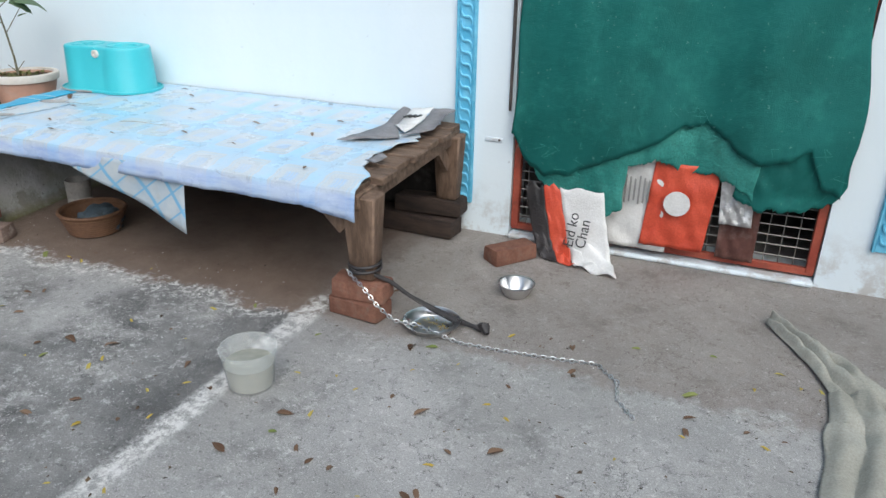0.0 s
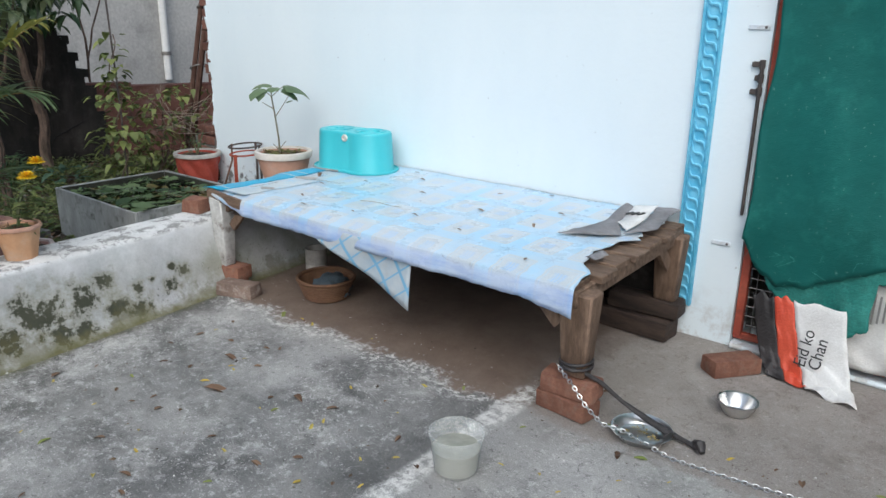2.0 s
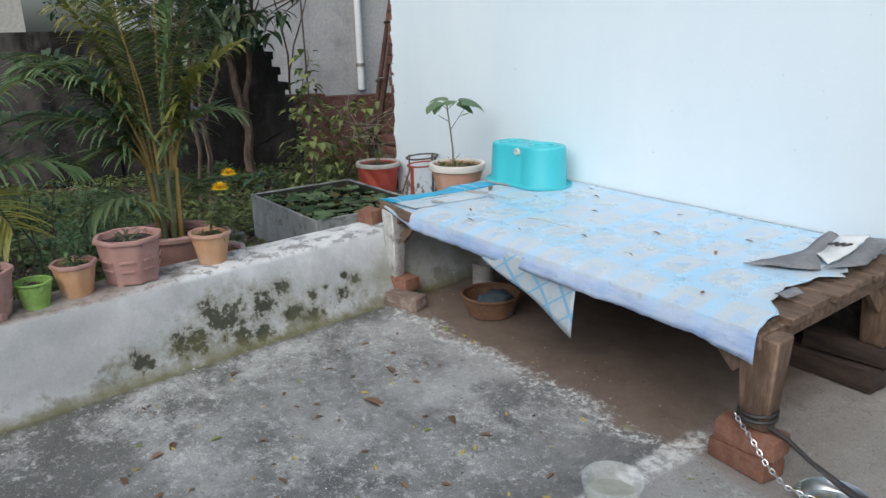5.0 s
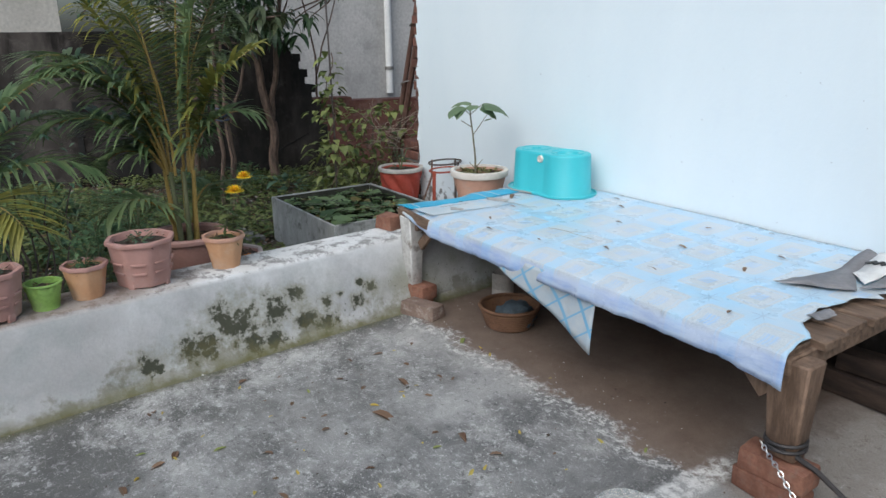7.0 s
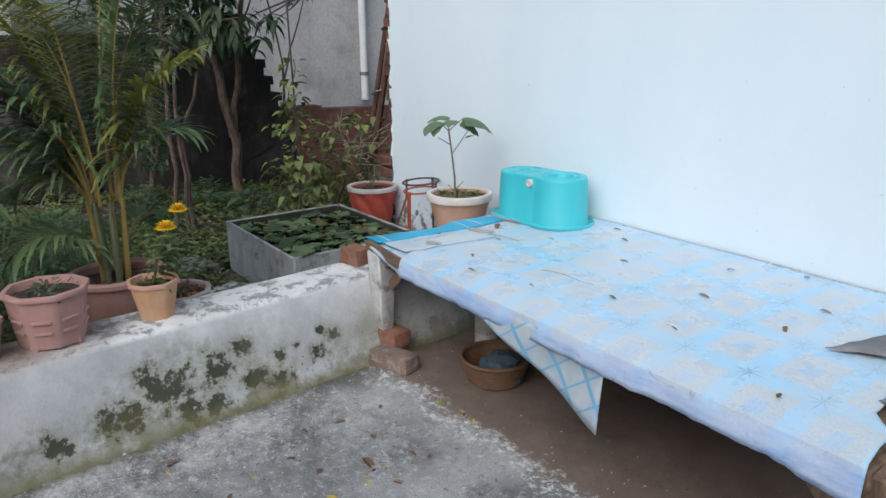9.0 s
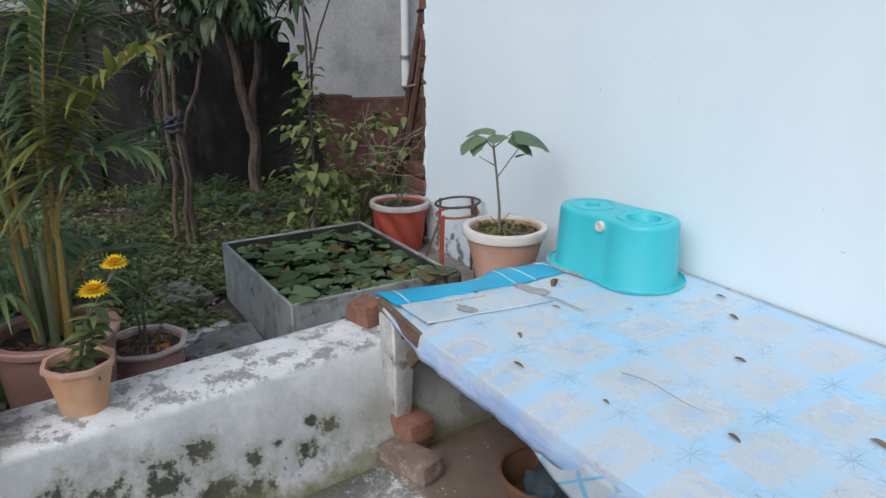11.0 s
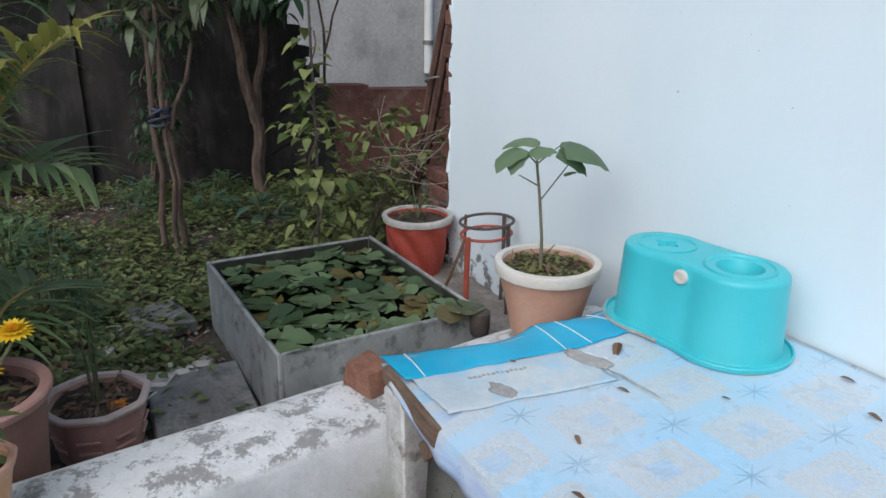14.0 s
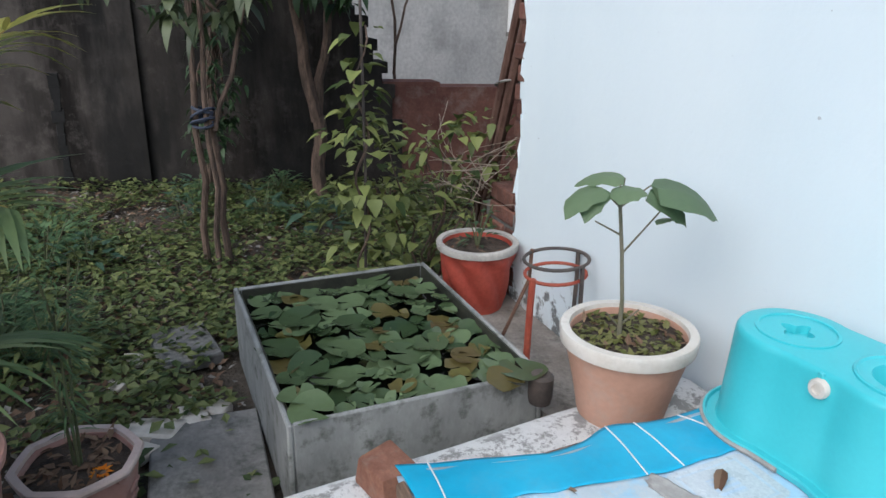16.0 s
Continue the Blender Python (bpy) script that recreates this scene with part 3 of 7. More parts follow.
def moulding(x, bottom):
    """A raised blue plaster strip with rope-like scrolls."""
    t = thing("wall_moulding", "sky-blue moulded plaster strip with rope scrolls on wall", "moulding", (x, 0, 0), group="blue wall strips", kind="structure")
    bm = fresh()
    box(bm, (0, -0.008, (bottom + 3.2) / 2), (0.094, 0.016, 3.2 - bottom), bevel=0.003)
    part("backing", bm, STRIP, t)
    for sx in (-1, 1):
        bm = fresh()
        box(bm, (sx * 0.041, -0.020, (bottom + 3.2) / 2), (0.012, 0.012, 3.2 - bottom), bevel=0.003)
        part("border", bm, STRIP, t)
    bm = fresh()
    pts = []
    for i in range(25):
        a = i / 24
        s = math.sin(a * math.pi * 2)
        pts.append((0.026 * math.cos(a * math.pi * 1.0) , -0.021, -0.034 + 0.068 * a + 0.012 * s))
    tube(bm, pts, [0.0045 + 0.0025 * math.sin(math.pi * i / 24) for i in range(25)], 6)
    scroll = finish(bm, "scroll", True)
    scroll.materials.append(STRIP)
    z = bottom + 0.04
    while z < 3.15:
        o = new("scroll", scroll)
        o.parent, o.location = t, (0, 0, z)
        z += 0.052


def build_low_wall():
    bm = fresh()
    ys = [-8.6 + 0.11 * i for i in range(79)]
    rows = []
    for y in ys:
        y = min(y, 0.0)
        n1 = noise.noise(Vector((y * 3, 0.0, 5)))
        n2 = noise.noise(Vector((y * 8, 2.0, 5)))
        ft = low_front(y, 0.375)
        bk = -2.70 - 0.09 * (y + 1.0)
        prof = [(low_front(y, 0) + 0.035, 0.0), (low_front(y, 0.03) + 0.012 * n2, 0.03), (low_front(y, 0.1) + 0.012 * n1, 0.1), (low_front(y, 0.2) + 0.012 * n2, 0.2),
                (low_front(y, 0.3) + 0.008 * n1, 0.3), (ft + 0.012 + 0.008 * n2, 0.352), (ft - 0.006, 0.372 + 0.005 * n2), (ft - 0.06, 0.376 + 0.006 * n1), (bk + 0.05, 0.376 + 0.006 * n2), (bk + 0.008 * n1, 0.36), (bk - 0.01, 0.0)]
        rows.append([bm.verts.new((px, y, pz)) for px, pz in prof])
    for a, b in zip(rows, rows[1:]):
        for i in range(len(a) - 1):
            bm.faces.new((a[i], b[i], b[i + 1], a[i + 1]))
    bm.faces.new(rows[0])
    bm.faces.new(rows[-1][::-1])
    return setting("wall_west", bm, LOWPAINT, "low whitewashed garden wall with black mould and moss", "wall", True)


def build_ledge():
    """A worn cement ledge at the foot of the house wall, behind the tank."""
    bm = fresh()
    bmesh.ops.create_grid(bm, x_segments=40, y_segments=12, size=0.5)
    for v in bm.verts:
        x, y = -3.49 + 1.42 * v.co.x, -0.168 + 0.33 * v.co.y
        v.co = (x, y, 0.168 + 0.012 * noise.noise(Vector((x * 6, y * 6, 0))) + 0.005 * noise.noise(Vector((x * 25, y * 25, 0))))
    r = bmesh.ops.extrude_face_region(bm, geom=bm.faces[:])
    for v in [g for g in r["geom"] if isinstance(g, bmesh.types.BMVert)]:
        v.co.z = -0.04
    setting("ledge", bm, LEDGE, "worn brown cement ledge along the house wall", "ledge")


LEDGE = plain("muddy_cement", (0.17, 0.145, 0.125), (0.27, 0.245, 0.22), 6.0, 70.0, 0.9, 0.7, 0.008, dirt=(0.07, 0.06, 0.05), dirt_amount=0.8)
build_ledge()


def brick_block(name, size=(0.222, 0.108, 0.072), material=None, worn=0.004):
    """One loose brick with chipped, rounded edges."""
    bm = fresh()
    box(bm, (0, 0, size[2] / 2), size, bevel=0.012, jitter=worn, segments=2)
    for v in bm.verts:
        v.co += Vector((noise.noise(v.co * 40), noise.noise(v.co * 40 + Vector((5, 0, 0))), 0)) * 0.004
    return part(name, bm, material or BRICK)


def far_x(y):
    """The garden's end wall runs slightly askew."""
    return -6.55 + 0.32 * y


def slab(bm, y0, y1, z0, z1, thick, shift=0.0):
    """A length of the end wall between two y's."""
    va = []
    for y in (y0, y1):
        for z in (z0, z1):
            for d in (0.0, -thick):
                va.append(bm.verts.new((far_x(y) + d + shift, y, z)))
    a, b, c, d, e, f, g, h = va
    for q in ((a, c, g, e), (b, f, h, d), (a, e, f, b), (c, d, h, g), (a, b, d, c), (e, g, h, f)):
        bm.faces.new(q)


def build_garden_walls():
    bm = fresh()
    slab(bm, -9.0, 0.0, -0.1, 1.48, 0.23)
    # stepped broken end of the plastered wall
    steps = [(1.44, 0.02), (1.38, 0.07), (1.31, 0.10), (1.24, 0.19), (1.16, 0.17), (1.08, 0.25), (1.0, 0.22), (0.92, 0.32), (0.84, 0.28), (0.76, 0.37), (0.66, 0.35), (0.5, 0.42)]
    low = -0.1
    for z, w in steps[::-1]:
        slab(bm, 0.0, w, low, z, 0.22, -0.004)
        low = z
    slab(bm, -9.0, -1.37, -0.1, 1.485, 0.1, 0.05)
    setting("garden_wall", bm, DARKWALL, "tall blackened plaster garden wall with broken end", "wall")
    bm = fresh()
    slab(bm, 0.2, 2.6, -0.1, 0.74, 0.2, -0.03)
    slab(bm, 0.3, 0.7, 0.74, 0.775, 0.18, -0.035)
    setting("broken_wall", bm, REDPLASTER, "low broken wall of red-brown plastered brick", "wall")
    # neighbour's house behind
    t = thing("neighbour_house", "grey cement-rendered neighbouring house behind the wall", "house", (-9.2, 0, 0), kind="")
    bm = fresh()
    box(bm, (-0.15, 3.0, 2.4), (0.3, 7.2, 4.9))
    part("wall", bm, PALERENDER, t)
    bm = fresh()
    box(bm, (-1.5, 3.0, 4.95), (3.2, 7.6, 0.2))
    part("roof", bm, GREYWALL, t)
    t = thing("far_house", "pale beige rendered house with an arched opening", "house", (-11.5, -4.6, 0))
    bm = fresh()
    box(bm, (-0.2, 0, 2.2), (0.4, 6.4, 4.4))
    part("wall", bm, BEIGEWALL, t)
    bm = fresh()
    tube(bm, [(0.03, -0.75 + 0.5 * math.cos(a), 1.55 + 0.28 * math.sin(a)) for a in [math.pi * i / 16 for i in range(17)]], 0.05, 6)
    part("arch", bm, GREYWALL, t)
    bm = fresh()
    box(bm, (-1.6, 0, 4.5), (3.4, 6.8, 0.2))
    part("roof", bm, GREYWALL, t)
    bm = fresh()
    for i in range(9):
        box(bm, (far_x(-1.93) + 0.052, -1.93 + rnd(-0.01, 0.01), 0.1 + 0.085 * i), (0.012, rnd(0.05, 0.09), 0.095), rz=-18, jitter=0.008)
    tagged(part("scorch_gap", bm, SACKINK, None), "black vertical gap in the garden wall", "gap", "", "structure")
    # crack in the plaster
    bm = fresh()
    pts = [(far_x(-0.17 + 0.045 * i) + 0.002, -0.17 + 0.045 * i, 0.20 + 0.024 * i + 0.018 * noise.noise(Vector((i * 0.9, 0, 0)))) for i in range(10)]
    tube(bm, pts, [0.003, 0.007, 0.006, 0.008, 0.006, 0.008, 0.006, 0.007, 0.005, 0.003], 4)
    tagged(part("wall_crack", bm, SACKINK, None), "dark jagged crack in the plaster wall", "crack", "", "structure")
    bm = fresh()
    tube(bm, [(-9.13, 2.78, 0.55), (-9.13, 2.78, 4.6)], 0.055, 14)
    p = thing("drain_pipe", "white plastic drain pipe on the grey wall", "pipe")
    part("pipe", bm, PVC, p)
    for z in (0.9, 2.0, 3.2):
        bm = fresh()
        lathe(bm, [(0.07, 0), (0.07, 0.05)], 14, (-9.13, 2.78, z))
        part("clamp", bm, WIRE, p)


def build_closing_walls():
    # Unseen walls, added to close the yard and cut low light under the bed.
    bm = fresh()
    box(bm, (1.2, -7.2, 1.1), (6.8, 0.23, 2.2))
    setting("unseen_wall_south", bm, GREYWALL, "plain unseen cement wall added to close the yard and cut low light", "wall")
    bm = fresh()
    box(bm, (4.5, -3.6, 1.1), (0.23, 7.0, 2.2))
    setting("unseen_wall_east", bm, GREYWALL, "plain unseen cement side wall added to cut low light", "wall")


build_ground()
build_house()
build_bed_shade()
moulding(-0.18, 0.15)
moulding(1.64, 0.2)
build_low_wall()
build_garden_walls()
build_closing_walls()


# ---- the bed and what is on and under it ----
BX0, BX1, BY0, BY1 = -2.42, -0.175, -1.04, -0.02


def bed_z(x, y):
    """Height of the sheet, which sags and rises a little to the back."""
    return 0.531 + 0.035 * (y + 1.04) + 0.010 * (-x - 0.24) / 2.2 + 0.004 * noise.noise(Vector((x * 3, y * 3, 0)))


def build_bed():
    t = thing("wooden_bed", "weathered plank platform bed raised on bricks by wall", "bed", (0, 0, 0))
    # deck planks run along the bed
    n, y = 7, BY0
    for i in range(n):
        w = (BY1 - BY0) / n
        bm = fresh()
        end = BX1 + rnd(-0.035, 0.012)
        box(bm, ((BX0 + end) / 2, y + w / 2, 0.502 + 0.03 * (i / n)), (end - BX0, w - 0.008, 0.026), bevel=0.004, jitter=0.003)
        part("plank", bm, WOOD, t, "splintered grey-brown plank")
        y += w
    for x in (-0.225, -2.30):
        bm = fresh()
        box(bm, (x, (BY0 + BY1) / 2, 0.462 + 0.012), (0.06, BY1 - BY0 - 0.02, 0.062), bevel=0.006, jitter=0.004, rx=1.6)
        part("end_rail", bm, WOOD, t)
    for y, z in ((BY0 + 0.05, 0.455), (BY1 - 0.05, 0.49)):
        bm = fresh()
        box(bm, (-1.27, y, z), (1.97, 0.05, 0.075), bevel=0.006, jitter=0.003)
        part("side_rail", bm, DARKWOOD, t)
    for x, y, mat, z0, z1 in ((-0.205, -0.975, WOODV, 0.150, 0.485), (-0.225, -0.09, WOODV, 0.185, 0.50), (-2.34, -1.015, WHITEWOOD, 0.125, 0.50), (-2.2, -0.1, WOODV, 0.1, 0.50)):
        bm = fresh()
        box(bm, (x, y, (z0 + z1) / 2), (0.135 if x > -1 else 0.105, 0.095, z1 - z0), bevel=0.007, jitter=0.003)
        for v in bm.verts:
            k = 1.0 - 0.36 * max(0.0, (z1 - 0.06 - v.co.z)) / (z1 - z0)
            v.co.x, v.co.y = x + (v.co.x - x) * k, y + (v.co.y - y) * k
        part("leg", bm, mat, t)
    bm = fresh()
    box(bm, (-2.265, -1.052, 0.508), (0.31, 0.022, 0.055), bevel=0.008, jitter=0.005, rz=-3, ry=2, segments=2)
    part("edge_board", bm, WOOD, t, "splintered brown edge board")
    for x, d in ((-0.215, -1), (-2.34, 1)):
        bm = fresh()
        box(bm, (x + d * 0.115, -1.0, 0.40), (0.16, 0.022, 0.05), ry=-d * 45, bevel=0.003)
        part("brace", bm, WOODV, t)
    bm = fresh()
    box(bm, (-0.215, -0.87, 0.405), (0.024, 0.17, 0.06), rx=45, bevel=0.003)
    part("brace", bm, WOODV, t)
    bm = fresh()
    box(bm, (-0.215, -0.20, 0.42), (0.024, 0.17, 0.06), rx=-45, bevel=0.003)
    part("brace", bm, WOODV, t)
    return t


def torn(x, y):
    """How far the right edge of the sheet reaches at this y."""
    n = noise.noise(Vector((y * 9, 3.1, 0))) * 0.05 + noise.noise(Vector((y * 30, 1.1, 0))) * 0.02
    if y < -0.9:
        return -0.205 + n * 0.3
    if y < -0.45:
        return -0.215 - 0.10 * abs(math.sin((y + 0.9) * 7.0)) + n
    return -0.27 + n


def build_sheet():
    t = thing("vinyl_sheet", "faded blue and grey printed vinyl sheet, torn, on bed", "tablecloth", (0, 0, 0))
    bm = fresh()
    nx, drop = 150, 7
    cols = []
    for i in range(nx + 1):
        u = i / nx
        col = []
        for j in range(36 + drop):
            if j < 36:
                y = BY1 + 0.012 - (BY1 - BY0 + 0.012) * j / 35
                x0 = -2.45 + 0.085 * min(1.0, max(0.0, (y + 1.03) / 0.3)) + 0.008 * noise.noise(Vector((y * 7, 0, 0)))
                x1 = torn(0, y)
                x = x0 + (x1 - x0) * u
                z = bed_z(x, y) - (0.012 if j > 33 else 0)
            else:
                k = (j - 35) / drop
                x0, x1 = -2.36, -0.195
                x = x0 + (x1 - x0) * u
                hang = 0.082 + 0.005 * noise.noise(Vector((x * 3, 9, 0))) + 0.007 * noise.noise(Vector((x * 23, 2, 0))) + 0.035 * max(0, u - 0.9) / 0.1
                hang *= 0.15 + 0.85 * min(1.0, max(0.0, (x + 2.36) / 0.28))
                wave = 0.007 * noise.noise(Vector((x * 5, 7, 0))) + 0.009 * noise.noise(Vector((x * 16, 4, 0)))
                y = BY0 - 0.012 - 0.014 * math.sin(k * 1.6) + wave * k
                z = bed_z(x, BY0) - 0.012 - hang * k * k * 0.6 - hang * 0.4 * k
            col.append(bm.verts.new((x, y, z)))
        cols.append(col)
    for a, b in zip(cols, cols[1:]):
        for j in range(len(a) - 1):
            bm.faces.new((a[j], b[j], b[j + 1], a[j + 1]))
    top = part("sheet", bm, VINYL, t)
    so = top.modifiers.new("thickness", "SOLIDIFY")
    so.thickness, so.offset = 0.003, -1
    # the torn flap that hangs from the front edge
    bm = fresh()
    n = 26
    rows = []
    for i in range(n + 1):
        u = i / n
        x = -1.66 + 0.70 * u
        z1 = 0.50
        z0 = 0.475 - (0.475 - 0.232) * u ** 1.1
        row = []
        for j in range(9):
            v = j / 8
            row.append(bm.verts.new((x, -1.052 + 0.012 * math.sin(u * 9 + v * 2) - 0.01 * v, z1 + (z0 - z1) * v)))
        rows.append(row)
    for a, b in zip(rows, rows[1:]):
        for j in range(8):
            bm.faces.new((a[j], b[j], b[j + 1], a[j + 1]))
    flap = part("hanging_flap", bm, VINYL_BACK, t, "torn triangular flap of the vinyl hanging down")
    so = flap.modifiers.new("thickness", "SOLIDIFY")
    so.thickness = 0.003
    return t


def flap_vinyl():
    k = Nodes("vinyl_reverse")
    x, y, z = k.xyz()
    v = k.math("ABSOLUTE", k.math("SUBTRACT", k.math("FRACT", k.math("MULTIPLY", k.math("ADD", x, k.math("MULTIPLY", z, 0.8)), 7.0)), 0.5))
    w = k.math("ABSOLUTE", k.math("SUBTRACT", k.math("FRACT", k.math("MULTIPLY", k.math("SUBTRACT", x, k.math("MULTIPLY", z, 1.4)), 7.0)), 0.5))
    g = k.math("MAXIMUM", k.ramp(v, 0.40, 0.45), k.ramp(w, 0.44, 0.47))
    c = k.mix(k.ramp(k.noise(9.0, 6.0), 0.35, 0.65), (0.36, 0.44, 0.52), (0.50, 0.54, 0.56))
    c = k.mix(g, c, (0.18, 0.40, 0.60))
    c = k.mix(k.ramp(k.noise(6.0, 8.0), 0.5, 0.65, 0.0, 0.5), c, (0.42, 0.36, 0.29))
    return k.done(c, 0.45, k.noise(30.0), 0.2, 0.003)


VINYL_BACK = flap_vinyl()
build_bed()
build_sheet()


def peanut(bm, rings, seg=72, lobe=(0.124, 0.131), gap=0.232, close=True):
    """Two circles drawn together with a waist: rings of (grow, z)."""
    def radius(a, grow):
        pts = []
        c, s = math.cos(a), math.sin(a)
        best = 0
        for cx, r in ((-gap / 2, lobe[0] + grow), (gap / 2, lobe[1] + grow)):
            b = c * cx
            disc = b * b - (cx * cx - r * r)
            if disc >= 0:
                best = max(best, b + math.sqrt(disc))
        waist = (0.117 + grow) / max(abs(s), 0.05)
        return max(best, min(waist, 0.135 + grow))

    loops = []
    for grow, z in rings:
        loop = []
        for i in range(seg):
            a = 2 * math.pi * i / seg
            r = (radius(a - 0.06, grow) + radius(a, grow) * 2 + radius(a + 0.06, grow)) / 4
            loop.append(bm.verts.new((r * math.cos(a), r * math.sin(a), z)))
        loops.append(loop)
    for p, q in zip(loops, loops[1:]):
        for i in range(seg):
            j = (i + 1) % seg
            bm.faces.new((p[i], p[j], q[j], q[i]))
    if close:
        bm.faces.new(loops[-1])
    return loops


def build_feeder():
    t = thing("plastic_feeder", "turquoise plastic two-bowl stand with white knob on bed", "pet feeder", (-2.15, -0.205, 0.566), 6)
    bm = fresh()
    loops = peanut(bm, [(0.034, 0.0), (0.036, 0.012), (0.034, 0.015), (0.030, 0.015), (0.027, 0.008), (0.008, 0.008), (0.005, 0.014), (-0.004, 0.214), (-0.006, 0.222), (-0.010, 0.2275), (-0.015, 0.229)], close=False)
    rim = []
    for cx, r, depth, floor, petals in ((0.116, 0.062, 0.055, 0.82, 0), (-0.116, 0.030, 0.018, 0.95, 4)):
        rings = []
        for k, z in ((1.0, 0.229), (0.97, 0.225), (floor, 0.229 - depth)):
            rings.append([bm.verts.new((cx + r * k * (1 + (0.28 * math.cos(petals * a) if petals else 0)) * math.cos(a), r * k * (1 + (0.28 * math.cos(petals * a) if petals else 0)) * math.sin(a), z)) for a in [2 * math.pi * i / 40 for i in range(40)]])
        for p, q in zip(rings, rings[1:]):
            for i in range(40):
                bm.faces.new((p[i], q[i], q[(i + 1) % 40], p[(i + 1) % 40]))
        bm.faces.new(rings[-1])
        rim.append(rings[0])
    edges = []
    for loop in (loops[-1], *rim):
        for i, v in enumerate(loop):
            e = bm.edges.get((v, loop[(i + 1) % len(loop)]))
            edges.append(e)
    bmesh.ops.triangle_fill(bm, use_beauty=True, edges=edges)
    part("body", bm, TEAL, t)
    bm = fresh()
    lathe(bm, [(0.094, 0.2285), (0.093, 0.233), (0.088, 0.2345), (0.084, 0.230), (0.067, 0.229)], 48, (0.116, 0, 0), caps=False)
    part("bowl_rim", bm, TEAL, t)
    bm = fresh()
    lathe(bm, [(0.084, 0.2285), (0.084, 0.2325), (0.080, 0.2335), (0.076, 0.2325), (0.075, 0.2292)], 48, (-0.116, 0, 0), caps=False)
    part("lid_ring", bm, TEAL, t)
    bm = fresh()
    lathe(bm, [(0.0, 0.0), (0.020, 0.0), (0.020, 0.016), (0.017, 0.020), (0.010, 0.0205), (0.009, 0.015), (0.0, 0.015)], 28)
    bmesh.ops.rotate(bm, verts=bm.verts[:], cent=(0, 0, 0), matrix=Matrix.Rotation(radians(90), 3, "X"))
    bmesh.ops.translate(bm, verts=bm.verts[:], vec=(0.022, -0.106, 0.196))
    part("knob", bm, CREAM, t, "small white round plug")
    bm = fresh()
    box(bm, (0.018, -0.112, 0.216), (0.012, 0.008, 0.022), bevel=0.002)
    part("spout_tab", bm, TEAL, t)
    # the dirty half of the foot flange
    bm = fresh()
    pts = []
    for i in range(25):
        a = math.pi * (1.02 + 0.47 * i / 24)
        r = 0.0
        for cx, rr in ((-0.116, 0.160), (0.116, 0.167)):
            b = math.cos(a) * cx
            disc = b * b - (cx * cx - rr * rr)
            if disc >= 0:
                r = max(r, b + math.sqrt(disc))
        pts.append((max(r, min(0.153 / max(abs(math.sin(a)), 0.05), 0.171)) * math.cos(a), max(r, min(0.153 / max(abs(math.sin(a)), 0.05), 0.171)) * math.sin(a), 0.006))
    tube(bm, pts, 0.006, 6)
    part("flange_edge", bm, GREYFILM2, t, "dirty grey edge of the foot flange")


build_feeder()
for bx, by, bz, rz in ((-2.36, -0.99, 0.0, -6.0), (-0.222, -0.995, 0.0, -6.0), (-0.215, -0.985, 0.074, 3.0), (0.155, -0.262, 0.0, 50.0), (-2.175, -1.065, 0.0, 18), (-2.33, -1.0, 0.055, 8.0),):
    b = brick_block("loose_brick", material=PALEBRICK if rz == 18 else BRICK)
    b.matrix_basis = pose(bx, by, bz, 0, 0, rz)
    tagged(b, "chipped red-brown clay brick under or beside the bed", "brick", "loose bricks")


b = brick_block("broken_brick", (0.125, 0.10, 0.084), BRICK, 0.008)
b.matrix_basis = pose(-2.608, -1.005, 0.370, 3, 2, 14)
tagged(b, "broken half brick with rounded corners on the low wall", "brick")


# ---- the pond tank ----
def build_tank():
    x0, x1, y0, y1, h = -4.03, -3.01, -1.16, -0.35, 0.325
    t = thing("water_tank", "grey cement lily tank filled with dark water", "tank", (0, 0, 0))
    for c, s in (((x0 + x1) / 2, y0 + 0.009), (x1 - x0, 0.018)), (((x0 + x1) / 2, y1 - 0.009), (x1 - x0, 0.018)), ((x0 + 0.009, (y0 + y1) / 2), (0.018, y1 - y0 - 0.038)), ((x1 - 0.009, (y0 + y1) / 2), (0.018, y1 - y0 - 0.038)):
        bm = fresh()
        box(bm, (*c, h / 2), (*s, h), bevel=0.005, jitter=0.002)
        part("side_wall", bm, TANK, t)
    for c, s in ((((x0 + x1) / 2, y0 + 0.0225), (x1 - x0 - 0.047, 0.006)), (((x0 + x1) / 2, y1 - 0.0225), (x1 - x0 - 0.047, 0.006)), ((x0 + 0.0225, (y0 + y1) / 2), (0.006, y1 - y0 - 0.060)), ((x1 - 0.0225, (y0 + y1) / 2), (0.006, y1 - y0 - 0.060))):
        bm = fresh()
        box(bm, (*c, 0.275), (*s, 0.085))
        part("algae_lining", bm, ALGAE, t, "dark algae film inside the tank")
    bm = fresh()
    box(bm, ((x0 + x1) / 2, (y0 + y1) / 2, 0.02), (x1 - x0 - 0.046, y1 - y0 - 0.046, 0.04))
    part("bottom", bm, TANK, t)
    bm = fresh()
    box(bm, ((x0 + x1) / 2, (y0 + y1) / 2, 0.15), (x1 - x0 - 0.06, y1 - y0 - 0.06, 0.214))
    part("water", bm, WATER, t, "still dark water")
    bm = fresh()
    lathe(bm, [(0.035, 0), (0.04, 0.03), (0.04, 0.09), (0.03, 0.1)], 16, (x1 + 0.015, y1 - 0.02, 0.232))
    part("outlet", bm, DARKMETAL, t, "black outlet stub")
    return x0, x1, y0, y1


WATER = Nodes("dark_water").done((0.006, 0.008, 0.006), 0.06, None)
PADS = leafy("lily_pads", (0.024, 0.045, 0.018), (0.14, 0.19, 0.095), 0.2, 0.05)
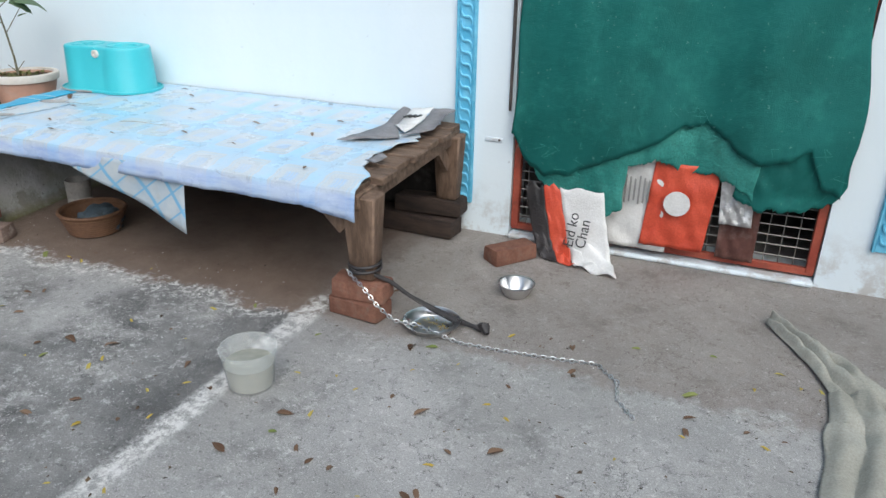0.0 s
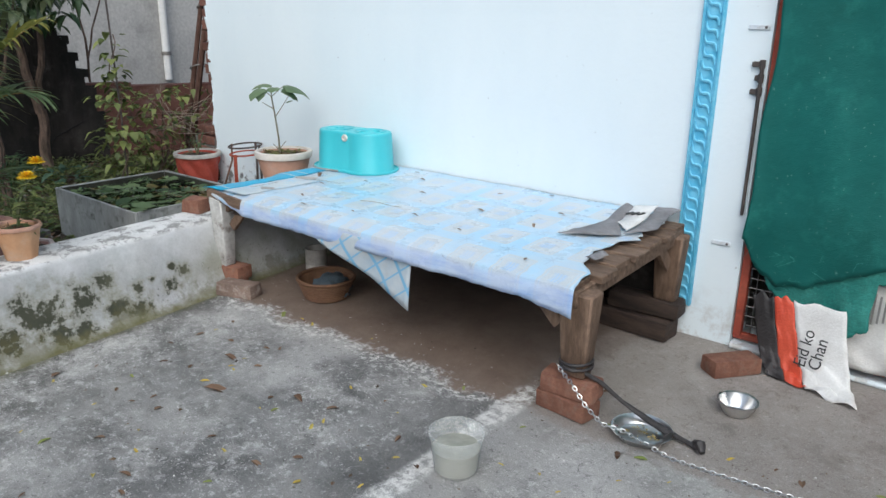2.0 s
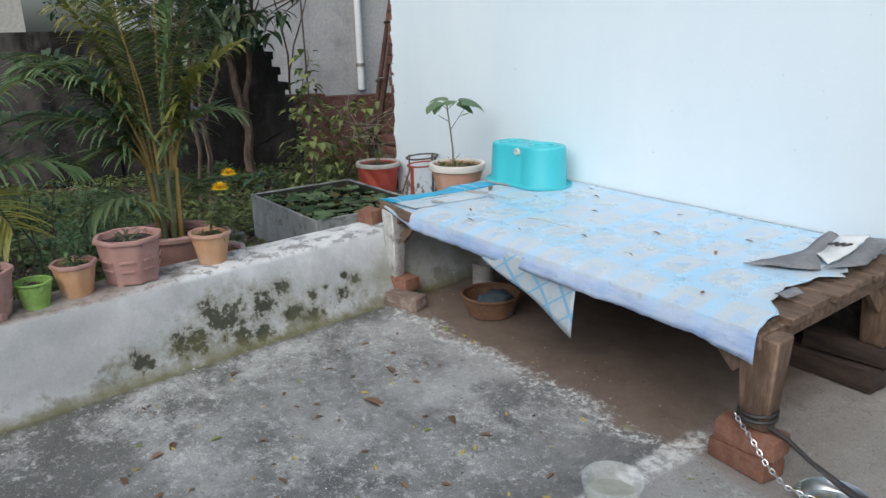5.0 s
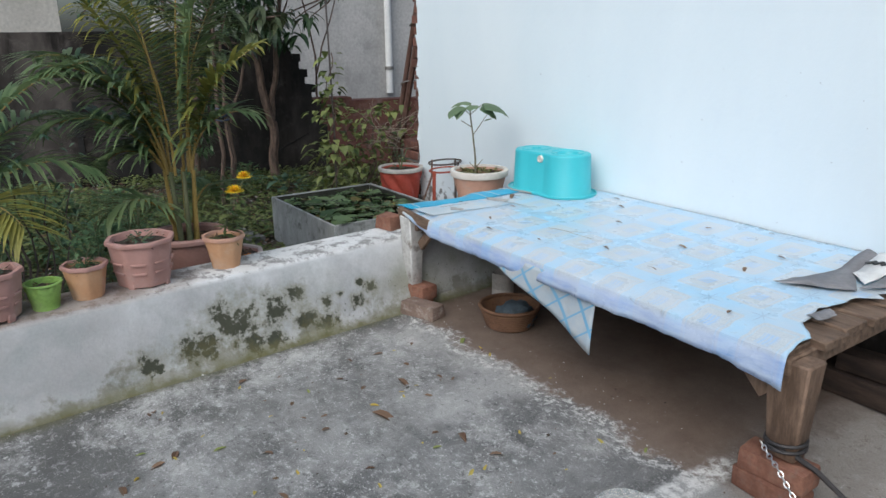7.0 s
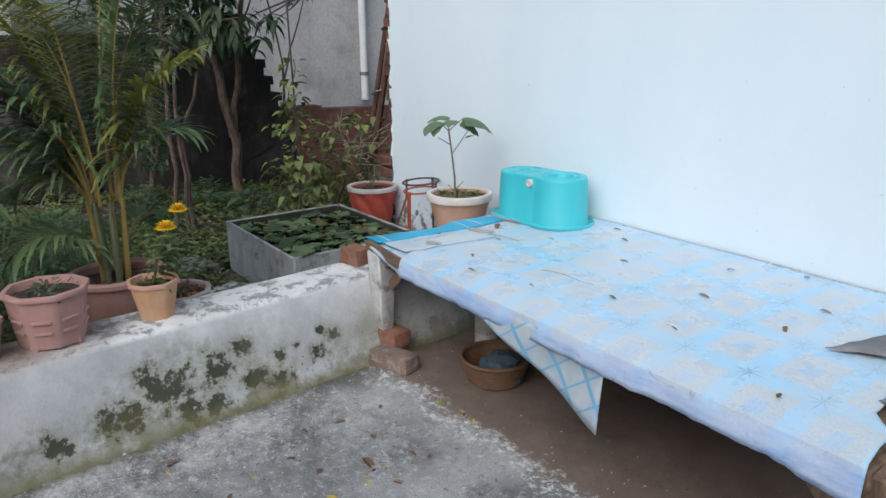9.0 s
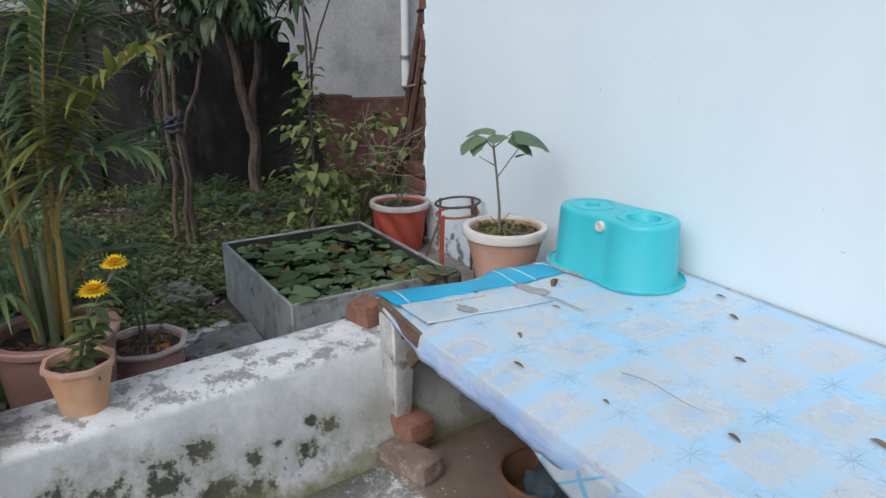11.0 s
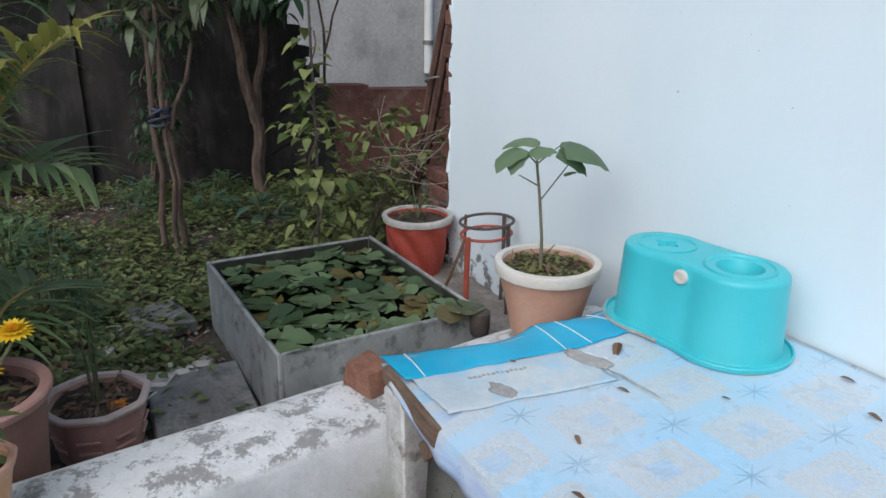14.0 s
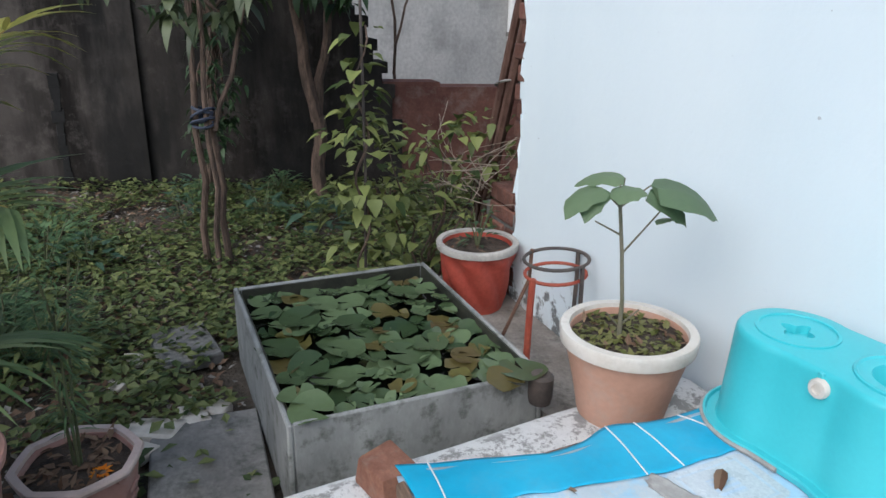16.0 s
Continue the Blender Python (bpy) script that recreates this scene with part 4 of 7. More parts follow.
PADS_OLD = leafy("old_lily_pads", (0.11, 0.10, 0.025), (0.10, 0.075, 0.03), 0.4, 0.06)


def build_lilies():
    x0, x1, y0, y1 = build_tank()
    made = []
    over = [(x1 - 0.03, y1 - 0.06, 0.075), (x1 + 0.005, y1 - 0.14, 0.06), (x1 - 0.05, y0 + 0.08, 0.07), (x1 - 0.14, y0 + 0.06, 0.06)]
    for i in range(125):
        for _ in range(30):
            r = random.choice((0.034, 0.042, 0.05, 0.056, 0.064, 0.072)) * rnd(0.9, 1.1)
            x, y = rnd(x0 + 0.06, x1 - 0.05), rnd(y0 + 0.06, y1 - 0.05)
            if all((x - a) ** 2 + (y - b) ** 2 > (0.56 * (r + c)) ** 2 for a, b, c in made):
                break
        else:
            continue
        if i < len(over):
            x, y, r = over[i]
        made.append((x, y, r))
        bm = fresh()
        a0, lift = rnd(0, 6.28), rnd(0.0, 0.022) if i >= len(over) else 0.045
        seg = 18
        mid = bm.verts.new((0, 0, 0.002))
        inner, outer = [], []
        tx, ty = rnd(-0.16, 0.16), rnd(-0.16, 0.16)
        roll = rnd(0.004, 0.016)
        for k in range(seg + 1):
            a = a0 + 0.16 + (2 * math.pi - 0.32) * k / seg
            rr = r * (1 + 0.04 * math.sin(2 * a + i) + 0.015 * math.sin(7 * a + 2 * i) + rnd(-0.01, 0.01))
            px, py = math.cos(a), math.sin(a)
            inner.append(bm.verts.new((px * rr * 0.6, py * rr * 0.6, 0.001 + 0.6 * rr * (tx * px + ty * py))))
            outer.append(bm.verts.new((px * rr, py * rr, 0.004 + roll * max(0, math.sin(2 * a + i)) + 0.003 * math.sin(5 * a + i) + rr * (tx * px + ty * py))))
        for k in range(seg):
            bm.faces.new((mid, inner[k], inner[k + 1]))
            bm.faces.new((inner[k], outer[k], outer[k + 1], inner[k + 1]))
        pad = part("lily_pad", bm, PADS if random.random() > 0.14 else PADS_OLD)
        pad.location = (x, y, 0.268 + r * 0.2 + lift)
        tagged(pad, "round notched green lily pad floating on water", "lily pad", "lily pads")


build_lilies()


# ---- pots ----
def pot(kind, at, r_top, r_bot, h, body, rim, label, sides=0, ridge=None, rim_h=0.03, group="", legs=False, soil_drop=0.03):
    t = thing(kind, label, "pot", at, rnd(-20, 20), group)
    bm = fresh()
    z0 = 0.012 if legs else 0.0
    flank = [(r_bot + (r_top * 0.955 - r_bot) * i / 16, z0 + 0.008 + (h - rim_h - z0 - 0.016) * i / 16) for i in range(1, 16)] if ridge else [(r_bot + (r_top - r_bot) * 0.35, h * 0.38)]
    lathe(bm, [(r_bot, z0), (r_bot * 1.02, z0 + 0.008), *flank, (r_top * 0.955, h - rim_h), (r_top * 0.955, h - 0.012), (r_top * 0.87, h - 0.012), (r_top * 0.84, h - soil_drop - 0.015), (0.0, h - soil_drop - 0.016)], 64 if ridge else 48, sides=sides, twist=ridge)
    part("body", bm, body, t)
    bm = fresh()
    lathe(bm, [(r_top * 0.945, h - rim_h), (r_top * 1.03, h - rim_h + 0.004), (r_top * 1.05, h - 0.006), (r_top * 1.03, h), (r_top * 0.90, h), (r_top * 0.885, h - 0.01), (r_top * 0.885, h - rim_h)], 48, sides=sides, caps=False)
    part("rim", bm, rim, t)
    bm = fresh()
    seg = 24
    rows = []
    for k in range(6):
        row = []
        for i in range(seg):
            a = 2 * math.pi * i / seg
            rr = r_top * 0.875 * (1 - k / 5.6)
            row.append(bm.verts.new((rr * math.cos(a), rr * math.sin(a), h - soil_drop + 0.008 * noise.noise(Vector((rr * 40 * math.cos(a), rr * 40 * math.sin(a), at[0] * 9))) + 0.006 * (k > 0))))
        rows.append(row)
    for p, q in zip(rows, rows[1:]):
        for i in range(seg):
            bm.faces.new((p[i], p[(i + 1) % seg], q[(i + 1) % seg], q[i]))
    bm.faces.new(rows[-1])
    part("soil", bm, POTSOIL, t, "dry dark soil with dead leaves")
    bm = fresh()
    for i in range(int(26 * r_top / 0.17)):
        a, rr = rnd(0, 6.28), r_top * 0.78 * math.sqrt(random.random())
        leaf(bm, (rr * math.cos(a), rr * math.sin(a), h - soil_drop + rnd(0.004, 0.014)), (rnd(-1, 1), rnd(-1, 1), rnd(-0.1, 0.35)), rnd(0.02, 0.05), rnd(0.01, 0.022), rnd(-0.8, 0.8), 0.4, segs=3)
    part("leaf_litter", bm, DEADLEAF, t)["kind"] = "stuff"
    if legs:
        for i in range(4):
            bm = fresh()
            a = math.pi / 4 + i * math.pi / 2
            box(bm, (r_bot * 0.92 * math.cos(a), r_bot * 0.92 * math.sin(a), 0.016), (0.03, 0.02, 0.032), rz=math.degrees(a) + 90, bevel=0.003)
            part("foot", bm, body, t)
    if sides and h > 0.18:
        for i in range(8):
            for z in (0.35, 0.55):
                bm = fresh()
                a = 2 * math.pi * (i + 0.5) / 8
                rr = (r_bot + (r_top - r_bot) * z) * 0.965
                box(bm, (rr * math.cos(a), rr * math.sin(a), h * z), (0.007, rr * 0.5, 0.012), rz=math.degrees(a), bevel=0.002)
                part("moulded_bar", bm, body, t)
    return t


DEADLEAF = leafy("dead_leaves", (0.10, 0.055, 0.033), (0.20, 0.13, 0.085), 0.8, 0.05)
LEAF_G = leafy("mid_green_leaves", (0.045, 0.075, 0.025), (0.21, 0.235, 0.085))
LEAF_D = leafy("dark_green_leaves", (0.026, 0.055, 0.024), (0.085, 0.135, 0.065), 0.4)
LEAF_Y = leafy("pale_vine_leaves", (0.04, 0.065, 0.02), (0.30, 0.33, 0.11))
LEAF_B = leafy("blue_green_leaves", (0.05, 0.10, 0.065), (0.09, 0.15, 0.10), 0.55)
LEAF_T = leafy("shaded_tree_leaves", (0.035, 0.052, 0.026), (0.135, 0.16, 0.085), 0.35)
LEAF_S = leafy("sapling_leaves", (0.11, 0.17, 0.095), (0.17, 0.235, 0.13), 0.5, 0.3)
STEM_S = plain("sapling_bark", (0.13, 0.125, 0.08), (0.20, 0.18, 0.13), 12.0, 80.0, 0.8, 0.3, 0.002)
FERN = leafy("feathery_green", (0.05, 0.10, 0.045), (0.125, 0.20, 0.09), 0.6)
PALM = leafy("palm_leaflets", (0.09, 0.15, 0.065), (0.20, 0.26, 0.12), 0.4, 0.3)
PALM_Y = leafy("yellowing_palm_leaflets", (0.19, 0.21, 0.05), (0.32, 0.29, 0.07), 0.45, 0.3)
STEM_Y = plain("yellow_palm_stem", (0.24, 0.17, 0.04), (0.30, 0.20, 0.06), 9.0, 60.0, 0.55, 0.2, 0.002)
STEM_G = plain("green_stem", (0.08, 0.10, 0.045), (0.13, 0.13, 0.07), 9.0, 60.0, 0.7, 0.2, 0.002)
BARK = plain("tree_bark", (0.06, 0.044, 0.035), (0.19, 0.13, 0.10), 9.0, 60.0, 0.95, 0.8, 0.01, dirt=(0.06, 0.045, 0.035), stretch=(3, 3, 0.7))
PETAL = leafy("yellow_petals", (0.80, 0.50, 0.01), (0.85, 0.62, 0.03), 0.6, 0.3)
PETAL_O = leafy("orange_petals", (0.72, 0.20, 0.01), (0.75, 0.28, 0.02), 0.6, 0.3)

RIMPINK = plain("pale_pink_rim", (0.46, 0.36, 0.33), (0.56, 0.46, 0.42), 7.0, 60.0, 0.6, 0.2, 0.002, dirt=(0.3, 0.25, 0.22), dirt_amount=0.5, grain=0.12)
pot("plant_pot", (-2.685, -0.31, 0.372), 0.172, 0.115, 0.252, TERRA, CREAM, "terracotta plastic pot with broad cream rim on wall", rim_h=0.042, group="flower pots")
pot("plant_pot", (-3.855, -0.182, 0.166), 0.165, 0.112, 0.295, REDPOT, GREYRIM, "red spiral-ribbed pot with a limewashed rim", ridge=lambda a, z: 1 + 0.16 * (abs(math.sin(3.5 * a + z * 15)) - 0.6) * min(1, z * 30) * (1 if z < 0.245 else 0), rim_h=0.032, group="flower pots")
pot("plant_pot", (-3.26, -1.70, -0.01), 0.168, 0.13, 0.21, PINK, RIMPINK, "octagonal brown-pink pot with marigold petals on ground", sides=8, group="flower pots", rim_h=0.022)
pot("plant_pot", (-2.47, -1.985, 0.374), 0.098, 0.066, 0.155, ORANGEPOT, TERRA, "small octagonal orange pot on the low wall", sides=8, group="flower pots", rim_h=0.02)
pot("plant_pot", (-2.44, -2.36, 0.372), 0.142, 0.112, 0.215, PINK, PINK, "dusty-pink panelled octagonal pot on low wall", sides=8, legs=True, group="flower pots", rim_h=0.022)
pot("plant_pot", (-2.39, -2.60, 0.374), 0.09, 0.062, 0.15, ORANGEPOT, PINK, "small faded orange pot on the low wall", sides=8, group="flower pots", rim_h=0.02)
pot("plant_pot", (-2.35, -2.765, 0.374), 0.07, 0.05, 0.112, LIME, LIME, "small lime-green pot with wavy edge", ridge=lambda a, z: 1 + (0.06 * math.sin(9 * a) if z > 0.08 else 0), group="flower pots", rim_h=0.012)
pot("plant_pot", (-2.33, -2.945, 0.372), 0.12, 0.09, 0.2, PINK, PINK, "dusty-pink octagonal pot at the wall's end", sides=8, legs=True, group="flower pots", rim_h=0.022)
pot("plant_pot", (-3.0, -2.02, -0.01), 0.205, 0.15, 0.44, BROWNPOT, PINK, "large round brown pot holding a palm", rim_h=0.03, group="flower pots", soil_drop=0.045)


# ---- potted plants ----
def plant(name, label, at, category="plant", group=""):
    return thing(name, label, category, at, 0, group)


def broad_leaf(bm, base, d, length, width, droop):
    """A broad notched leaf with side lobes, veined by its fold."""
    d = Vector(d).normalized()
    side = d.cross(Vector((0, 0, 1))).normalized()
    nrm = side.cross(d)
    prof = [(0.0, 0.0), (0.06, 0.40), (0.2, 0.50), (0.36, 0.47), (0.46, 0.42), (0.6, 0.40), (0.75, 0.28), (0.9, 0.11), (1.0, 0.0)]
    rows, p, last = [], Vector(base), 0.0
    for t, w in prof:
        a = droop * t
        p = p + (d * math.cos(a) - nrm * math.sin(a)) * length * (t - last)
        last = t
        k = width * w
        wave = 0.05 * length * math.sin(t * 19)
        if w == 0:
            rows.append([bm.verts.new(p)])
        else:
            rows.append([bm.verts.new(p - side * k - nrm * (0.25 * k - wave * 0.4)), bm.verts.new(p - side * k * 0.5 + nrm * 0.04 * k), bm.verts.new(p - nrm * 0.02 * length), bm.verts.new(p + side * k * 0.5 + nrm * 0.04 * k), bm.verts.new(p + side * k - nrm * (0.25 * k + wave * 0.4))])
    for a, b in zip(rows, rows[1:]):
        if len(a) == 1:
            for i in range(4):
                bm.faces.new((a[0], b[i + 1], b[i]))
        elif len(b) == 1:
            for i in range(4):
                bm.faces.new((a[i], a[i + 1], b[0]))
        else:
            for i in range(4):
                bm.faces.new((a[i], a[i + 1], b[i + 1], b[i]))


def build_sapling():
    t = plant("sapling", "slender green sapling with broad leaves in terracotta pot", (-2.69, -0.335, 0.585))
    bm = fresh()
    tube(bm, [(0, 0, 0), (0.004, -0.006, 0.12), (0.0, -0.02, 0.25), (0.006, -0.045, 0.375)], [0.007, 0.0055, 0.005, 0.0045], 8)
    part("stem", bm, STEM_S, t)
    top = Vector((0.006, -0.045, 0.375))
    for frm, to in (((0.0, -0.02, 0.25), (0.04, 0.06, 0.375)), ((0.002, -0.03, 0.30), (0.0, -0.11, 0.345)), (top, (0.03, 0.02, 0.43)), (top, (-0.01, -0.095, 0.425)), (top, (-0.02, -0.02, 0.44)), (top, (0.03, -0.07, 0.44)), ((0, 0, 0.05), (0.03, 0.03, 0.10)), ((0, 0, 0.04), (-0.01, -0.04, 0.085))):
        bm = fresh()
        tube(bm, [frm, to], [0.003, 0.002], 5)
        part("twig", bm, STEM_S, t)
    for base, d, ln, w, dr in (((0.03, 0.02, 0.43), (0.55, 0.8, 0.25), 0.20, 0.22, 1.25), ((0.03, 0.02, 0.42), (0.8, 0.5, -0.1), 0.13, 0.12, 1.0), ((-0.01, -0.095, 0.425), (0.1, -1, 0.1), 0.13, 0.10, 1.2), ((-0.01, -0.095, 0.425), (0.5, -0.8, -0.25), 0.11, 0.07, 0.8), ((-0.02, -0.02, 0.44), (-0.3, -0.6, 0.25), 0.13, 0.11, 1.0), ((0.03, -0.03, 0.43), (0.35, -0.6, 0.2), 0.09, 0.09, 1.0), ((0.03, 0.045, 0.335), (0.5, 0.6, 0.5), 0.05, 0.04, 0.6)):
        bm = fresh()
        broad_leaf(bm, base, d, ln, w, dr)
        part("leaf", bm, LEAF_S, t)
    bm = fresh()
    for i in range(240):
        a, rr = rnd(0, 6.28), 0.138 * math.sqrt(random.random())
        leaf(bm, (0.005 + rr * math.cos(a), 0.025 + rr * math.sin(a), 0.008), (rnd(-1, 1), rnd(-1, 1), rnd(0.2, 1.0)), rnd(0.018, 0.034), rnd(0.012, 0.02), 0.8, segs=3)
    tagged(part("seedlings", bm, leafy("olive_seedlings", (0.11, 0.12, 0.03), (0.20, 0.19, 0.07))), "olive seedlings and weeds in the pot", "weeds", "", "stuff").matrix_basis = pose(-2.69, -0.335, 0.594)


build_sapling()


def build_zinnia():
    t = plant("zinnia", "yellow zinnia plant with two blooms in orange pot", (-2.47, -1.985, 0.50))
    for head, size in (((0.03, 0.065, 0.235), 0.044), ((-0.03, 0.135, 0.285), 0.040)):
        bm = fresh()
        hx, hy, hz = head
        tube(bm, [(0, 0, 0), (hx * 0.4, hy * 0.3, hz * 0.5), (hx * 0.95, hy, hz - 0.01)], [0.005, 0.004, 0.003], 6)
        part("stem", bm, STEM_G, t)
        bm = fresh()
        for ringi, (n, tilt, ln) in enumerate(((16, 0.05, 1.0), (14, 0.45, 0.85), (10, 0.9, 0.62), (6, 1.3, 0.4))):
            for i in range(n):
                a = 2 * math.pi * (i + 0.5 * (ringi % 2)) / n
                leaf(bm, (hx + 0.004 * math.cos(a), hy + 0.004 * math.sin(a), hz + 0.003 * ringi), (math.cos(a) * math.cos(tilt) + 0.35, math.sin(a) * math.cos(tilt) - 0.12, math.sin(tilt) + 0.12), size * ln, size * 0.36, 0.3, 0.2, segs=3, shape=0.75)
        part("bloom", bm, PETAL, t, "double yellow bloom")
        bm = fresh()
        lathe(bm, [(0.0, 0.018), (0.006, 0.015), (0.007, 0.006), (0.003, 0.0)], 10, (hx + 0.003, hy - 0.002, hz + 0.006))
        part("flower_eye", bm, PETAL_O, t)
    bm = fresh()
    for i in range(34):
        z = rnd(0.0, 0.24)
        a = rnd(0, 6.28)
        leaf(bm, (z * 0.4, z * 0.3, z), (math.cos(a), math.sin(a), rnd(0.0, 0.7)), rnd(0.05, 0.10), rnd(0.025, 0.045), rnd(0.4, 1.1), 0.2)
    part("foliage", bm, LEAF_G, t)


build_zinnia()


def small_plant(at, n, h, spread, mat, label, name="potted_plant", size=(0.025, 0.05), stems=4):
    t = plant(name, label, at)
    for i in range(stems):
        bm = fresh()
        a = rnd(0, 6.28)
        tip = (spread * 0.6 * math.cos(a), spread * 0.6 * math.sin(a), h * rnd(0.7, 1.0))
        tube(bm, [(0, 0, 0), (tip[0] * 0.35, tip[1] * 0.35, tip[2] * 0.5), tip], [0.004, 0.003, 0.002], 5)
        part("stem", bm, STEM_G, t)
    bm = fresh()
    for i in range(n):
        a, rr, z = rnd(0, 6.28), spread * math.sqrt(random.random()), h * rnd(0.15, 1.05)
        leaf(bm, (rr * math.cos(a) * 0.6, rr * math.sin(a) * 0.6, z), (math.cos(a), math.sin(a), rnd(-0.2, 0.8)), rnd(*size), rnd(*size) * 0.5, rnd(0.2, 0.9), 0.2, segs=3)
    part("foliage", bm, mat, t)
    return t


small_plant((-2.39, -2.60, 0.49), 130, 0.13, 0.07, FERN, "feathery green seedling in small orange pot", size=(0.015, 0.04))
small_plant((-2.44, -2.36, 0.555), 40, 0.05, 0.09, LEAF_B, "low grey-green seedlings in a pink pot", size=(0.015, 0.035))
small_plant((-2.33, -2.945, 0.54), 40, 0.06, 0.08, LEAF_B, "low seedlings in the end pot", size=(0.015, 0.035))
small_plant((-3.855, -0.182, 0.42), 26, 0.20, 0.10, LEAF_D, "sparse dark twig plant in red pot", size=(0.03, 0.06), stems=6)


def build_marigold():
    t = plant("marigold", "bare marigold stalk beside fallen orange petals in pot", (-3.26, -1.70, 0.165))
    for a in (0.3, 2.2, 4.1):
        bm = fresh()
        tube(bm, [(0.01 * math.cos(a), 0.01 * math.sin(a), 0), (0.02 * math.cos(a), 0.02 * math.sin(a), 0.25), (0.05 * math.cos(a), 0.05 * math.sin(a), 0.5)], [0.005, 0.004, 0.002], 6)
        part("stem", bm, STEM_G, t)
    bm = fresh()
    for i in range(150):
        a, z = rnd(0, 6.28), rnd(0.12, 0.56)
        leaf(bm, (0.10 * math.cos(a) * z, 0.10 * math.sin(a) * z, z), (math.cos(a), math.sin(a), rnd(-0.3, 0.5)), rnd(0.03, 0.09), 0.008, 0.6, 0.1, segs=3)
    part("foliage", bm, FERN, t)
    bm = fresh()
    for i in range(24):
        a = rnd(0, 6.28)
        leaf(bm, (0.06 + 0.01 * math.cos(a), 0.06 + 0.01 * math.sin(a), 0.012), (math.cos(a), math.sin(a), rnd(0.1, 0.8)), 0.026, 0.013, 0.6, 0.2, segs=3)
    part("fallen_bloom", bm, PETAL_O, t, "orange fallen bloom")


build_marigold()


def dead_leaves_in(at, rad, n):
    bm = fresh()
    for i in range(n):
        a, rr = rnd(0, 6.28), rad * math.sqrt(random.random())
        leaf(bm, (rr * math.cos(a), rr * math.sin(a), 0.004), (rnd(-1, 1), rnd(-1, 1), rnd(0.0, 0.5)), rnd(0.03, 0.065), rnd(0.015, 0.03), rnd(0.3, 1.0), 0.3, segs=3)
    o = part("leaf_mulch", bm, DEADLEAF)
    o.matrix_basis = pose(*at)
    tagged(o, "curled brown dead leaves lying in the pot", "leaf litter", "", "stuff")


dead_leaves_in((-3.26, -1.70, 0.172), 0.13, 60)
dead_leaves_in((-3.0, -2.02, 0.392), 0.16, 50)


def frond(stem, green, base, azim, length, rise, droop, pairs=34, leaf_len=0.33, twist=0.35):
    """One feather frond: an arching stalk with paired leaflets."""
    d = Vector((math.cos(azim), math.sin(azim), 0))
    side = Vector((-d.y, d.x, 0))
    pts, p = [], Vector(base)
    n = 26
    for i in range(n + 1):
        t = i / n
        el = rise - droop * t ** 1.5
        pts.append(p.copy())
        p = p + (d * math.cos(el) + Vector((0, 0, math.sin(el)))) * length / n
    tube(stem, pts, [0.0085 * (1 - 0.84 * i / n) for i in range(n + 1)], 6)
    for i in range(pairs):
        t = 0.24 + 0.76 * i / (pairs - 1)
        k = t * n
        a, b = pts[int(k)], pts[min(int(k) + 1, n)]
        c = a.lerp(b, k - int(k))
        fwd = (pts[min(int(k) + 1, n)] - pts[max(int(k) - 1, 0)]).normalized()
        up = side.cross(fwd) * -1
        if up.z < 0:
            up = -up
        ln = leaf_len * (0.45 + 0.9 * math.sin(math.pi * (0.12 + 0.80 * t))) * 0.8 * rnd(0.9, 1.1)
        for s in (-1, 1):
            dirv = side * s * 0.95 + fwd * (0.30 + 0.5 * t) + up * twist
            leaf(green, c, dirv, ln * 1.1, 0.026, rnd(0.5, 1.2), 0.25, segs=5, shape=0.55)


def build_palm(at, specs, label):
    t = plant("palm", label, at, "palm")
    for i in range(7):
        bm = fresh()
        a = i * 0.9
        tube(bm, [(0.05 * math.cos(a), 0.05 * math.sin(a), -0.06), (0.06 * math.cos(a), 0.06 * math.sin(a), 0.16), (0.075 * math.cos(a), 0.075 * math.sin(a), 0.36)], [0.016, 0.013, 0.009], 8)
        part("cane", bm, STEM_Y if i % 2 else STEM_G, t)
    for az, ln, rise, droop, yellow in specs:
        stem, green = fresh(), fresh()
        a = radians(az)
        up = 0.06 if ln < 0.5 else 0.34
        frond(stem, green, (0.06 * math.cos(a), 0.06 * math.sin(a), up), a, ln - 0.7 * (up - 0.06), rise, droop, pairs=max(18, int(30 * ln)), leaf_len=0.19 + 0.14 * min(1.0, ln))
        st = part("frond", stem, STEM_Y, t)
        part("blade", green, PALM_Y if yellow else PALM, st)
    return t


build_palm((-3.0, -2.02, 0.405), ((236, 1.0, 1.25, 1.35, 0), (226, 1.2, 1.32, 1.6, 0), (252, 0.85, 1.12, 1.7, 0), (210, 0.85, 1.0, 1.6, 0), (64, 0.70, 1.42, 1.75, 0), (66, 0.95, 1.40, 0.95, 1), (238, 1.95, 1.47, 1.75, 1), (130, 0.40, 1.2, 2.2, 0), (-80, 0.42, 1.2, 2.2, 0), (245, 0.55, 1.0, 2.0, 0), (200, 0.6, 1.05, 2.0, 0), (85, 1.45, 1.55, 0.45, 0), (146, 1.6, 1.5, 0.6, 0), (215, 1.5, 1.54, 0.55, 0), (-35, 1.15, 1.52, 1.1, 1), (120, 1.2, 1.5, 0.8, 0), (262, 1.0, 1.44, 1.5, 0)), "areca palm with arching yellow-stemmed fronds in brown pot")
build_palm((-3.1, -3.12, 0.05), ((70, 1.1, 1.3, 1.8, 0), (30, 1.0, 1.2, 2.0, 1), (110, 1.2, 1.4, 1.5, 0), (-20, 1.0, 1.25, 1.8, 0), (160, 1.2, 1.4, 1.4, 0), (85, 1.45, 1.42, 1.3, 0), (250, 1.2, 1.35, 1.5, 0)), "areca palm growing behind the low wall")


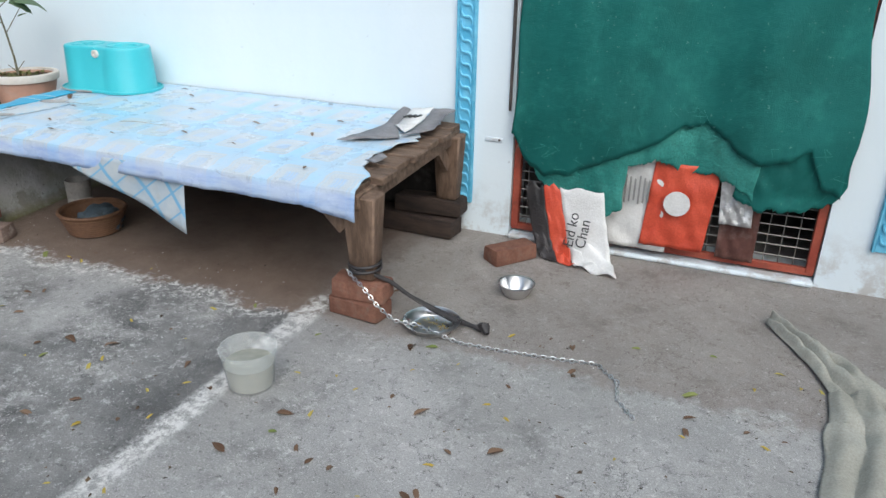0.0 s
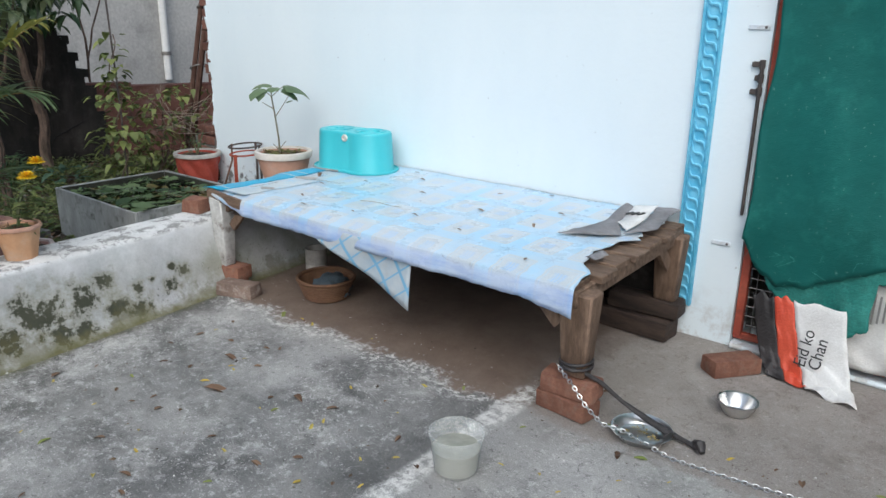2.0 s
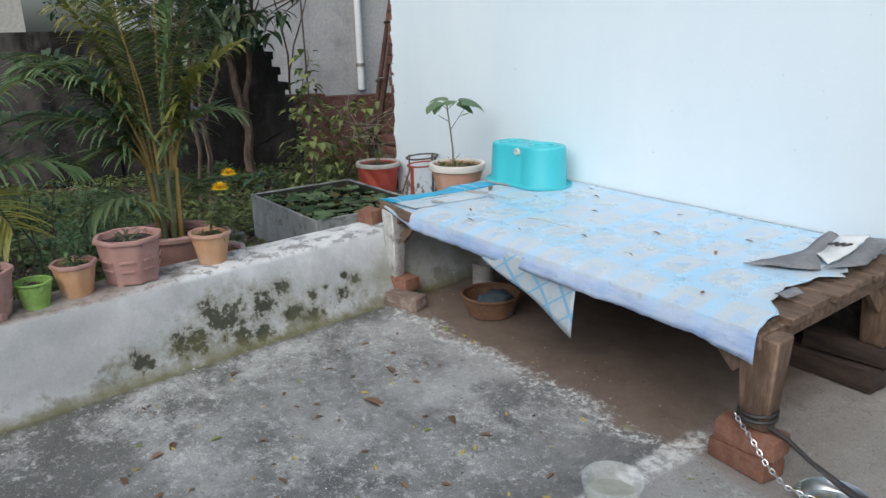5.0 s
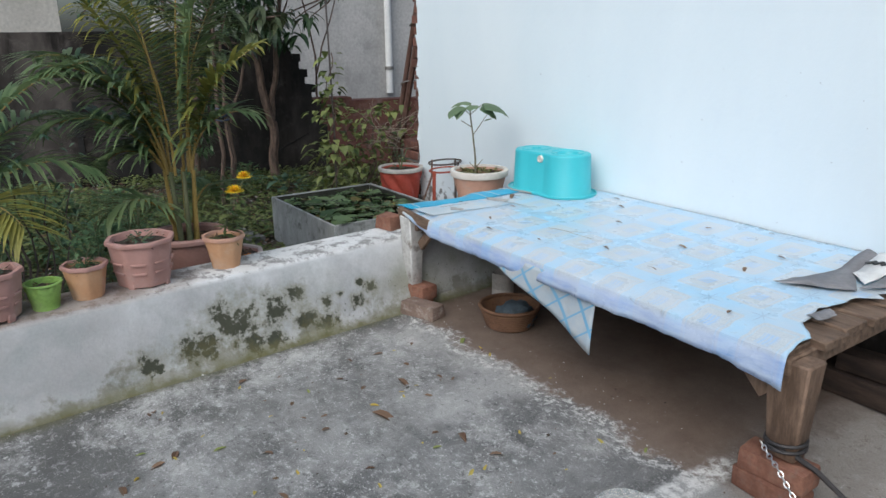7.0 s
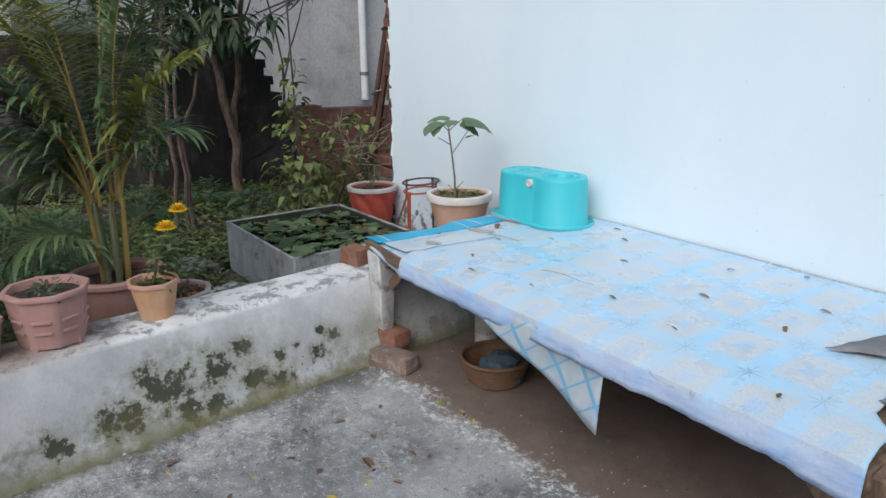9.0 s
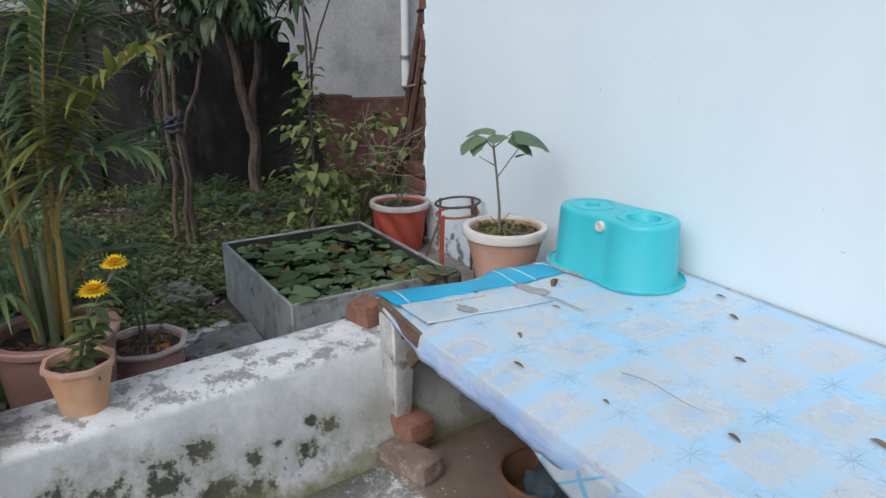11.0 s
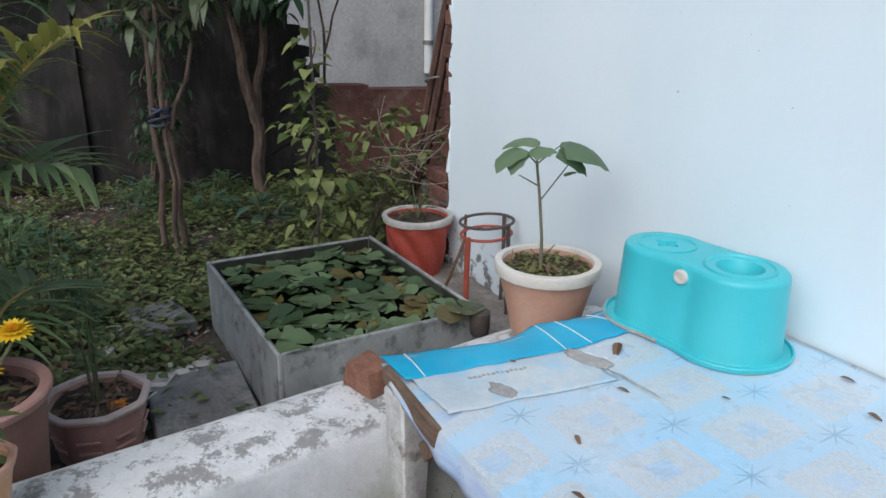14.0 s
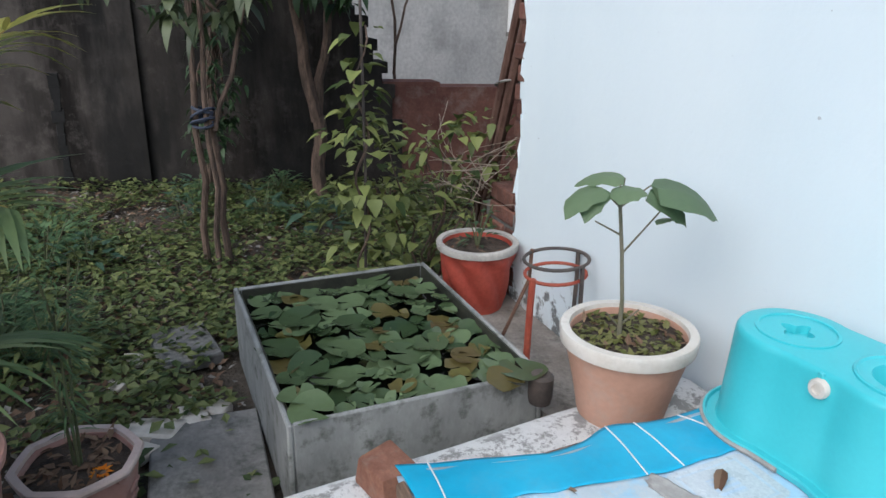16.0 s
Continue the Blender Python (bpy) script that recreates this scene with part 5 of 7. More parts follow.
# ---- the plant stand and the leaning lath ----
def build_stand():
    t = thing("plant_stand", "rusty red and black iron ring plant stand", "stand", (-3.33, -0.130, 0.165))
    for z, r, m in ((0.395, 0.114, DARKMETAL), (0.340, 0.108, REDMETAL)):
        bm = fresh()
        ring(bm, (0, 0, z), r, 0.0065, tilt=(3, -2))
        part("ring", bm, m, t)
    for deg, foot, top, r, m in ((-75, 0.120, 0.345, 0.0125, REDMETAL), (-160, 0.235, 0.400, 0.007, OLDRUST), (105, 0.112, 0.400, 0.008, DARKMETAL), (20, 0.120, 0.400, 0.008, DARKMETAL)):
        a = radians(deg)
        c, q = math.cos(a), math.sin(a)
        bm = fresh()
        tube(bm, [(foot * c, max(foot * q, -0.2), 0), (0.117 * c, 0.117 * q, top * 0.7), (0.113 * c, 0.113 * q, top)], r, 8)
        part("leg", bm, m, t)


OLDRUST = plain("brown_rusted_iron", (0.12, 0.065, 0.045), (0.19, 0.11, 0.08), 12.0, 80.0, 0.8, 0.4, 0.002)
build_stand()


def build_lath():
    t = thing("leaning_poles", "weathered brown poles tied and leaning on wall end", "poles", (0, 0, 0))
    for dx, dy, r in ((0, 0, 0.022), (0.05, 0.02, 0.026), (0.02, 0.05, 0.018)):
        bm = fresh()
        tube(bm, [(-4.62 + dx, 0.12 + dy, -0.02), (-4.36 + dx, 0.115 + dy, 0.75), (-4.0 + dx, 0.10 + dy, 1.72)], [r, r * 0.95, r * 0.8], 7)
        part("pole", bm, OLDWOOD, t)
    for z, x in ((1.05, -4.235), (1.5, -4.07)):
        bm = fresh()
        ring(bm, (x, 0.135, z), 0.062, 0.006, 16, (0, -20))
        part("tie", bm, WIRE, t)


OLDWOOD = plain("red_brown_old_wood", (0.085, 0.042, 0.032), (0.15, 0.085, 0.065), 8.0, 50.0, 0.85, 0.6, 0.005, stretch=(4, 4, 1))
build_lath()


def build_brick_end():
    """Bare brickwork that runs on past the plaster, in stepped courses."""
    t = thing("brick_stub", "bare toothed brickwork beyond the plastered wall end", "wall", (0, 0, 0), kind="structure")
    bm = fresh()
    box(bm, (-4.02, 0.115, 0.25), (0.32, 0.19, 0.56))
    box(bm, (-3.875, 0.115, 1.7), (0.05, 0.19, 3.1))
    part("mortar", bm, MORTAR, t)
    meshes = []
    for i in range(4):
        bm = fresh()
        box(bm, (0, 0, 0), (0.215, 0.225, 0.068), bevel=0.006, jitter=0.005)
        me = finish(bm, "brick", True)
        me.materials.append(OLDBRICK)
        meshes.append(me)
    for c in range(40):
        z = 0.035 + 0.0785 * c
        reach = -4.29 if z < 0.35 else -4.22 if z < 0.5 else -4.14 if z < 0.6 else -3.93 - 0.03 * (c % 2) - 0.012 * abs(noise.noise(Vector((c * 1.7, 0, 0))))
        x = reach + 0.1075
        while x < -3.80:
            b = new("brick", meshes[random.randrange(4)])
            b.parent = t
            b.matrix_basis = pose(x + rnd(-0.006, 0.006), 0.125 + rnd(-0.006, 0.006), z, 0, 0, rnd(-2, 2))
            x += 0.2265
            if z > 0.6:
                break


build_brick_end()

# ---- trees, vines and the garden's green ----
def hanging_leaves(bm, tip, n, size, spread=0.10):
    for i in range(n):
        a = rnd(0, 6.28)
        o = Vector((rnd(-1, 1), rnd(-1, 1), rnd(-0.5, 0.5))) * spread * 0.5
        leaf(bm, Vector(tip) + o, (math.cos(a), math.sin(a), rnd(-0.5, 0.35)), rnd(*size), rnd(*size) * 0.27, rnd(0.6, 1.5), 0.25, segs=4, shape=0.7)


def limb(bm, a, b, r0, r1, bend=0.05):
    a, b = Vector(a), Vector(b)
    pts = []
    for i in range(7):
        t = i / 6
        p = a.lerp(b, t)
        p += Vector((noise.noise(p * 3), noise.noise(p * 3 + Vector((7, 0, 0))), 0)) * bend * math.sin(math.pi * t)
        pts.append(p)
    tube(bm, pts, [r0 + (r1 - r0) * i / 6 for i in range(7)], 8)
    return pts


def build_tree(label, at, stems, crown, mat, count, size, rope=None):
    t = plant("tree", label, at, "tree")
    for a, b, r0, r1 in stems:
        bm = fresh()
        limb(bm, a, b, r0, r1)
        part("trunk", bm, BARK, t)
    leaves = fresh()
    for cx, cy, cz, rad in crown:
        base = min(stems, key=lambda s: (Vector(s[1]) - Vector((cx, cy, cz))).length)[1]
        for i in range(max(3, count // 12)):
            tip = Vector((cx, cy, cz)) + Vector((rnd(-1, 1), rnd(-1, 1), rnd(-1, 1))) * rad
            if i < 3:
                bm = fresh()
                limb(bm, base, tip, 0.012, 0.005, 0.08)
                part("branch", bm, BARK, t)
            hanging_leaves(leaves, tip, 12, size, 0.14)
    part("crown", leaves, mat, t)
    if rope:
        bm = fresh()
        for i in range(5):
            ring(bm, (0.0, 0.0, rope + 0.018 * i), 0.050 + 0.010 * (i % 2), 0.0075, 16, (rnd(-26, 26), rnd(-26, 26)))
        part("rope", bm, ROPE, t, "faded blue rope binding the stems")
    return t


ROPE = plain("faded_blue_rope", (0.03, 0.04, 0.075), (0.07, 0.08, 0.11), 20.0, 80.0, 0.9, 0.5, 0.003)
# The topmost crowns carry on unseen, added to shade the garden below.
build_tree("young tree of several stems bound with blue rope", (-5.1, -1.12, 0), (((-0.05, -0.04, -0.02), (0.01, -0.02, 1.5), 0.019, 0.014), ((0.05, 0.01, -0.02), (0.02, 0.03, 1.4), 0.016, 0.012), ((0.0, 0.07, -0.02), (-0.03, 0.05, 0.9), 0.021, 0.014), ((0.02, 0.05, 0.75), (0.05, 0.3, 1.55), 0.014, 0.008), ((0.0, -0.02, 1.3), (-0.02, 0.05, 2.6), 0.018, 0.012)), ((0.1, 0.05, 1.42, 0.2), (0.0, -0.25, 1.55, 0.24), (0.1, 0.3, 1.5, 0.22), (0.0, 0.0, 1.8, 0.28), (-0.1, 0.1, 2.2, 0.35), (-0.2, -0.35, 1.9, 0.3), (-0.1, 0.0, 2.7, 0.5), (-0.2, -0.5, 2.6, 0.5)), LEAF_T, 70, (0.11, 0.24), 0.78)
build_tree("forked tree against the dark garden wall", (-6.28, -0.26, 0), (((0, 0, -0.02), (0.0, 0.01, 0.58), 0.055, 0.045), ((0.0, 0.0, 0.55), (0.0, -0.12, 1.3), 0.045, 0.036), ((0.0, 0.0, 0.55), (0.0, 0.12, 1.4), 0.034, 0.028), ((0.0, -0.12, 1.28), (0.05, -0.25, 2.6), 0.036, 0.02), ((0.0, 0.12, 1.38), (0.1, 0.2, 2.6), 0.028, 0.015)), ((0.2, -0.1, 1.55, 0.25), (0.3, -0.4, 1.75, 0.3), (0.2, 0.2, 1.9, 0.3), (0.2, -0.2, 2.3, 0.4), (0.3, -0.7, 2.1, 0.35), (0.3, 0.3, 2.4, 0.3), (0.3, -0.3, 2.9, 0.6), (0.3, -1.0, 2.8, 0.6), (0.4, 0.3, 2.9, 0.5)), LEAF_D, 130, (0.14, 0.26))
build_tree("dense climber-clad tree in the dark corner", (-6.5, -1.0, 0), (((0, 0, -0.02), (0.05, 0.1, 1.2), 0.03, 0.022), ((0.05, 0.1, 1.2), (0.2, 0.0, 2.7), 0.022, 0.012)), ((0.15, 0.05, 0.45, 0.13), (0.15, 0.05, 0.7, 0.15), (0.15, 0.1, 1.0, 0.18), (0.25, 0.0, 1.35, 0.28), (0.3, -0.1, 1.7, 0.35), (0.3, -0.5, 1.95, 0.4), (0.3, 0.2, 2.2, 0.4), (0.4, -0.6, 2.6, 0.6), (0.4, 0.1, 2.9, 0.6)), LEAF_D, 120, (0.06, 0.13))
build_tree("thin wispy tree before the grey house", (-6.9, 0.55, 0), (((0, 0, -0.02), (0.1, -0.05, 1.2), 0.016, 0.012), ((0.1, -0.05, 1.0), (0.1, 0.25, 1.9), 0.011, 0.006), ((0.1, -0.05, 1.2), (0.1, -0.25, 2.4), 0.011, 0.006)), ((0.1, -0.2, 1.75, 0.22), (0.1, 0.15, 1.85, 0.2), (0.1, -0.1, 2.1, 0.25)), LEAF_D, 60, (0.04, 0.09))


def build_vine():
    t = plant("climbing_vine", "yellow-green vine twining up a thin wire pole", (-4.2, -0.57, 0), "vine")
    bm = fresh()
    tube(bm, [(0, 0, -0.05), (0.01, 0.01, 0.7), (0.0, 0.0, 1.75)], 0.007, 6)
    part("pole", bm, DARKMETAL, t)
    bm = fresh()
    tube(bm, [(0.03 * math.cos(i * 0.8), 0.03 * math.sin(i * 0.8), 0.05 * i) for i in range(27)], [0.006] * 20 + [0.004] * 7, 5)
    part("tendril", bm, BARK, t)
    bm = fresh()
    for i in range(210):
        z = rnd(0.08, 1.0) if i % 4 else rnd(0.6, 1.32)
        if noise.noise(Vector((z * 6, 0, 3))) < -0.28:
            continue
        w = 0.21 if 0.45 < z < 0.9 else 0.17 if z < 0.45 else 0.08
        a, rr = rnd(0, 6.28), w * math.sqrt(random.random())
        leaf(bm, (rr * math.cos(a), rr * math.sin(a), z), (math.cos(a), math.sin(a), rnd(-0.7, 0.4)), random.choice((0.045, 0.07, 0.085, 0.10)), rnd(0.035, 0.075), rnd(0.2, 1.0), 0.35, segs=6, shape=0.55)
    part("foliage", bm, LEAF_Y, t)
    t = plant("shrub", "tangled vine-covered shrub against broken brickwork", (-4.3, -0.10, 0), "shrub")
    for i in range(14):
        bm = fresh()
        a = rnd(0, 6.28)
        limb(bm, (rnd(-0.08, 0.08), rnd(-0.1, 0.1), 0), (0.2 * math.cos(a), 0.28 * math.sin(a) - 0.05, rnd(0.45, 0.9)), 0.007, 0.003, 0.2)
        part("stem", bm, BARK, t)
    bm = fresh()
    for i in range(640):
        x, y, z = rnd(-0.25, 0.2), rnd(-0.5, 0.36), 0.08 + 0.82 * random.random() ** 0.75
        if noise.noise(Vector((x * 5, y * 5, z * 5))) < -0.12:
            continue
        a = rnd(0, 6.28)
        leaf(bm, (x, y, z), (math.cos(a), math.sin(a), rnd(-0.8, 0.4)), random.choice((0.035, 0.055, 0.075, 0.09)), rnd(0.03, 0.065), rnd(0.2, 1.0), 0.35, segs=6, shape=0.55)
    part("foliage", bm, LEAF_Y, t)
    bm = fresh()
    for i in range(24):
        a = rnd(0, 6.28)
        limb(bm, (0.12 + rnd(-0.1, 0.1), 0.05 + rnd(-0.1, 0.1), rnd(0.55, 0.75)), (0.15 + 0.3 * math.cos(a), 0.05 + 0.25 * math.sin(a), rnd(0.55, 0.95)), 0.0022, 0.0012, 0.15)
    part("brushwood", bm, DRYTWIG, t, "pale dry twigs")


DRYTWIG = plain("pale_dry_twigs", (0.28, 0.22, 0.17), (0.36, 0.30, 0.25), 20.0, 80.0, 0.9, 0.3, 0.001)
build_vine()


def clump(name, label, at, n, rad, h, mat, size, wide=0.5, droop=0.8):
    t = plant(name, label, at, "plant", name + "s")
    for i in range(5):
        bm = fresh()
        a = rnd(0, 6.28)
        tube(bm, [(0, 0, 0), (rad * 0.5 * math.cos(a), rad * 0.5 * math.sin(a), h * 0.8)], [0.005, 0.002], 5)
        part("stalk", bm, STEM_G, t)
    bm = fresh()
    for i in range(n):
        a, rr = rnd(0, 6.28), rad * math.sqrt(random.random())
        leaf(bm, (rr * math.cos(a) * 0.7, rr * math.sin(a) * 0.7, h * rnd(0.1, 1.0) * (1 - 0.5 * rr / rad)), (math.cos(a), math.sin(a), rnd(0.0, 0.9)), rnd(*size), rnd(*size) * wide, rnd(0.3, droop), 0.2, segs=3)
    part("foliage", bm, mat, t)


clump("broad_leaf_weed", "blue-green broad-leaved weed in the garden soil", (-5.55, -0.45, 0), 26, 0.24, 0.34, LEAF_B, (0.10, 0.17), 0.55)
clump("broad_leaf_weed", "blue-green broad-leaved weed in the garden soil", (-5.9, -0.75, 0), 16, 0.2, 0.3, LEAF_B, (0.08, 0.14), 0.5)
clump("broad_leaf_weed", "broad-leaved weed by the young tree", (-5.3, -1.75, 0), 18, 0.2, 0.25, LEAF_B, (0.07, 0.12), 0.5)
for i in range(72):
    x, y = rnd(-6.5, -3.2), rnd(-4.6, -1.9)
    if y > -2.4 and x > -3.7:
        continue
    clump("feathery_weed", "feathery dark-green weed clump in the garden", (x, y, -0.01), 150, rnd(0.2, 0.36), rnd(0.16, 0.40), FERN if i % 3 else LEAF_G, (0.04, 0.095), 0.42)
for i in range(12):
    x = rnd(-6.7, -5.6)
    clump("shade_weed", "shaded leafy weed at the foot of the wall", (x, rnd(-3.0, -0.3), -0.01), 60, rnd(0.12, 0.22), rnd(0.12, 0.3), LEAF_B if i % 3 == 0 else FERN, (0.04, 0.09), 0.5)
for i in range(4):
    clump("marigold_bush", "feathery bush with thin stalks behind the tank", (-4.35 + rnd(-0.25, 0.25), -1.95 + rnd(-0.3, 0.2), 0), 170, 0.2, 0.5, FERN, (0.04, 0.09), 0.16)


def build_stick_shrub():
    t = plant("stick_shrub", "thin dark bare-stemmed shrub behind the small pots", (-2.82, -2.72, 0), "shrub")
    for i in range(9):
        bm = fresh()
        a = rnd(0, 6.28)
        limb(bm, (rnd(-0.06, 0.06), rnd(-0.08, 0.08), 0), (0.14 * math.cos(a), 0.2 * math.sin(a), rnd(0.6, 1.0)), 0.006, 0.003, 0.12)
        part("stem", bm, DARKMETAL, t)
    bm = fresh()
    for i in range(120):
        a = rnd(0, 6.28)
        leaf(bm, (rnd(-0.15, 0.15), rnd(-0.22, 0.22), rnd(0.5, 1.05)), (math.cos(a), math.sin(a), rnd(-0.4, 0.5)), rnd(0.03, 0.06), rnd(0.015, 0.03), 0.7, 0.2, segs=3)
    part("foliage", bm, LEAF_B, t)


build_stick_shrub()


def build_ground_cover():
    rng = random.Random(5)
    for name, mat, n, size, label in (("ground_cover", LEAF_G, 34000, (0.022, 0.065), "low creeping green ground cover over garden soil"), ("ground_litter", DEADLEAF, 7500, (0.02, 0.06), "dead brown leaves scattered over garden soil"), ("grey_litter", PALELITTER, 5200, (0.012, 0.045), "pale dry leaf litter on the soil")):
        verts, faces = [], []
        made = 0
        while made < n:
            x, y = -2.8 - 4.4 * rng.random() ** 1.15, rng.uniform(-5.0, 1.2)
            if -4.06 < x < -2.98 and -1.19 < y < -0.32:
                continue
            if -3.62 < x and -1.56 < y < -1.1 and rng.random() < 0.93:
                continue
            if x < far_x(y) + 0.05 or (y > -0.02 and x > -4.2):
                continue
            dens = noise.noise(Vector((x * 1.7, y * 1.7, 2.0))) + 0.5 * noise.noise(Vector((x * 5, y * 5, 1)))
            if name == "ground_cover" and dens < -0.25 + 0.30 * (x > -4.2):
                continue
            made += 1
            a, s = rng.uniform(0, 6.28), rng.uniform(*size)
            z = rng.uniform(0.0, 0.07) if name == "ground_cover" else rng.uniform(0.0, 0.015)
            up = rng.uniform(-0.1, 0.5)
            d = Vector((math.cos(a), math.sin(a), up)).normalized() * s
            q = Vector((-math.sin(a), math.cos(a), rng.uniform(-0.4, 0.4))).normalized() * s * 0.32
            o, k = Vector((x, y, z)), len(verts)
            verts += [o, o + d * 0.45 + q + Vector((0, 0, s * 0.1)), o + d, o + d * 0.45 - q + Vector((0, 0, s * 0.1)), o + d * 0.5]
            faces += [(k, k + 4, k + 1), (k + 1, k + 4, k + 2), (k, k + 3, k + 4), (k + 3, k + 2, k + 4)]
        me = bpy.data.meshes.new(name)
        me.from_pydata([tuple(v) for v in verts], [], faces)
        me.materials.append(mat)
        tagged(new(name, me), label, "ground cover" if name == "ground_cover" else "leaf litter", "", "stuff")


PALELITTER = leafy("pale_litter", (0.22, 0.20, 0.18), (0.34, 0.31, 0.28), 0.85, 0.05)
build_ground_cover()

SLAB = plain("damp_concrete_slab", (0.15, 0.145, 0.137), (0.27, 0.26, 0.245), 5.0, 60.0, 0.85, 0.5, 0.006, dirt=(0.04, 0.045, 0.035), dirt_amount=0.7)
for i, (x, y, sx, sy, rz) in enumerate(((-3.31, -1.355, 0.60, 0.36, -4), (-2.86, -1.30, 0.26, 0.50, 2), (-4.2, -1.36, 0.34, 0.24, 8))):
    bm = fresh()
    box(bm, (0, 0, 0.012), (sx, sy, 0.05), bevel=0.006, jitter=0.006)
    s = part("paving_slab", bm, SLAB)
    s.matrix_basis = pose(x, y, 0, 0, 0, rz)
    tagged(s, "grey broken concrete slab lying in the garden", "slab", "paving slabs")
for x, y, s in ((-3.60, -1.50, 0.15), (-3.63, -1.36, 0.11), (-3.50, -1.56, 0.09), (-3.66, -1.28, 0.07), (-4.15, -1.55, 0.08), (-3.95, -1.62, 0.05)):
    bm = fresh()
    box(bm, (0, 0, 0.024), (s * 1.3, s * 0.85, 0.034), bevel=0.008, jitter=0.016)
    s = part("rubble_chip", bm, CREAM)
    s.matrix_basis = pose(x, y, 0, 0, 0, rnd(0, 90))
    tagged(s, "white broken plaster chip lying on soil", "rubble", "rubble chips")


# ---- the door, its netting and the sacks ----
def surface(bm, fn, nu, nv):
    rows = [[bm.verts.new(fn(i / nu, j / nv)) for j in range(nv + 1)] for i in range(nu + 1)]
    for a, b in zip(rows, rows[1:]):
        for j in range(nv):
            bm.faces.new((a[j], b[j], b[j + 1], a[j + 1]))
    return bm


def thick(ob, depth=0.002):
    m = ob.modifiers.new("thickness", "SOLIDIFY")
    m.thickness, m.offset = depth, 0
    return ob


def build_door():
    t = thing("door_1", "red-oxide steel grille door with wire mesh", "door", (0, 0, 0), kind="structure")
    y = 0.03
    for x in (DOOR_L + 0.022, (DOOR_L + DOOR_R) / 2, DOOR_R - 0.022):
        bm = fresh()
        box(bm, (x, y, 1.05), (0.036, 0.03, 2.0), bevel=0.003)
        part("stile", bm, REDMETAL, t)
    for z in (0.052, 0.95, 2.05):
        bm = fresh()
        box(bm, ((DOOR_L + DOOR_R) / 2, y + 0.002, z), (DOOR_R - DOOR_L - 0.01, 0.026, 0.032), bevel=0.003)
        part("rail", bm, REDMETAL, t)
    z = 0.10
    while z < 0.9:
        bm = fresh()
        tube(bm, [(DOOR_L + 0.03, y + 0.02, z), (DOOR_R - 0.03, y + 0.02, z + rnd(-0.004, 0.004))], 0.0028, 5)
        part("wire", bm, WIRE, t)
        z += 0.045
    x = DOOR_L + 0.07
    while x < DOOR_R - 0.04:
        bm = fresh()
        tube(bm, [(x, y + 0.025, 0.06), (x + rnd(-0.004, 0.004), y + 0.025, 0.94)], 0.0022, 5)
        part("wire", bm, WIRE, t)
        x += 0.06
    bm = fresh()
    tube(bm, [(0.040, -0.014, 0.62), (0.041, -0.014, 0.95), (0.040, -0.014, 1.27)], [0.007, 0.008, 0.008], 8)
    for dz, w in ((-0.055, 0.030), (0.0, 0.018), (0.055, 0.034)):
        box(bm, (0.034 - w / 2, -0.012, 1.20 + dz), (w, 0.016, 0.022), bevel=0.003)
        lathe(bm, [(0.012, -0.018), (0.012, 0.018)], 10, (0.040, -0.014, 1.20 + dz))
    part("hinge", bm, DARKMETAL, t, "dark iron hinge with its long pin")
    for x, z in ((-0.035, 0.475), (0.005, 1.40)):
        p = thing("latch_plate", "white-painted iron latch plate nailed on the wall", "latch", (x, 0, z), group="latch plates")
        bm = fresh()
        box(bm, (0, -0.004, 0), (0.085, 0.008, 0.020), bevel=0.003)
        part("plate", bm, SACKPAINT, p)
        bm = fresh()
        lathe(bm, [(0.0, 0.004), (0.005, 0.003), (0.006, 0.0)], 8)
        bmesh.ops.rotate(bm, verts=bm.verts[:], cent=(0, 0, 0), matrix=Matrix.Rotation(radians(90), 3, "X"))
        bmesh.ops.translate(bm, verts=bm.verts[:], vec=(0.028, -0.008, 0))
        part("nail", bm, DARKMETAL, p)


SACKPAINT = plain("chipped_white_paint", (0.55, 0.60, 0.64), (0.68, 0.73, 0.77), 14.0, 80.0, 0.6, 0.4, 0.003, dirt=(0.25, 0.2, 0.18), dirt_amount=0.7)


def net_cloth():
    k = Nodes("green_shade_net")
    c = k.mix(k.ramp(k.noise(2.5, 5.0), 0.35, 0.65), (0.006, 0.09, 0.078), (0.012, 0.135, 0.118))
    c = k.mix(k.ramp(k.noise(9.0, 7.0, 0.7), 0.5, 0.68, 0.0, 0.5), c, (0.025, 0.19, 0.16))
    c = k.mix(k.ramp(k.noise(60.0, 2.0), 0.70, 0.74, 0.0, 0.5), c, (0.15, 0.32, 0.27))
    h = k.math("ADD", k.noise(12.0, 6.0), k.math("MULTIPLY", k.noise(220.0, 2.0), 0.3))
    return k.done(c, 0.7, h, 0.5, 0.012, 0.0, 0.3)


NET = net_cloth()
NETPALE = plain("frayed_green_net", (0.02, 0.17, 0.145), (0.05, 0.25, 0.21), 6.0, 90.0, 0.75, 0.6, 0.008, dirt=(0.02, 0.11, 0.09))
SACKWHITE = plain("white_woven_sack", (0.62, 0.61, 0.59), (0.72, 0.71, 0.69), 5.0, 120.0, 0.5, 0.4, 0.005, dirt=(0.45, 0.43, 0.40), dirt_amount=0.4)
SACKRED = plain("red_printed_sack", (0.50, 0.06, 0.03), (0.60, 0.09, 0.045), 5.0, 120.0, 0.45, 0.4, 0.005)
SACKBLACK = plain("black_plastic_sack", (0.02, 0.018, 0.018), (0.045, 0.04, 0.04), 5.0, 90.0, 0.45, 0.5, 0.006)
INK = plain("grey_print", (0.16, 0.155, 0.15), (0.24, 0.235, 0.23), 9.0, 90.0, 0.6, 0.1, 0.001)
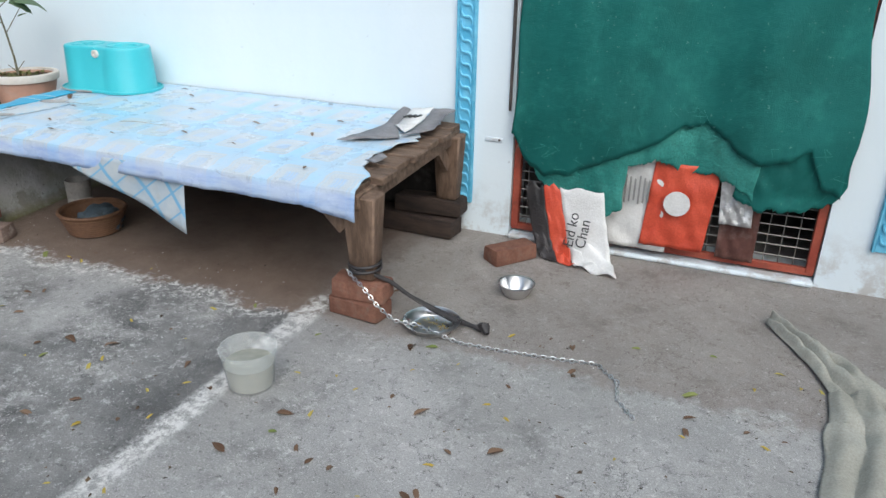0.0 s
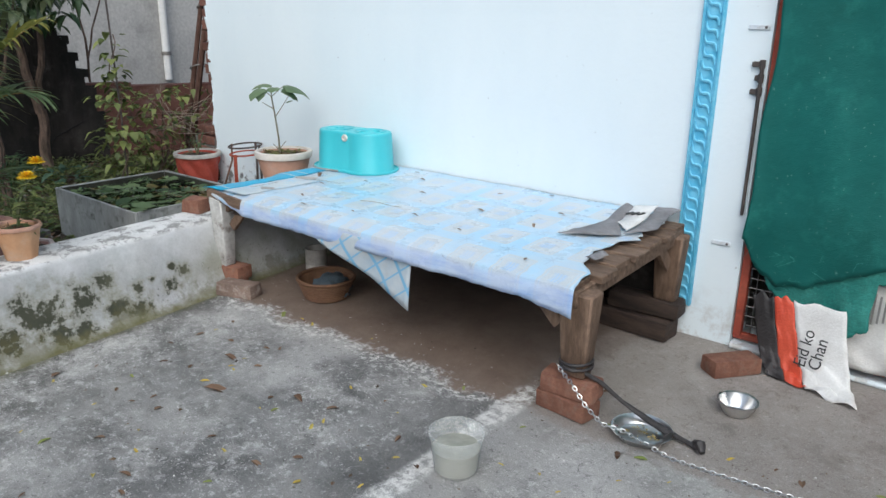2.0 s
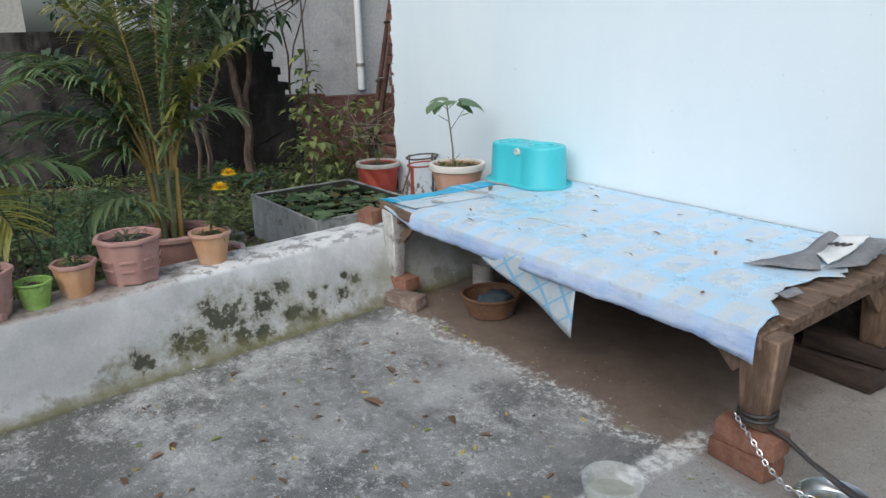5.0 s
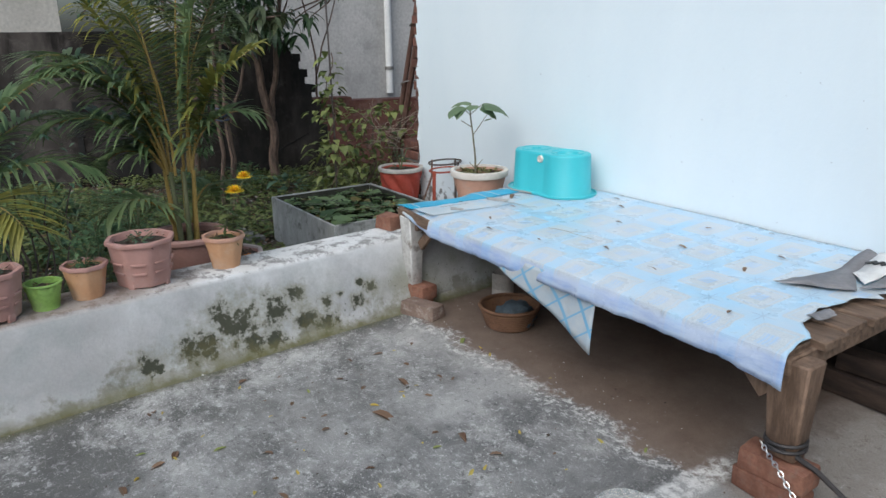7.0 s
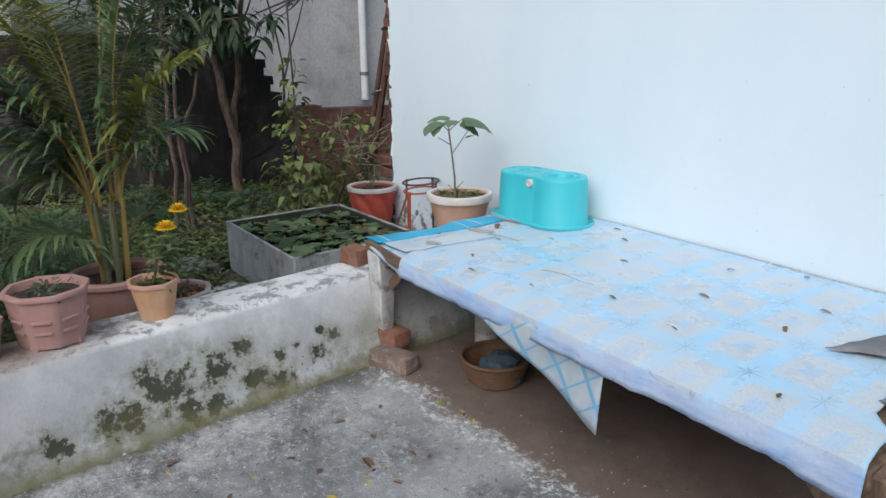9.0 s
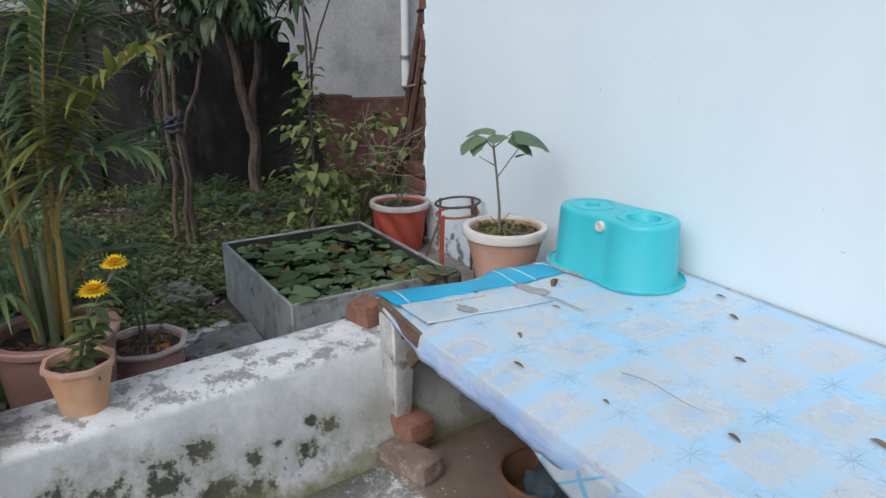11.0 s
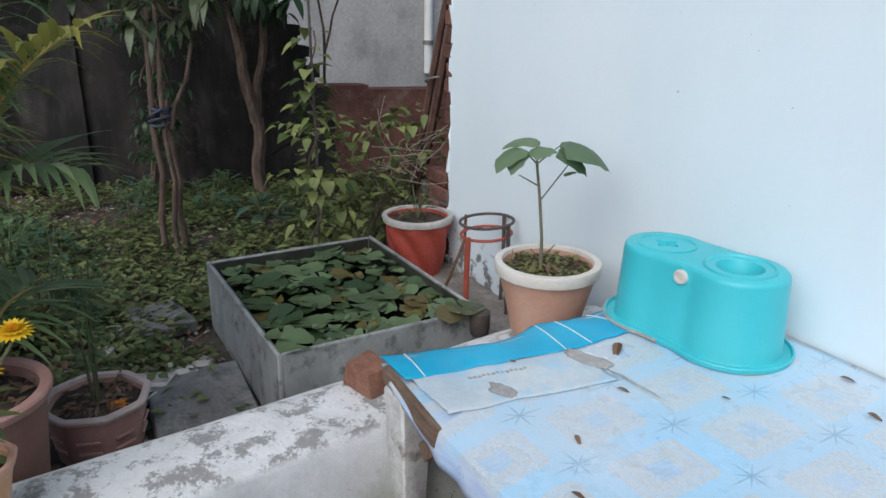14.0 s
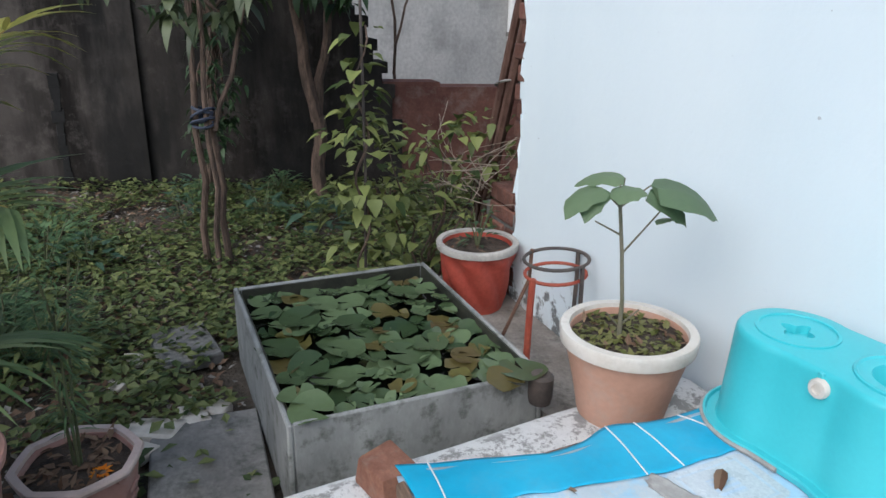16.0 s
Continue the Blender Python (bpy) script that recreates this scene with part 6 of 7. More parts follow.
INKBLACK = plain("black_print", (0.03, 0.03, 0.03), (0.06, 0.06, 0.06), 9.0, 90.0, 0.6, 0.1, 0.001)
SILVER = plain("silver_film", (0.5, 0.5, 0.5), (0.62, 0.62, 0.62), 9.0, 60.0, 0.3, 0.8, 0.01, metal=0.6)


def net_y(x, z):
    """Soft vertical folds with a belly towards the hem."""
    f = 0.022 * math.sin(x * 9.5 + 1.5 * noise.noise(Vector((x * 2, z * 1.2, 0)))) + 0.014 * noise.noise(Vector((x * 7, z * 2.0, 4)))
    return -0.075 + f * (1.35 - 0.35 * z) - 0.02 * math.exp(-((z - 0.6) / 0.18) ** 2)


def hem(x, pts):
    for (a, za), (b, zb) in zip(pts, pts[1:]):
        if a <= x <= b:
            k = (x - a) / (b - a)
            return za + (zb - za) * k
    return pts[-1][1]


def build_net():
    t = thing("shade_net_curtain", "torn dark-green shade net hung over the door", "curtain", (0, 0, 0))
    main = ((0.0, 0.60), (0.07, 0.52), (0.12, 0.43), (0.23, 0.35), (0.35, 0.38), (0.5, 0.46), (0.65, 0.53), (0.78, 0.63), (0.88, 0.66), (1.0, 0.58), (1.1, 0.52), (1.2, 0.55), (1.28, 0.60), (1.36, 0.44), (1.5, 0.38))

    def edge(z):
        return (0.055 + 0.03 * z + 0.008 * math.sin(z * 11), 1.47 - 0.045 * z + 0.018 * math.sin(z * 9 + 1))

    def at(u, v):
        zb = hem(0.06 + 1.37 * u, main) + 0.02 * noise.noise(Vector((u * 22, 0, 0))) + 0.010 * noise.noise(Vector((u * 70, 3, 0)))
        z = 2.14 + (zb - 2.14) * v
        l, r = edge(z)
        x = l + (r - l) * u
        return (x, net_y(x, z), z)

    bm = fresh()
    surface(bm, at, 110, 60)
    thick(part("net", bm, NET, t))
    for x0, x1, zt, low, dy, mat in ((0.18, 0.60, 0.58, ((0, 0.36), (0.25, 0.27), (0.45, 0.20), (0.85, 0.22), (1, 0.27)), 0.014, NETPALE), (0.54, 0.80, 0.66, ((0, 0.41), (0.4, 0.455), (1, 0.51)), 0.018, NETPALE), (0.72, 1.12, 0.72, ((0, 0.50), (0.3, 0.44), (0.6, 0.445), (0.85, 0.42), (1, 0.37)), 0.02, NETPALE), (1.04, 1.45, 0.74, ((0, 0.37), (0.3, 0.33), (0.6, 0.33), (0.85, 0.36), (1, 0.45)), 0.022, NET)):
        def lower(u, v, x0=x0, x1=x1, zt=zt, low=low, dy=dy):
            zb = hem(u, low) + 0.018 * noise.noise(Vector((u * 14, x0 * 9, 0))) + 0.012 * noise.noise(Vector((u * 45, x0 * 5, 0)))
            z = zt + (zb - zt) * v
            x = x0 + (x1 - x0) * u + 0.012 * math.sin(z * 30 + x0 * 7) * min(1, 4 * min(u, 1 - u) + 0.4)
            return (x, net_y(x, z) + dy + 0.012 * noise.noise(Vector((x * 18, z * 14, x0))), z)
        bm = fresh()
        surface(bm, lower, 56, 24)
        thick(part("torn_layer", bm, mat, t))
    bm = fresh()
    for i in range(26):
        x = rnd(0.12, 1.42)
        z = hem(x, main) + rnd(-0.02, 0.16)
        y = net_y(x, z) - rnd(0.004, 0.02)
        tube(bm, [(x, y, z), (x + rnd(-0.03, 0.03), y - 0.006, z - rnd(0.0, 0.03)), (x + rnd(-0.05, 0.05), y, z - rnd(0.01, 0.06))], 0.0008, 4)
    part("fringe", bm, NETPALE, t, "frayed pale-green threads")
    bm = fresh()
    tube(bm, [(0.0, -0.075, 2.15), (1.5, -0.075, 2.15)], 0.012, 10)
    part("rail", bm, DARKMETAL, t)


def build_sacks():
    t = thing("printed_sack", "white and red printed feed sack behind the netting", "sack", (0, 0, 0))

    def face(x0, x1, z0, z1, y, seed, mat, name, skew=0.0, n=(26, 20)):
        def at(u, v):
            z = z1 + (z0 - z1) * v
            return (x0 + (x1 - x0) * u + skew * v, y + 0.014 * noise.noise(Vector((u * 5 + seed, v * 5, 0))) + 0.006 * noise.noise(Vector((u * 14, v * 14 + seed, 0))), z)
        bm = fresh()
        surface(bm, at, *n)
        return thick(part(name, bm, mat, t))

    face(0.40, 0.80, 0.06, 0.50, -0.035, 1, SACKWHITE, "white_panel")
    face(0.715, 0.985, 0.09, 0.475, -0.046, 2, SACKRED, "red_panel", -0.03)
    face(0.985, 1.115, 0.24, 0.48, -0.055, 3, SILVER, "silver_bag", 0.02)
    face(1.01, 1.165, 0.07, 0.38, -0.02, 4, REDPLASTER, "dark_panel")
    bm = fresh()
    lathe(bm, [(0.0, 0), (0.055, 0), (0.055, 0.004), (0.0, 0.004)], 30)
    bmesh.ops.rotate(bm, verts=bm.verts[:], cent=(0, 0, 0), matrix=Matrix.Rotation(radians(90), 3, "X"))
    bmesh.ops.translate(bm, verts=bm.verts[:], vec=(0.825, -0.068, 0.305))
    part("round_print", bm, SACKWHITE, t)
    for i in range(6):
        bm = fresh()
        box(bm, (0.600 + 0.020 * i, -0.054, 0.34), (0.008, 0.002, 0.13 - 0.015 * (i % 3)))
        part("print_bar", bm, INK, t)
    # the strip that slides out over the floor
    s = thing("sack_strip", "black, red and white sack strip trailing onto concrete", "sack", (0, 0, 0))
    path = ((0.185, -0.10, 0.32), (0.215, -0.115, 0.20), (0.245, -0.13, 0.09), (0.28, -0.165, 0.03), (0.31, -0.215, 0.012))

    def strip(off0, off1, mat, name):
        def at(u, v):
            k = v * (len(path) - 1)
            i = min(int(k), len(path) - 2)
            p = Vector(path[i]).lerp(Vector(path[i + 1]), k - i)
            w = off0 + (off1 - off0) * u
            p += Vector((w, -w * 0.25 * v, 0.03 * noise.noise(Vector((u * 3 + off0 * 30, v * 7, 0)))))
            return p
        bm = fresh()
        surface(bm, at, 10, 26)
        return thick(part(name, bm, mat, s))

    strip(-0.03, 0.055, SACKBLACK, "black_band")
    strip(0.055, 0.135, SACKRED, "red_band")
    strip(0.135, 0.33, SACKWHITE, "white_band")
    for word, x, z in (("Eid ko", 0.415, 0.07), ("Chan", 0.470, 0.07)):
        cu = bpy.data.curves.new("lettering", "FONT")
        cu.body, cu.size, cu.extrude = word, 0.066, 0.001
        cu.materials.append(INKBLACK)
        o = new("lettering", cu)
        o.parent = s
        o.matrix_basis = pose(x, -0.178, z, 90, -84, 0)


build_door()
build_net()
build_sacks()


# ---- small things on the yard floor and under the bed ----
def build_dishes():
    t = thing("steel_bowl", "small shiny stainless steel bowl on the concrete", "bowl", (0.285, -0.60, 0.0))
    bm = fresh()
    lathe(bm, [(0.042, 0.0), (0.046, 0.003), (0.062, 0.03), (0.070, 0.052), (0.076, 0.054), (0.076, 0.056), (0.068, 0.055), (0.060, 0.032), (0.042, 0.005), (0.0, 0.004)], 48)
    part("bowl", bm, STEEL, t)
    t = thing("steel_plate", "dented stainless steel plate with food scraps", "plate", (0.075, -0.985, 0.0), 0)
    bm = fresh()
    lathe(bm, [(0.075, 0.0), (0.082, 0.003), (0.098, 0.026), (0.108, 0.031), (0.108, 0.033), (0.096, 0.030), (0.078, 0.006), (0.0, 0.005)], 48, wobble=0.02)
    part("plate", bm, STEEL, t)
    bm = fresh()
    for i in range(30):
        a, r = rnd(0, 6.28), 0.065 * math.sqrt(random.random())
        leaf(bm, (r * math.cos(a), r * math.sin(a), 0.008), (rnd(-1, 1), rnd(-1, 1), 0.1), rnd(0.008, 0.02), 0.008, 0.3, segs=2)
    tagged(part("food_scrap", bm, STRAW, t), "dry yellow food scraps in the plate", "", "", "stuff")
    t = thing("plastic_container", "clear plastic container half full of water on concrete", "container", (-0.312, -1.565, 0.0))
    bm = fresh()
    lathe(bm, [(0.070, 0.0), (0.074, 0.004), (0.086, 0.128), (0.092, 0.130), (0.092, 0.142), (0.089, 0.142), (0.087, 0.134), (0.083, 0.126), (0.071, 0.006), (0.0, 0.005)], 48)
    ob = part("tub", bm, CLEAR, t)
    ob.visible_shadow = False
    bm = fresh()
    lathe(bm, [(0.069, 0.008), (0.079, 0.085), (0.0, 0.085)], 40)
    part("water", bm, MURKY, t, "cloudy water")


def clear_plastic():
    k = Nodes("clear_plastic")
    k.b.inputs["Base Color"].default_value = (0.75, 0.77, 0.74, 1)
    k.b.inputs["Roughness"].default_value = 0.25
    tr = k.n("ShaderNodeBsdfTransparent")
    ms = k.n("ShaderNodeMixShader", Fac=0.2)
    k.link(tr.outputs[0], ms.inputs[1])
    k.link(k.b.outputs[0], ms.inputs[2])
    k.link(ms.outputs[0], k.t.nodes["Material Output"].inputs[0])
    return k.m


CLEAR = clear_plastic()
MURKY = plain("cloudy_water", (0.24, 0.24, 0.20), (0.30, 0.30, 0.255), 9.0, 30.0, 0.08, 0.02, 0.001)
STRAW = leafy("straw_scraps", (0.42, 0.32, 0.10), (0.48, 0.40, 0.20), 0.8, 0.05)
build_dishes()


def build_chain():
    t = thing("dog_chain", "steel link chain from the bed leg across concrete", "chain", (0, 0, 0))
    path = [Vector(p) for p in ((-0.25, -1.03, 0.19), (-0.22, -1.045, 0.175), (-0.17, -1.07, 0.16), (-0.10, -1.085, 0.10), (-0.04, -1.07, 0.045), (0.04, -1.04, 0.03), (0.12, -1.06, 0.025), (0.22, -1.06, 0.006), (0.36, -1.05, 0.006), (0.52, -1.03, 0.006), (0.70, -1.0, 0.006), (0.78, -1.08, 0.006), (0.80, -1.18, 0.006), (0.86, -1.26, 0.006))]
    bm = fresh()
    tube(bm, [(0.011 * math.cos(a) * 1.0, 0.0065 * math.sin(a), 0) for a in [2 * math.pi * i / 10 for i in range(11)]], 0.0019, 5)
    me = finish(bm, "link", True)
    me.materials.append(STEEL)
    k, step, carry = 0, 0.0165, 0.0
    for a, b in zip(path, path[1:]):
        d, ln = (b - a).normalized(), (b - a).length
        s = carry
        while s < ln:
            o = new("link", me)
            o.parent = t
            q = d.to_track_quat("X", "Z").to_matrix().to_4x4()
            o.matrix_basis = Matrix.Translation(a + d * s) @ q @ pose(0, 0, 0, 45 if k % 2 else -45, 0, 0)
            k += 1
            s += step
        carry = s - ln
    t = thing("cloth_strap", "dark twisted cloth strap tied round the bed leg", "strap", (0, 0, 0))
    bm = fresh()
    tube(bm, [(-0.24, -1.02, 0.20), (-0.18, -1.0, 0.185), (-0.10, -0.975, 0.15), (-0.03, -0.94, 0.085), (0.05, -0.925, 0.045), (0.14, -0.935, 0.025), (0.22, -0.94, 0.016), (0.26, -0.95, 0.014)], [0.007, 0.009, 0.009, 0.008, 0.012, 0.014, 0.008, 0.011], 8)
    part("strap", bm, SACKBLACK, t)
    bm = fresh()
    for z in (0.185, 0.20, 0.212):
        ring(bm, (-0.205, -0.975, z), 0.060, 0.006, 18, (rnd(-8, 8), rnd(-8, 8)))
    part("knot", bm, SACKBLACK, t)
    bm = fresh()
    tube(bm, [(0.25, -0.93, 0.014), (0.275, -0.955, 0.03), (0.29, -0.975, 0.016)], [0.016, 0.02, 0.01], 8)
    part("tail", bm, SACKBLACK, t)


build_chain()


def build_rag():
    t = thing("grey_rag", "long crumpled grey-beige cloth lying on the concrete", "cloth", (0, 0, 0))
    path = [Vector(p) for p in ((1.25, -0.44, 0), (1.36, -0.58, 0), (1.45, -0.71, 0), (1.53, -0.86, 0), (1.55, -1.05, 0), (1.53, -1.3, 0), (1.5, -1.6, 0), (1.48, -1.9, 0))]
    width = (0.02, 0.05, 0.075, 0.11, 0.14, 0.15, 0.16, 0.17)

    def at(u, v):
        k = v * (len(path) - 1)
        i = min(int(k), len(path) - 2)
        p = path[i].lerp(path[i + 1], k - i)
        w = width[i] + (width[i + 1] - width[i]) * (k - i)
        d = (path[i + 1] - path[i]).normalized()
        side = Vector((d.y, -d.x, 0))
        s = (u - 0.5) * 2
        fold = abs(math.sin(u * 9 + 1.4 * noise.noise(Vector((v * 4, u, 0)))))
        z = 0.006 + (0.035 * fold * (1 - 0.4 * v) + 0.022 * noise.noise(Vector((u * 6, v * 16, 2))) + 0.015) * (1 - s * s * 0.85)
        return p + side * s * w * (1 + 0.12 * noise.noise(Vector((v * 9, s, 5)))) + Vector((0, 0, max(0.004, z)))

    bm = fresh()
    surface(bm, at, 40, 90)
    thick(part("cloth", bm, RAG, t), 0.003)


RAG = plain("grey_beige_cloth", (0.30, 0.29, 0.245), (0.38, 0.37, 0.32), 6.0, 140.0, 0.9, 0.5, 0.003)
build_rag()


def build_basket():
    t = thing("woven_basket", "brown woven basket holding dark cloth under bed", "basket", (-1.80, -0.78, 0))
    bm = fresh()
    lathe(bm, [(0.09, 0.0), (0.115, 0.012), (0.148, 0.10), (0.142, 0.10), (0.108, 0.018), (0.0, 0.014)], 40)
    part("shell", bm, CANE, t)
    for i in range(9):
        bm = fresh()
        ring(bm, (0, 0, 0.012 + 0.0115 * i), 0.114 + 0.0042 * i, 0.0055, 36)
        part("weave", bm, CANE, t)
    bm = fresh()
    ring(bm, (0, 0, 0.112), 0.150, 0.009, 36)
    part("rim", bm, CANE, t)
    c = thing("folded_cloth", "dark blue-grey bundle of cloth in the basket", "cloth", (-1.78, -0.76, 0.05))
    bm = fresh()
    bmesh.ops.create_icosphere(bm, subdivisions=4, radius=0.1)
    for v in bm.verts:
        n = v.co.normalized()
        v.co = Vector((v.co.x, v.co.y, v.co.z * 0.72)) * (1 + 0.28 * noise.noise(n * 2.5) + 0.12 * noise.noise(n * 7))
    part("wad", bm, BLUECLOTH, c)
    t = thing("tin_can", "grimy whitish tin can standing under the bed", "can", (-2.13, -0.56, 0))
    bm = fresh()
    lathe(bm, [(0.058, 0.0), (0.061, 0.004), (0.061, 0.06), (0.0585, 0.063), (0.061, 0.066), (0.061, 0.15), (0.063, 0.154), (0.058, 0.154), (0.057, 0.02), (0.0, 0.02)], 32)
    part("can", bm, GREYRIM, t)
    for c, s, rz in (((-0.525, -0.10, 0.05), (0.72, 0.13, 0.10), -3), ((-0.315, -0.085, 0.143), (0.34, 0.12, 0.082), 4)):
        bm = fresh()
        box(bm, (0, 0, 0), s, bevel=0.012, jitter=0.006, segments=2)
        b = part("timber_block", bm, DARKWOOD)
        b.matrix_basis = pose(*c, 0, 0, rz)
        tagged(b, "dark worn timber block propping the bed leg", "timber", "timber blocks")


CANE = plain("brown_cane", (0.10, 0.05, 0.028), (0.17, 0.09, 0.05), 12.0, 80.0, 0.75, 0.5, 0.003)
BLUECLOTH = plain("blue_grey_cloth", (0.035, 0.05, 0.065), (0.075, 0.10, 0.12), 8.0, 100.0, 0.9, 0.4, 0.004)
build_basket()


# ---- torn grey film, blue border and litter on the bed ----
def build_bed_litter():
    def scrap(bm, cx, cy, rx, ry, rot, lift, curl, seed):
        """A torn patch with a ragged outline that lies on the bed and curls."""
        rings = []
        n = 44
        ca, sa = math.cos(radians(rot)), math.sin(radians(rot))
        for k in range(7):
            row = []
            for i in range(n):
                a = 2 * math.pi * i / n
                e = 1 + 0.35 * noise.noise(Vector((math.cos(a) * 1.6, math.sin(a) * 1.6, seed))) + 0.16 * noise.noise(Vector((math.cos(a) * 6, math.sin(a) * 6, seed)))
                u, v = math.cos(a) * e * k / 6, math.sin(a) * e * k / 6
                x, y = cx + ca * u * rx - sa * v * ry, cy + sa * u * rx + ca * v * ry
                z = bed_z(x, min(y, -0.02)) + lift + curl * max(0.0, v) ** 2 + 0.006 * noise.noise(Vector((x * 16, y * 16, seed)))
                row.append(bm.verts.new((x, min(y, -0.012), z)))
            rings.append(row)
        for p, q in zip(rings[1:], rings[2:]):
            for i in range(n):
                bm.faces.new((p[i], p[(i + 1) % n], q[(i + 1) % n], q[i]))
        bm.faces.new(rings[1])
        return bm

    def shard(outline, lift, curl):
        """A torn piece with straight ragged edges, curling up at one side."""
        bm = fresh()
        ring_pts = []
        for (xa, ya), (xb, yb) in zip(outline, outline[1:] + outline[:1]):
            for i in range(6):
                q = i / 6
                w = 0.008 if i else 0.0
                x = xa + (xb - xa) * q + w * noise.noise(Vector((xa * 30 + q * 9, ya * 30, 1)))
                y = min(-0.012, ya + (yb - ya) * q + w * noise.noise(Vector((xa * 30, ya * 30 + q * 9, 5))))
                ring_pts.append((x, y))
        vs = [bm.verts.new((x, y, 0)) for x, y in ring_pts]
        bmesh.ops.triangulate(bm, faces=[bm.faces.new(vs)])
        bmesh.ops.subdivide_edges(bm, edges=bm.edges[:], cuts=1)
        for v in bm.verts:
            v.co.z = bed_z(v.co.x, v.co.y) + lift + curl * max(0.0, (v.co.y + 0.45) / 0.45) ** 2 + 0.008 * noise.noise(v.co * 12)
        return bm

    for outline, lift, curl in (([(-0.53, -0.60), (-0.45, -0.34), (-0.475, -0.06), (-0.41, -0.10), (-0.385, -0.33), (-0.30, -0.47), (-0.37, -0.53)], 0.012, 0.030), ([(-0.30, -0.46), (-0.285, -0.28), (-0.33, -0.05), (-0.22, -0.02), (-0.235, -0.12), (-0.205, -0.33)], 0.018, 0.022), ([(-0.30, -0.78), (-0.27, -0.69), (-0.23, -0.73), (-0.25, -0.80)], 0.008, 0.0)):
        t = thing("grey_film", "torn grey plastic film scrap curled on bed corner", "plastic film", (0, 0, 0), group="torn film scraps")
        thick(part("film", shard(outline, lift, curl), GREYFILM, t))
    p = thing("white_wrapper", "white printed wrapper scrap on the bed corner", "wrapper", (0, 0, 0))
    thick(part("wrapper", shard([(-0.385, -0.34), (-0.42, -0.08), (-0.33, -0.03), (-0.30, -0.26), (-0.31, -0.40)], 0.015, 0.026), SACKWHITE, p))
    for i in range(3):
        bm = fresh()
        box(bm, (-0.39 + 0.022 * i, -0.20 + 0.01 * i, bed_z(-0.38, -0.20) + 0.030), (0.010, 0.05, 0.006), rz=-15)
        part("print_bar", bm, INKBLACK, p)
    b = thing("blue_border", "bright blue plastic border strip on the bed's end", "plastic strip", (0, 0, 0))

    def edge_x(y):
        return -2.475 + 0.09 * min(1.0, max(0.0, (y + 1.03) / 0.3)) - 0.03 * math.exp(-((y + 0.56) / 0.06) ** 2) + 0.006 * noise.noise(Vector((y * 9, 0, 0)))

    def at3(u, v):
        y = -1.035 + 0.80 * v
        inner = -2.315 + 0.09 * min(1.0, v / 0.6) + 0.010 * noise.noise(Vector((y * 16, 4, 0)))
        x = edge_x(y) + (inner - edge_x(y)) * u
        return (x, y, bed_z(x, y) + 0.005 - 0.010 * (1 - u) ** 3 + 0.0025 * noise.noise(Vector((x * 14, y * 14, 0))))

    bm = fresh()
    surface(bm, at3, 14, 100)
    thick(part("strip", bm, BLUEFILM, b))
    for v0, v1 in ((0.08, 0.06), (0.585, 0.55), (0.665, 0.655), (0.80, 0.86)):
        bm = fresh()
        tube(bm, [Vector(at3(i / 8, v0 + (v1 - v0) * i / 8)) + Vector((0, 0, 0.002)) for i in range(9)], 0.0018, 5)
        part("seam", bm, SACKWHITE, b, "white welded seam")

    c = thing("clear_film", "whitish printed plastic film lying on the sheet", "plastic film", (0, 0, 0), group="torn film scraps")

    def at5(u, v):
        y = -1.02 + 0.44 * v + 0.012 * noise.noise(Vector((u * 5, 3, 0)))
        x = -2.325 + 0.09 * v + (0.19 + 0.02 * noise.noise(Vector((y * 9, 1, 0)))) * u
        return (x, y, bed_z(x, y) + 0.0032 + 0.001 * noise.noise(Vector((x * 20, y * 20, 0))))

    bm = fresh()
    surface(bm, at5, 12, 40)
    thick(part("film", bm, HAZEFILM, c), 0.001)
    for i in range(13):
        bm = fresh()
        q = at5(0.28 + 0.01 * (i % 3), 0.30 + 0.028 * i)
        box(bm, (q[0], q[1], q[2] + 0.0015), (0.010, rnd(0.004, 0.009), 0.001), rz=8)
        part("print_bar", bm, GREYFILM2, c)
    for cx, cy, rx, ry, rot, mat, seed in ((-2.15, -0.855, 0.045, 0.022, 15, GREYFILM2, 6.0), (-2.165, -0.577, 0.066, 0.026, 18, GREYFILM2, 7.0), (-2.02, -0.562, 0.075, 0.004, 4, GREYFILM2, 9.0)):
        c = thing("film_scrap", "dusty brown-grey film scrap stuck to the sheet", "plastic film", (0, 0, 0), group="torn film scraps")
        thick(part("film", scrap(fresh(), cx, cy, rx, ry, rot, 0.0065, 0.0, seed), mat, c), 0.001)
    meshes = []
    for mat in (DEADLEAF, DEADLEAF, YELLOWLEAF, GREENLEAF, DEADLEAF):
        bm = fresh()
        leaf(bm, (-0.5, 0, 0.05), (1, 0, 0.12), 1.0, rnd(0.2, 0.36), rnd(0.3, 0.9), 0.45, segs=5, shape=0.7)
        me = finish(bm, "fallen_leaf", True)
        me.materials.append(mat)
        meshes.append(me)

    def drop(x, y, z, size, kind, rz, label, group):
        o = new("fallen_leaf", meshes[kind])
        o.matrix_basis = pose(x, y, z, rnd(-12, 12), rnd(-8, 8), rz) @ Matrix.Scale(size, 4)
        tagged(o, label, "leaf", group)

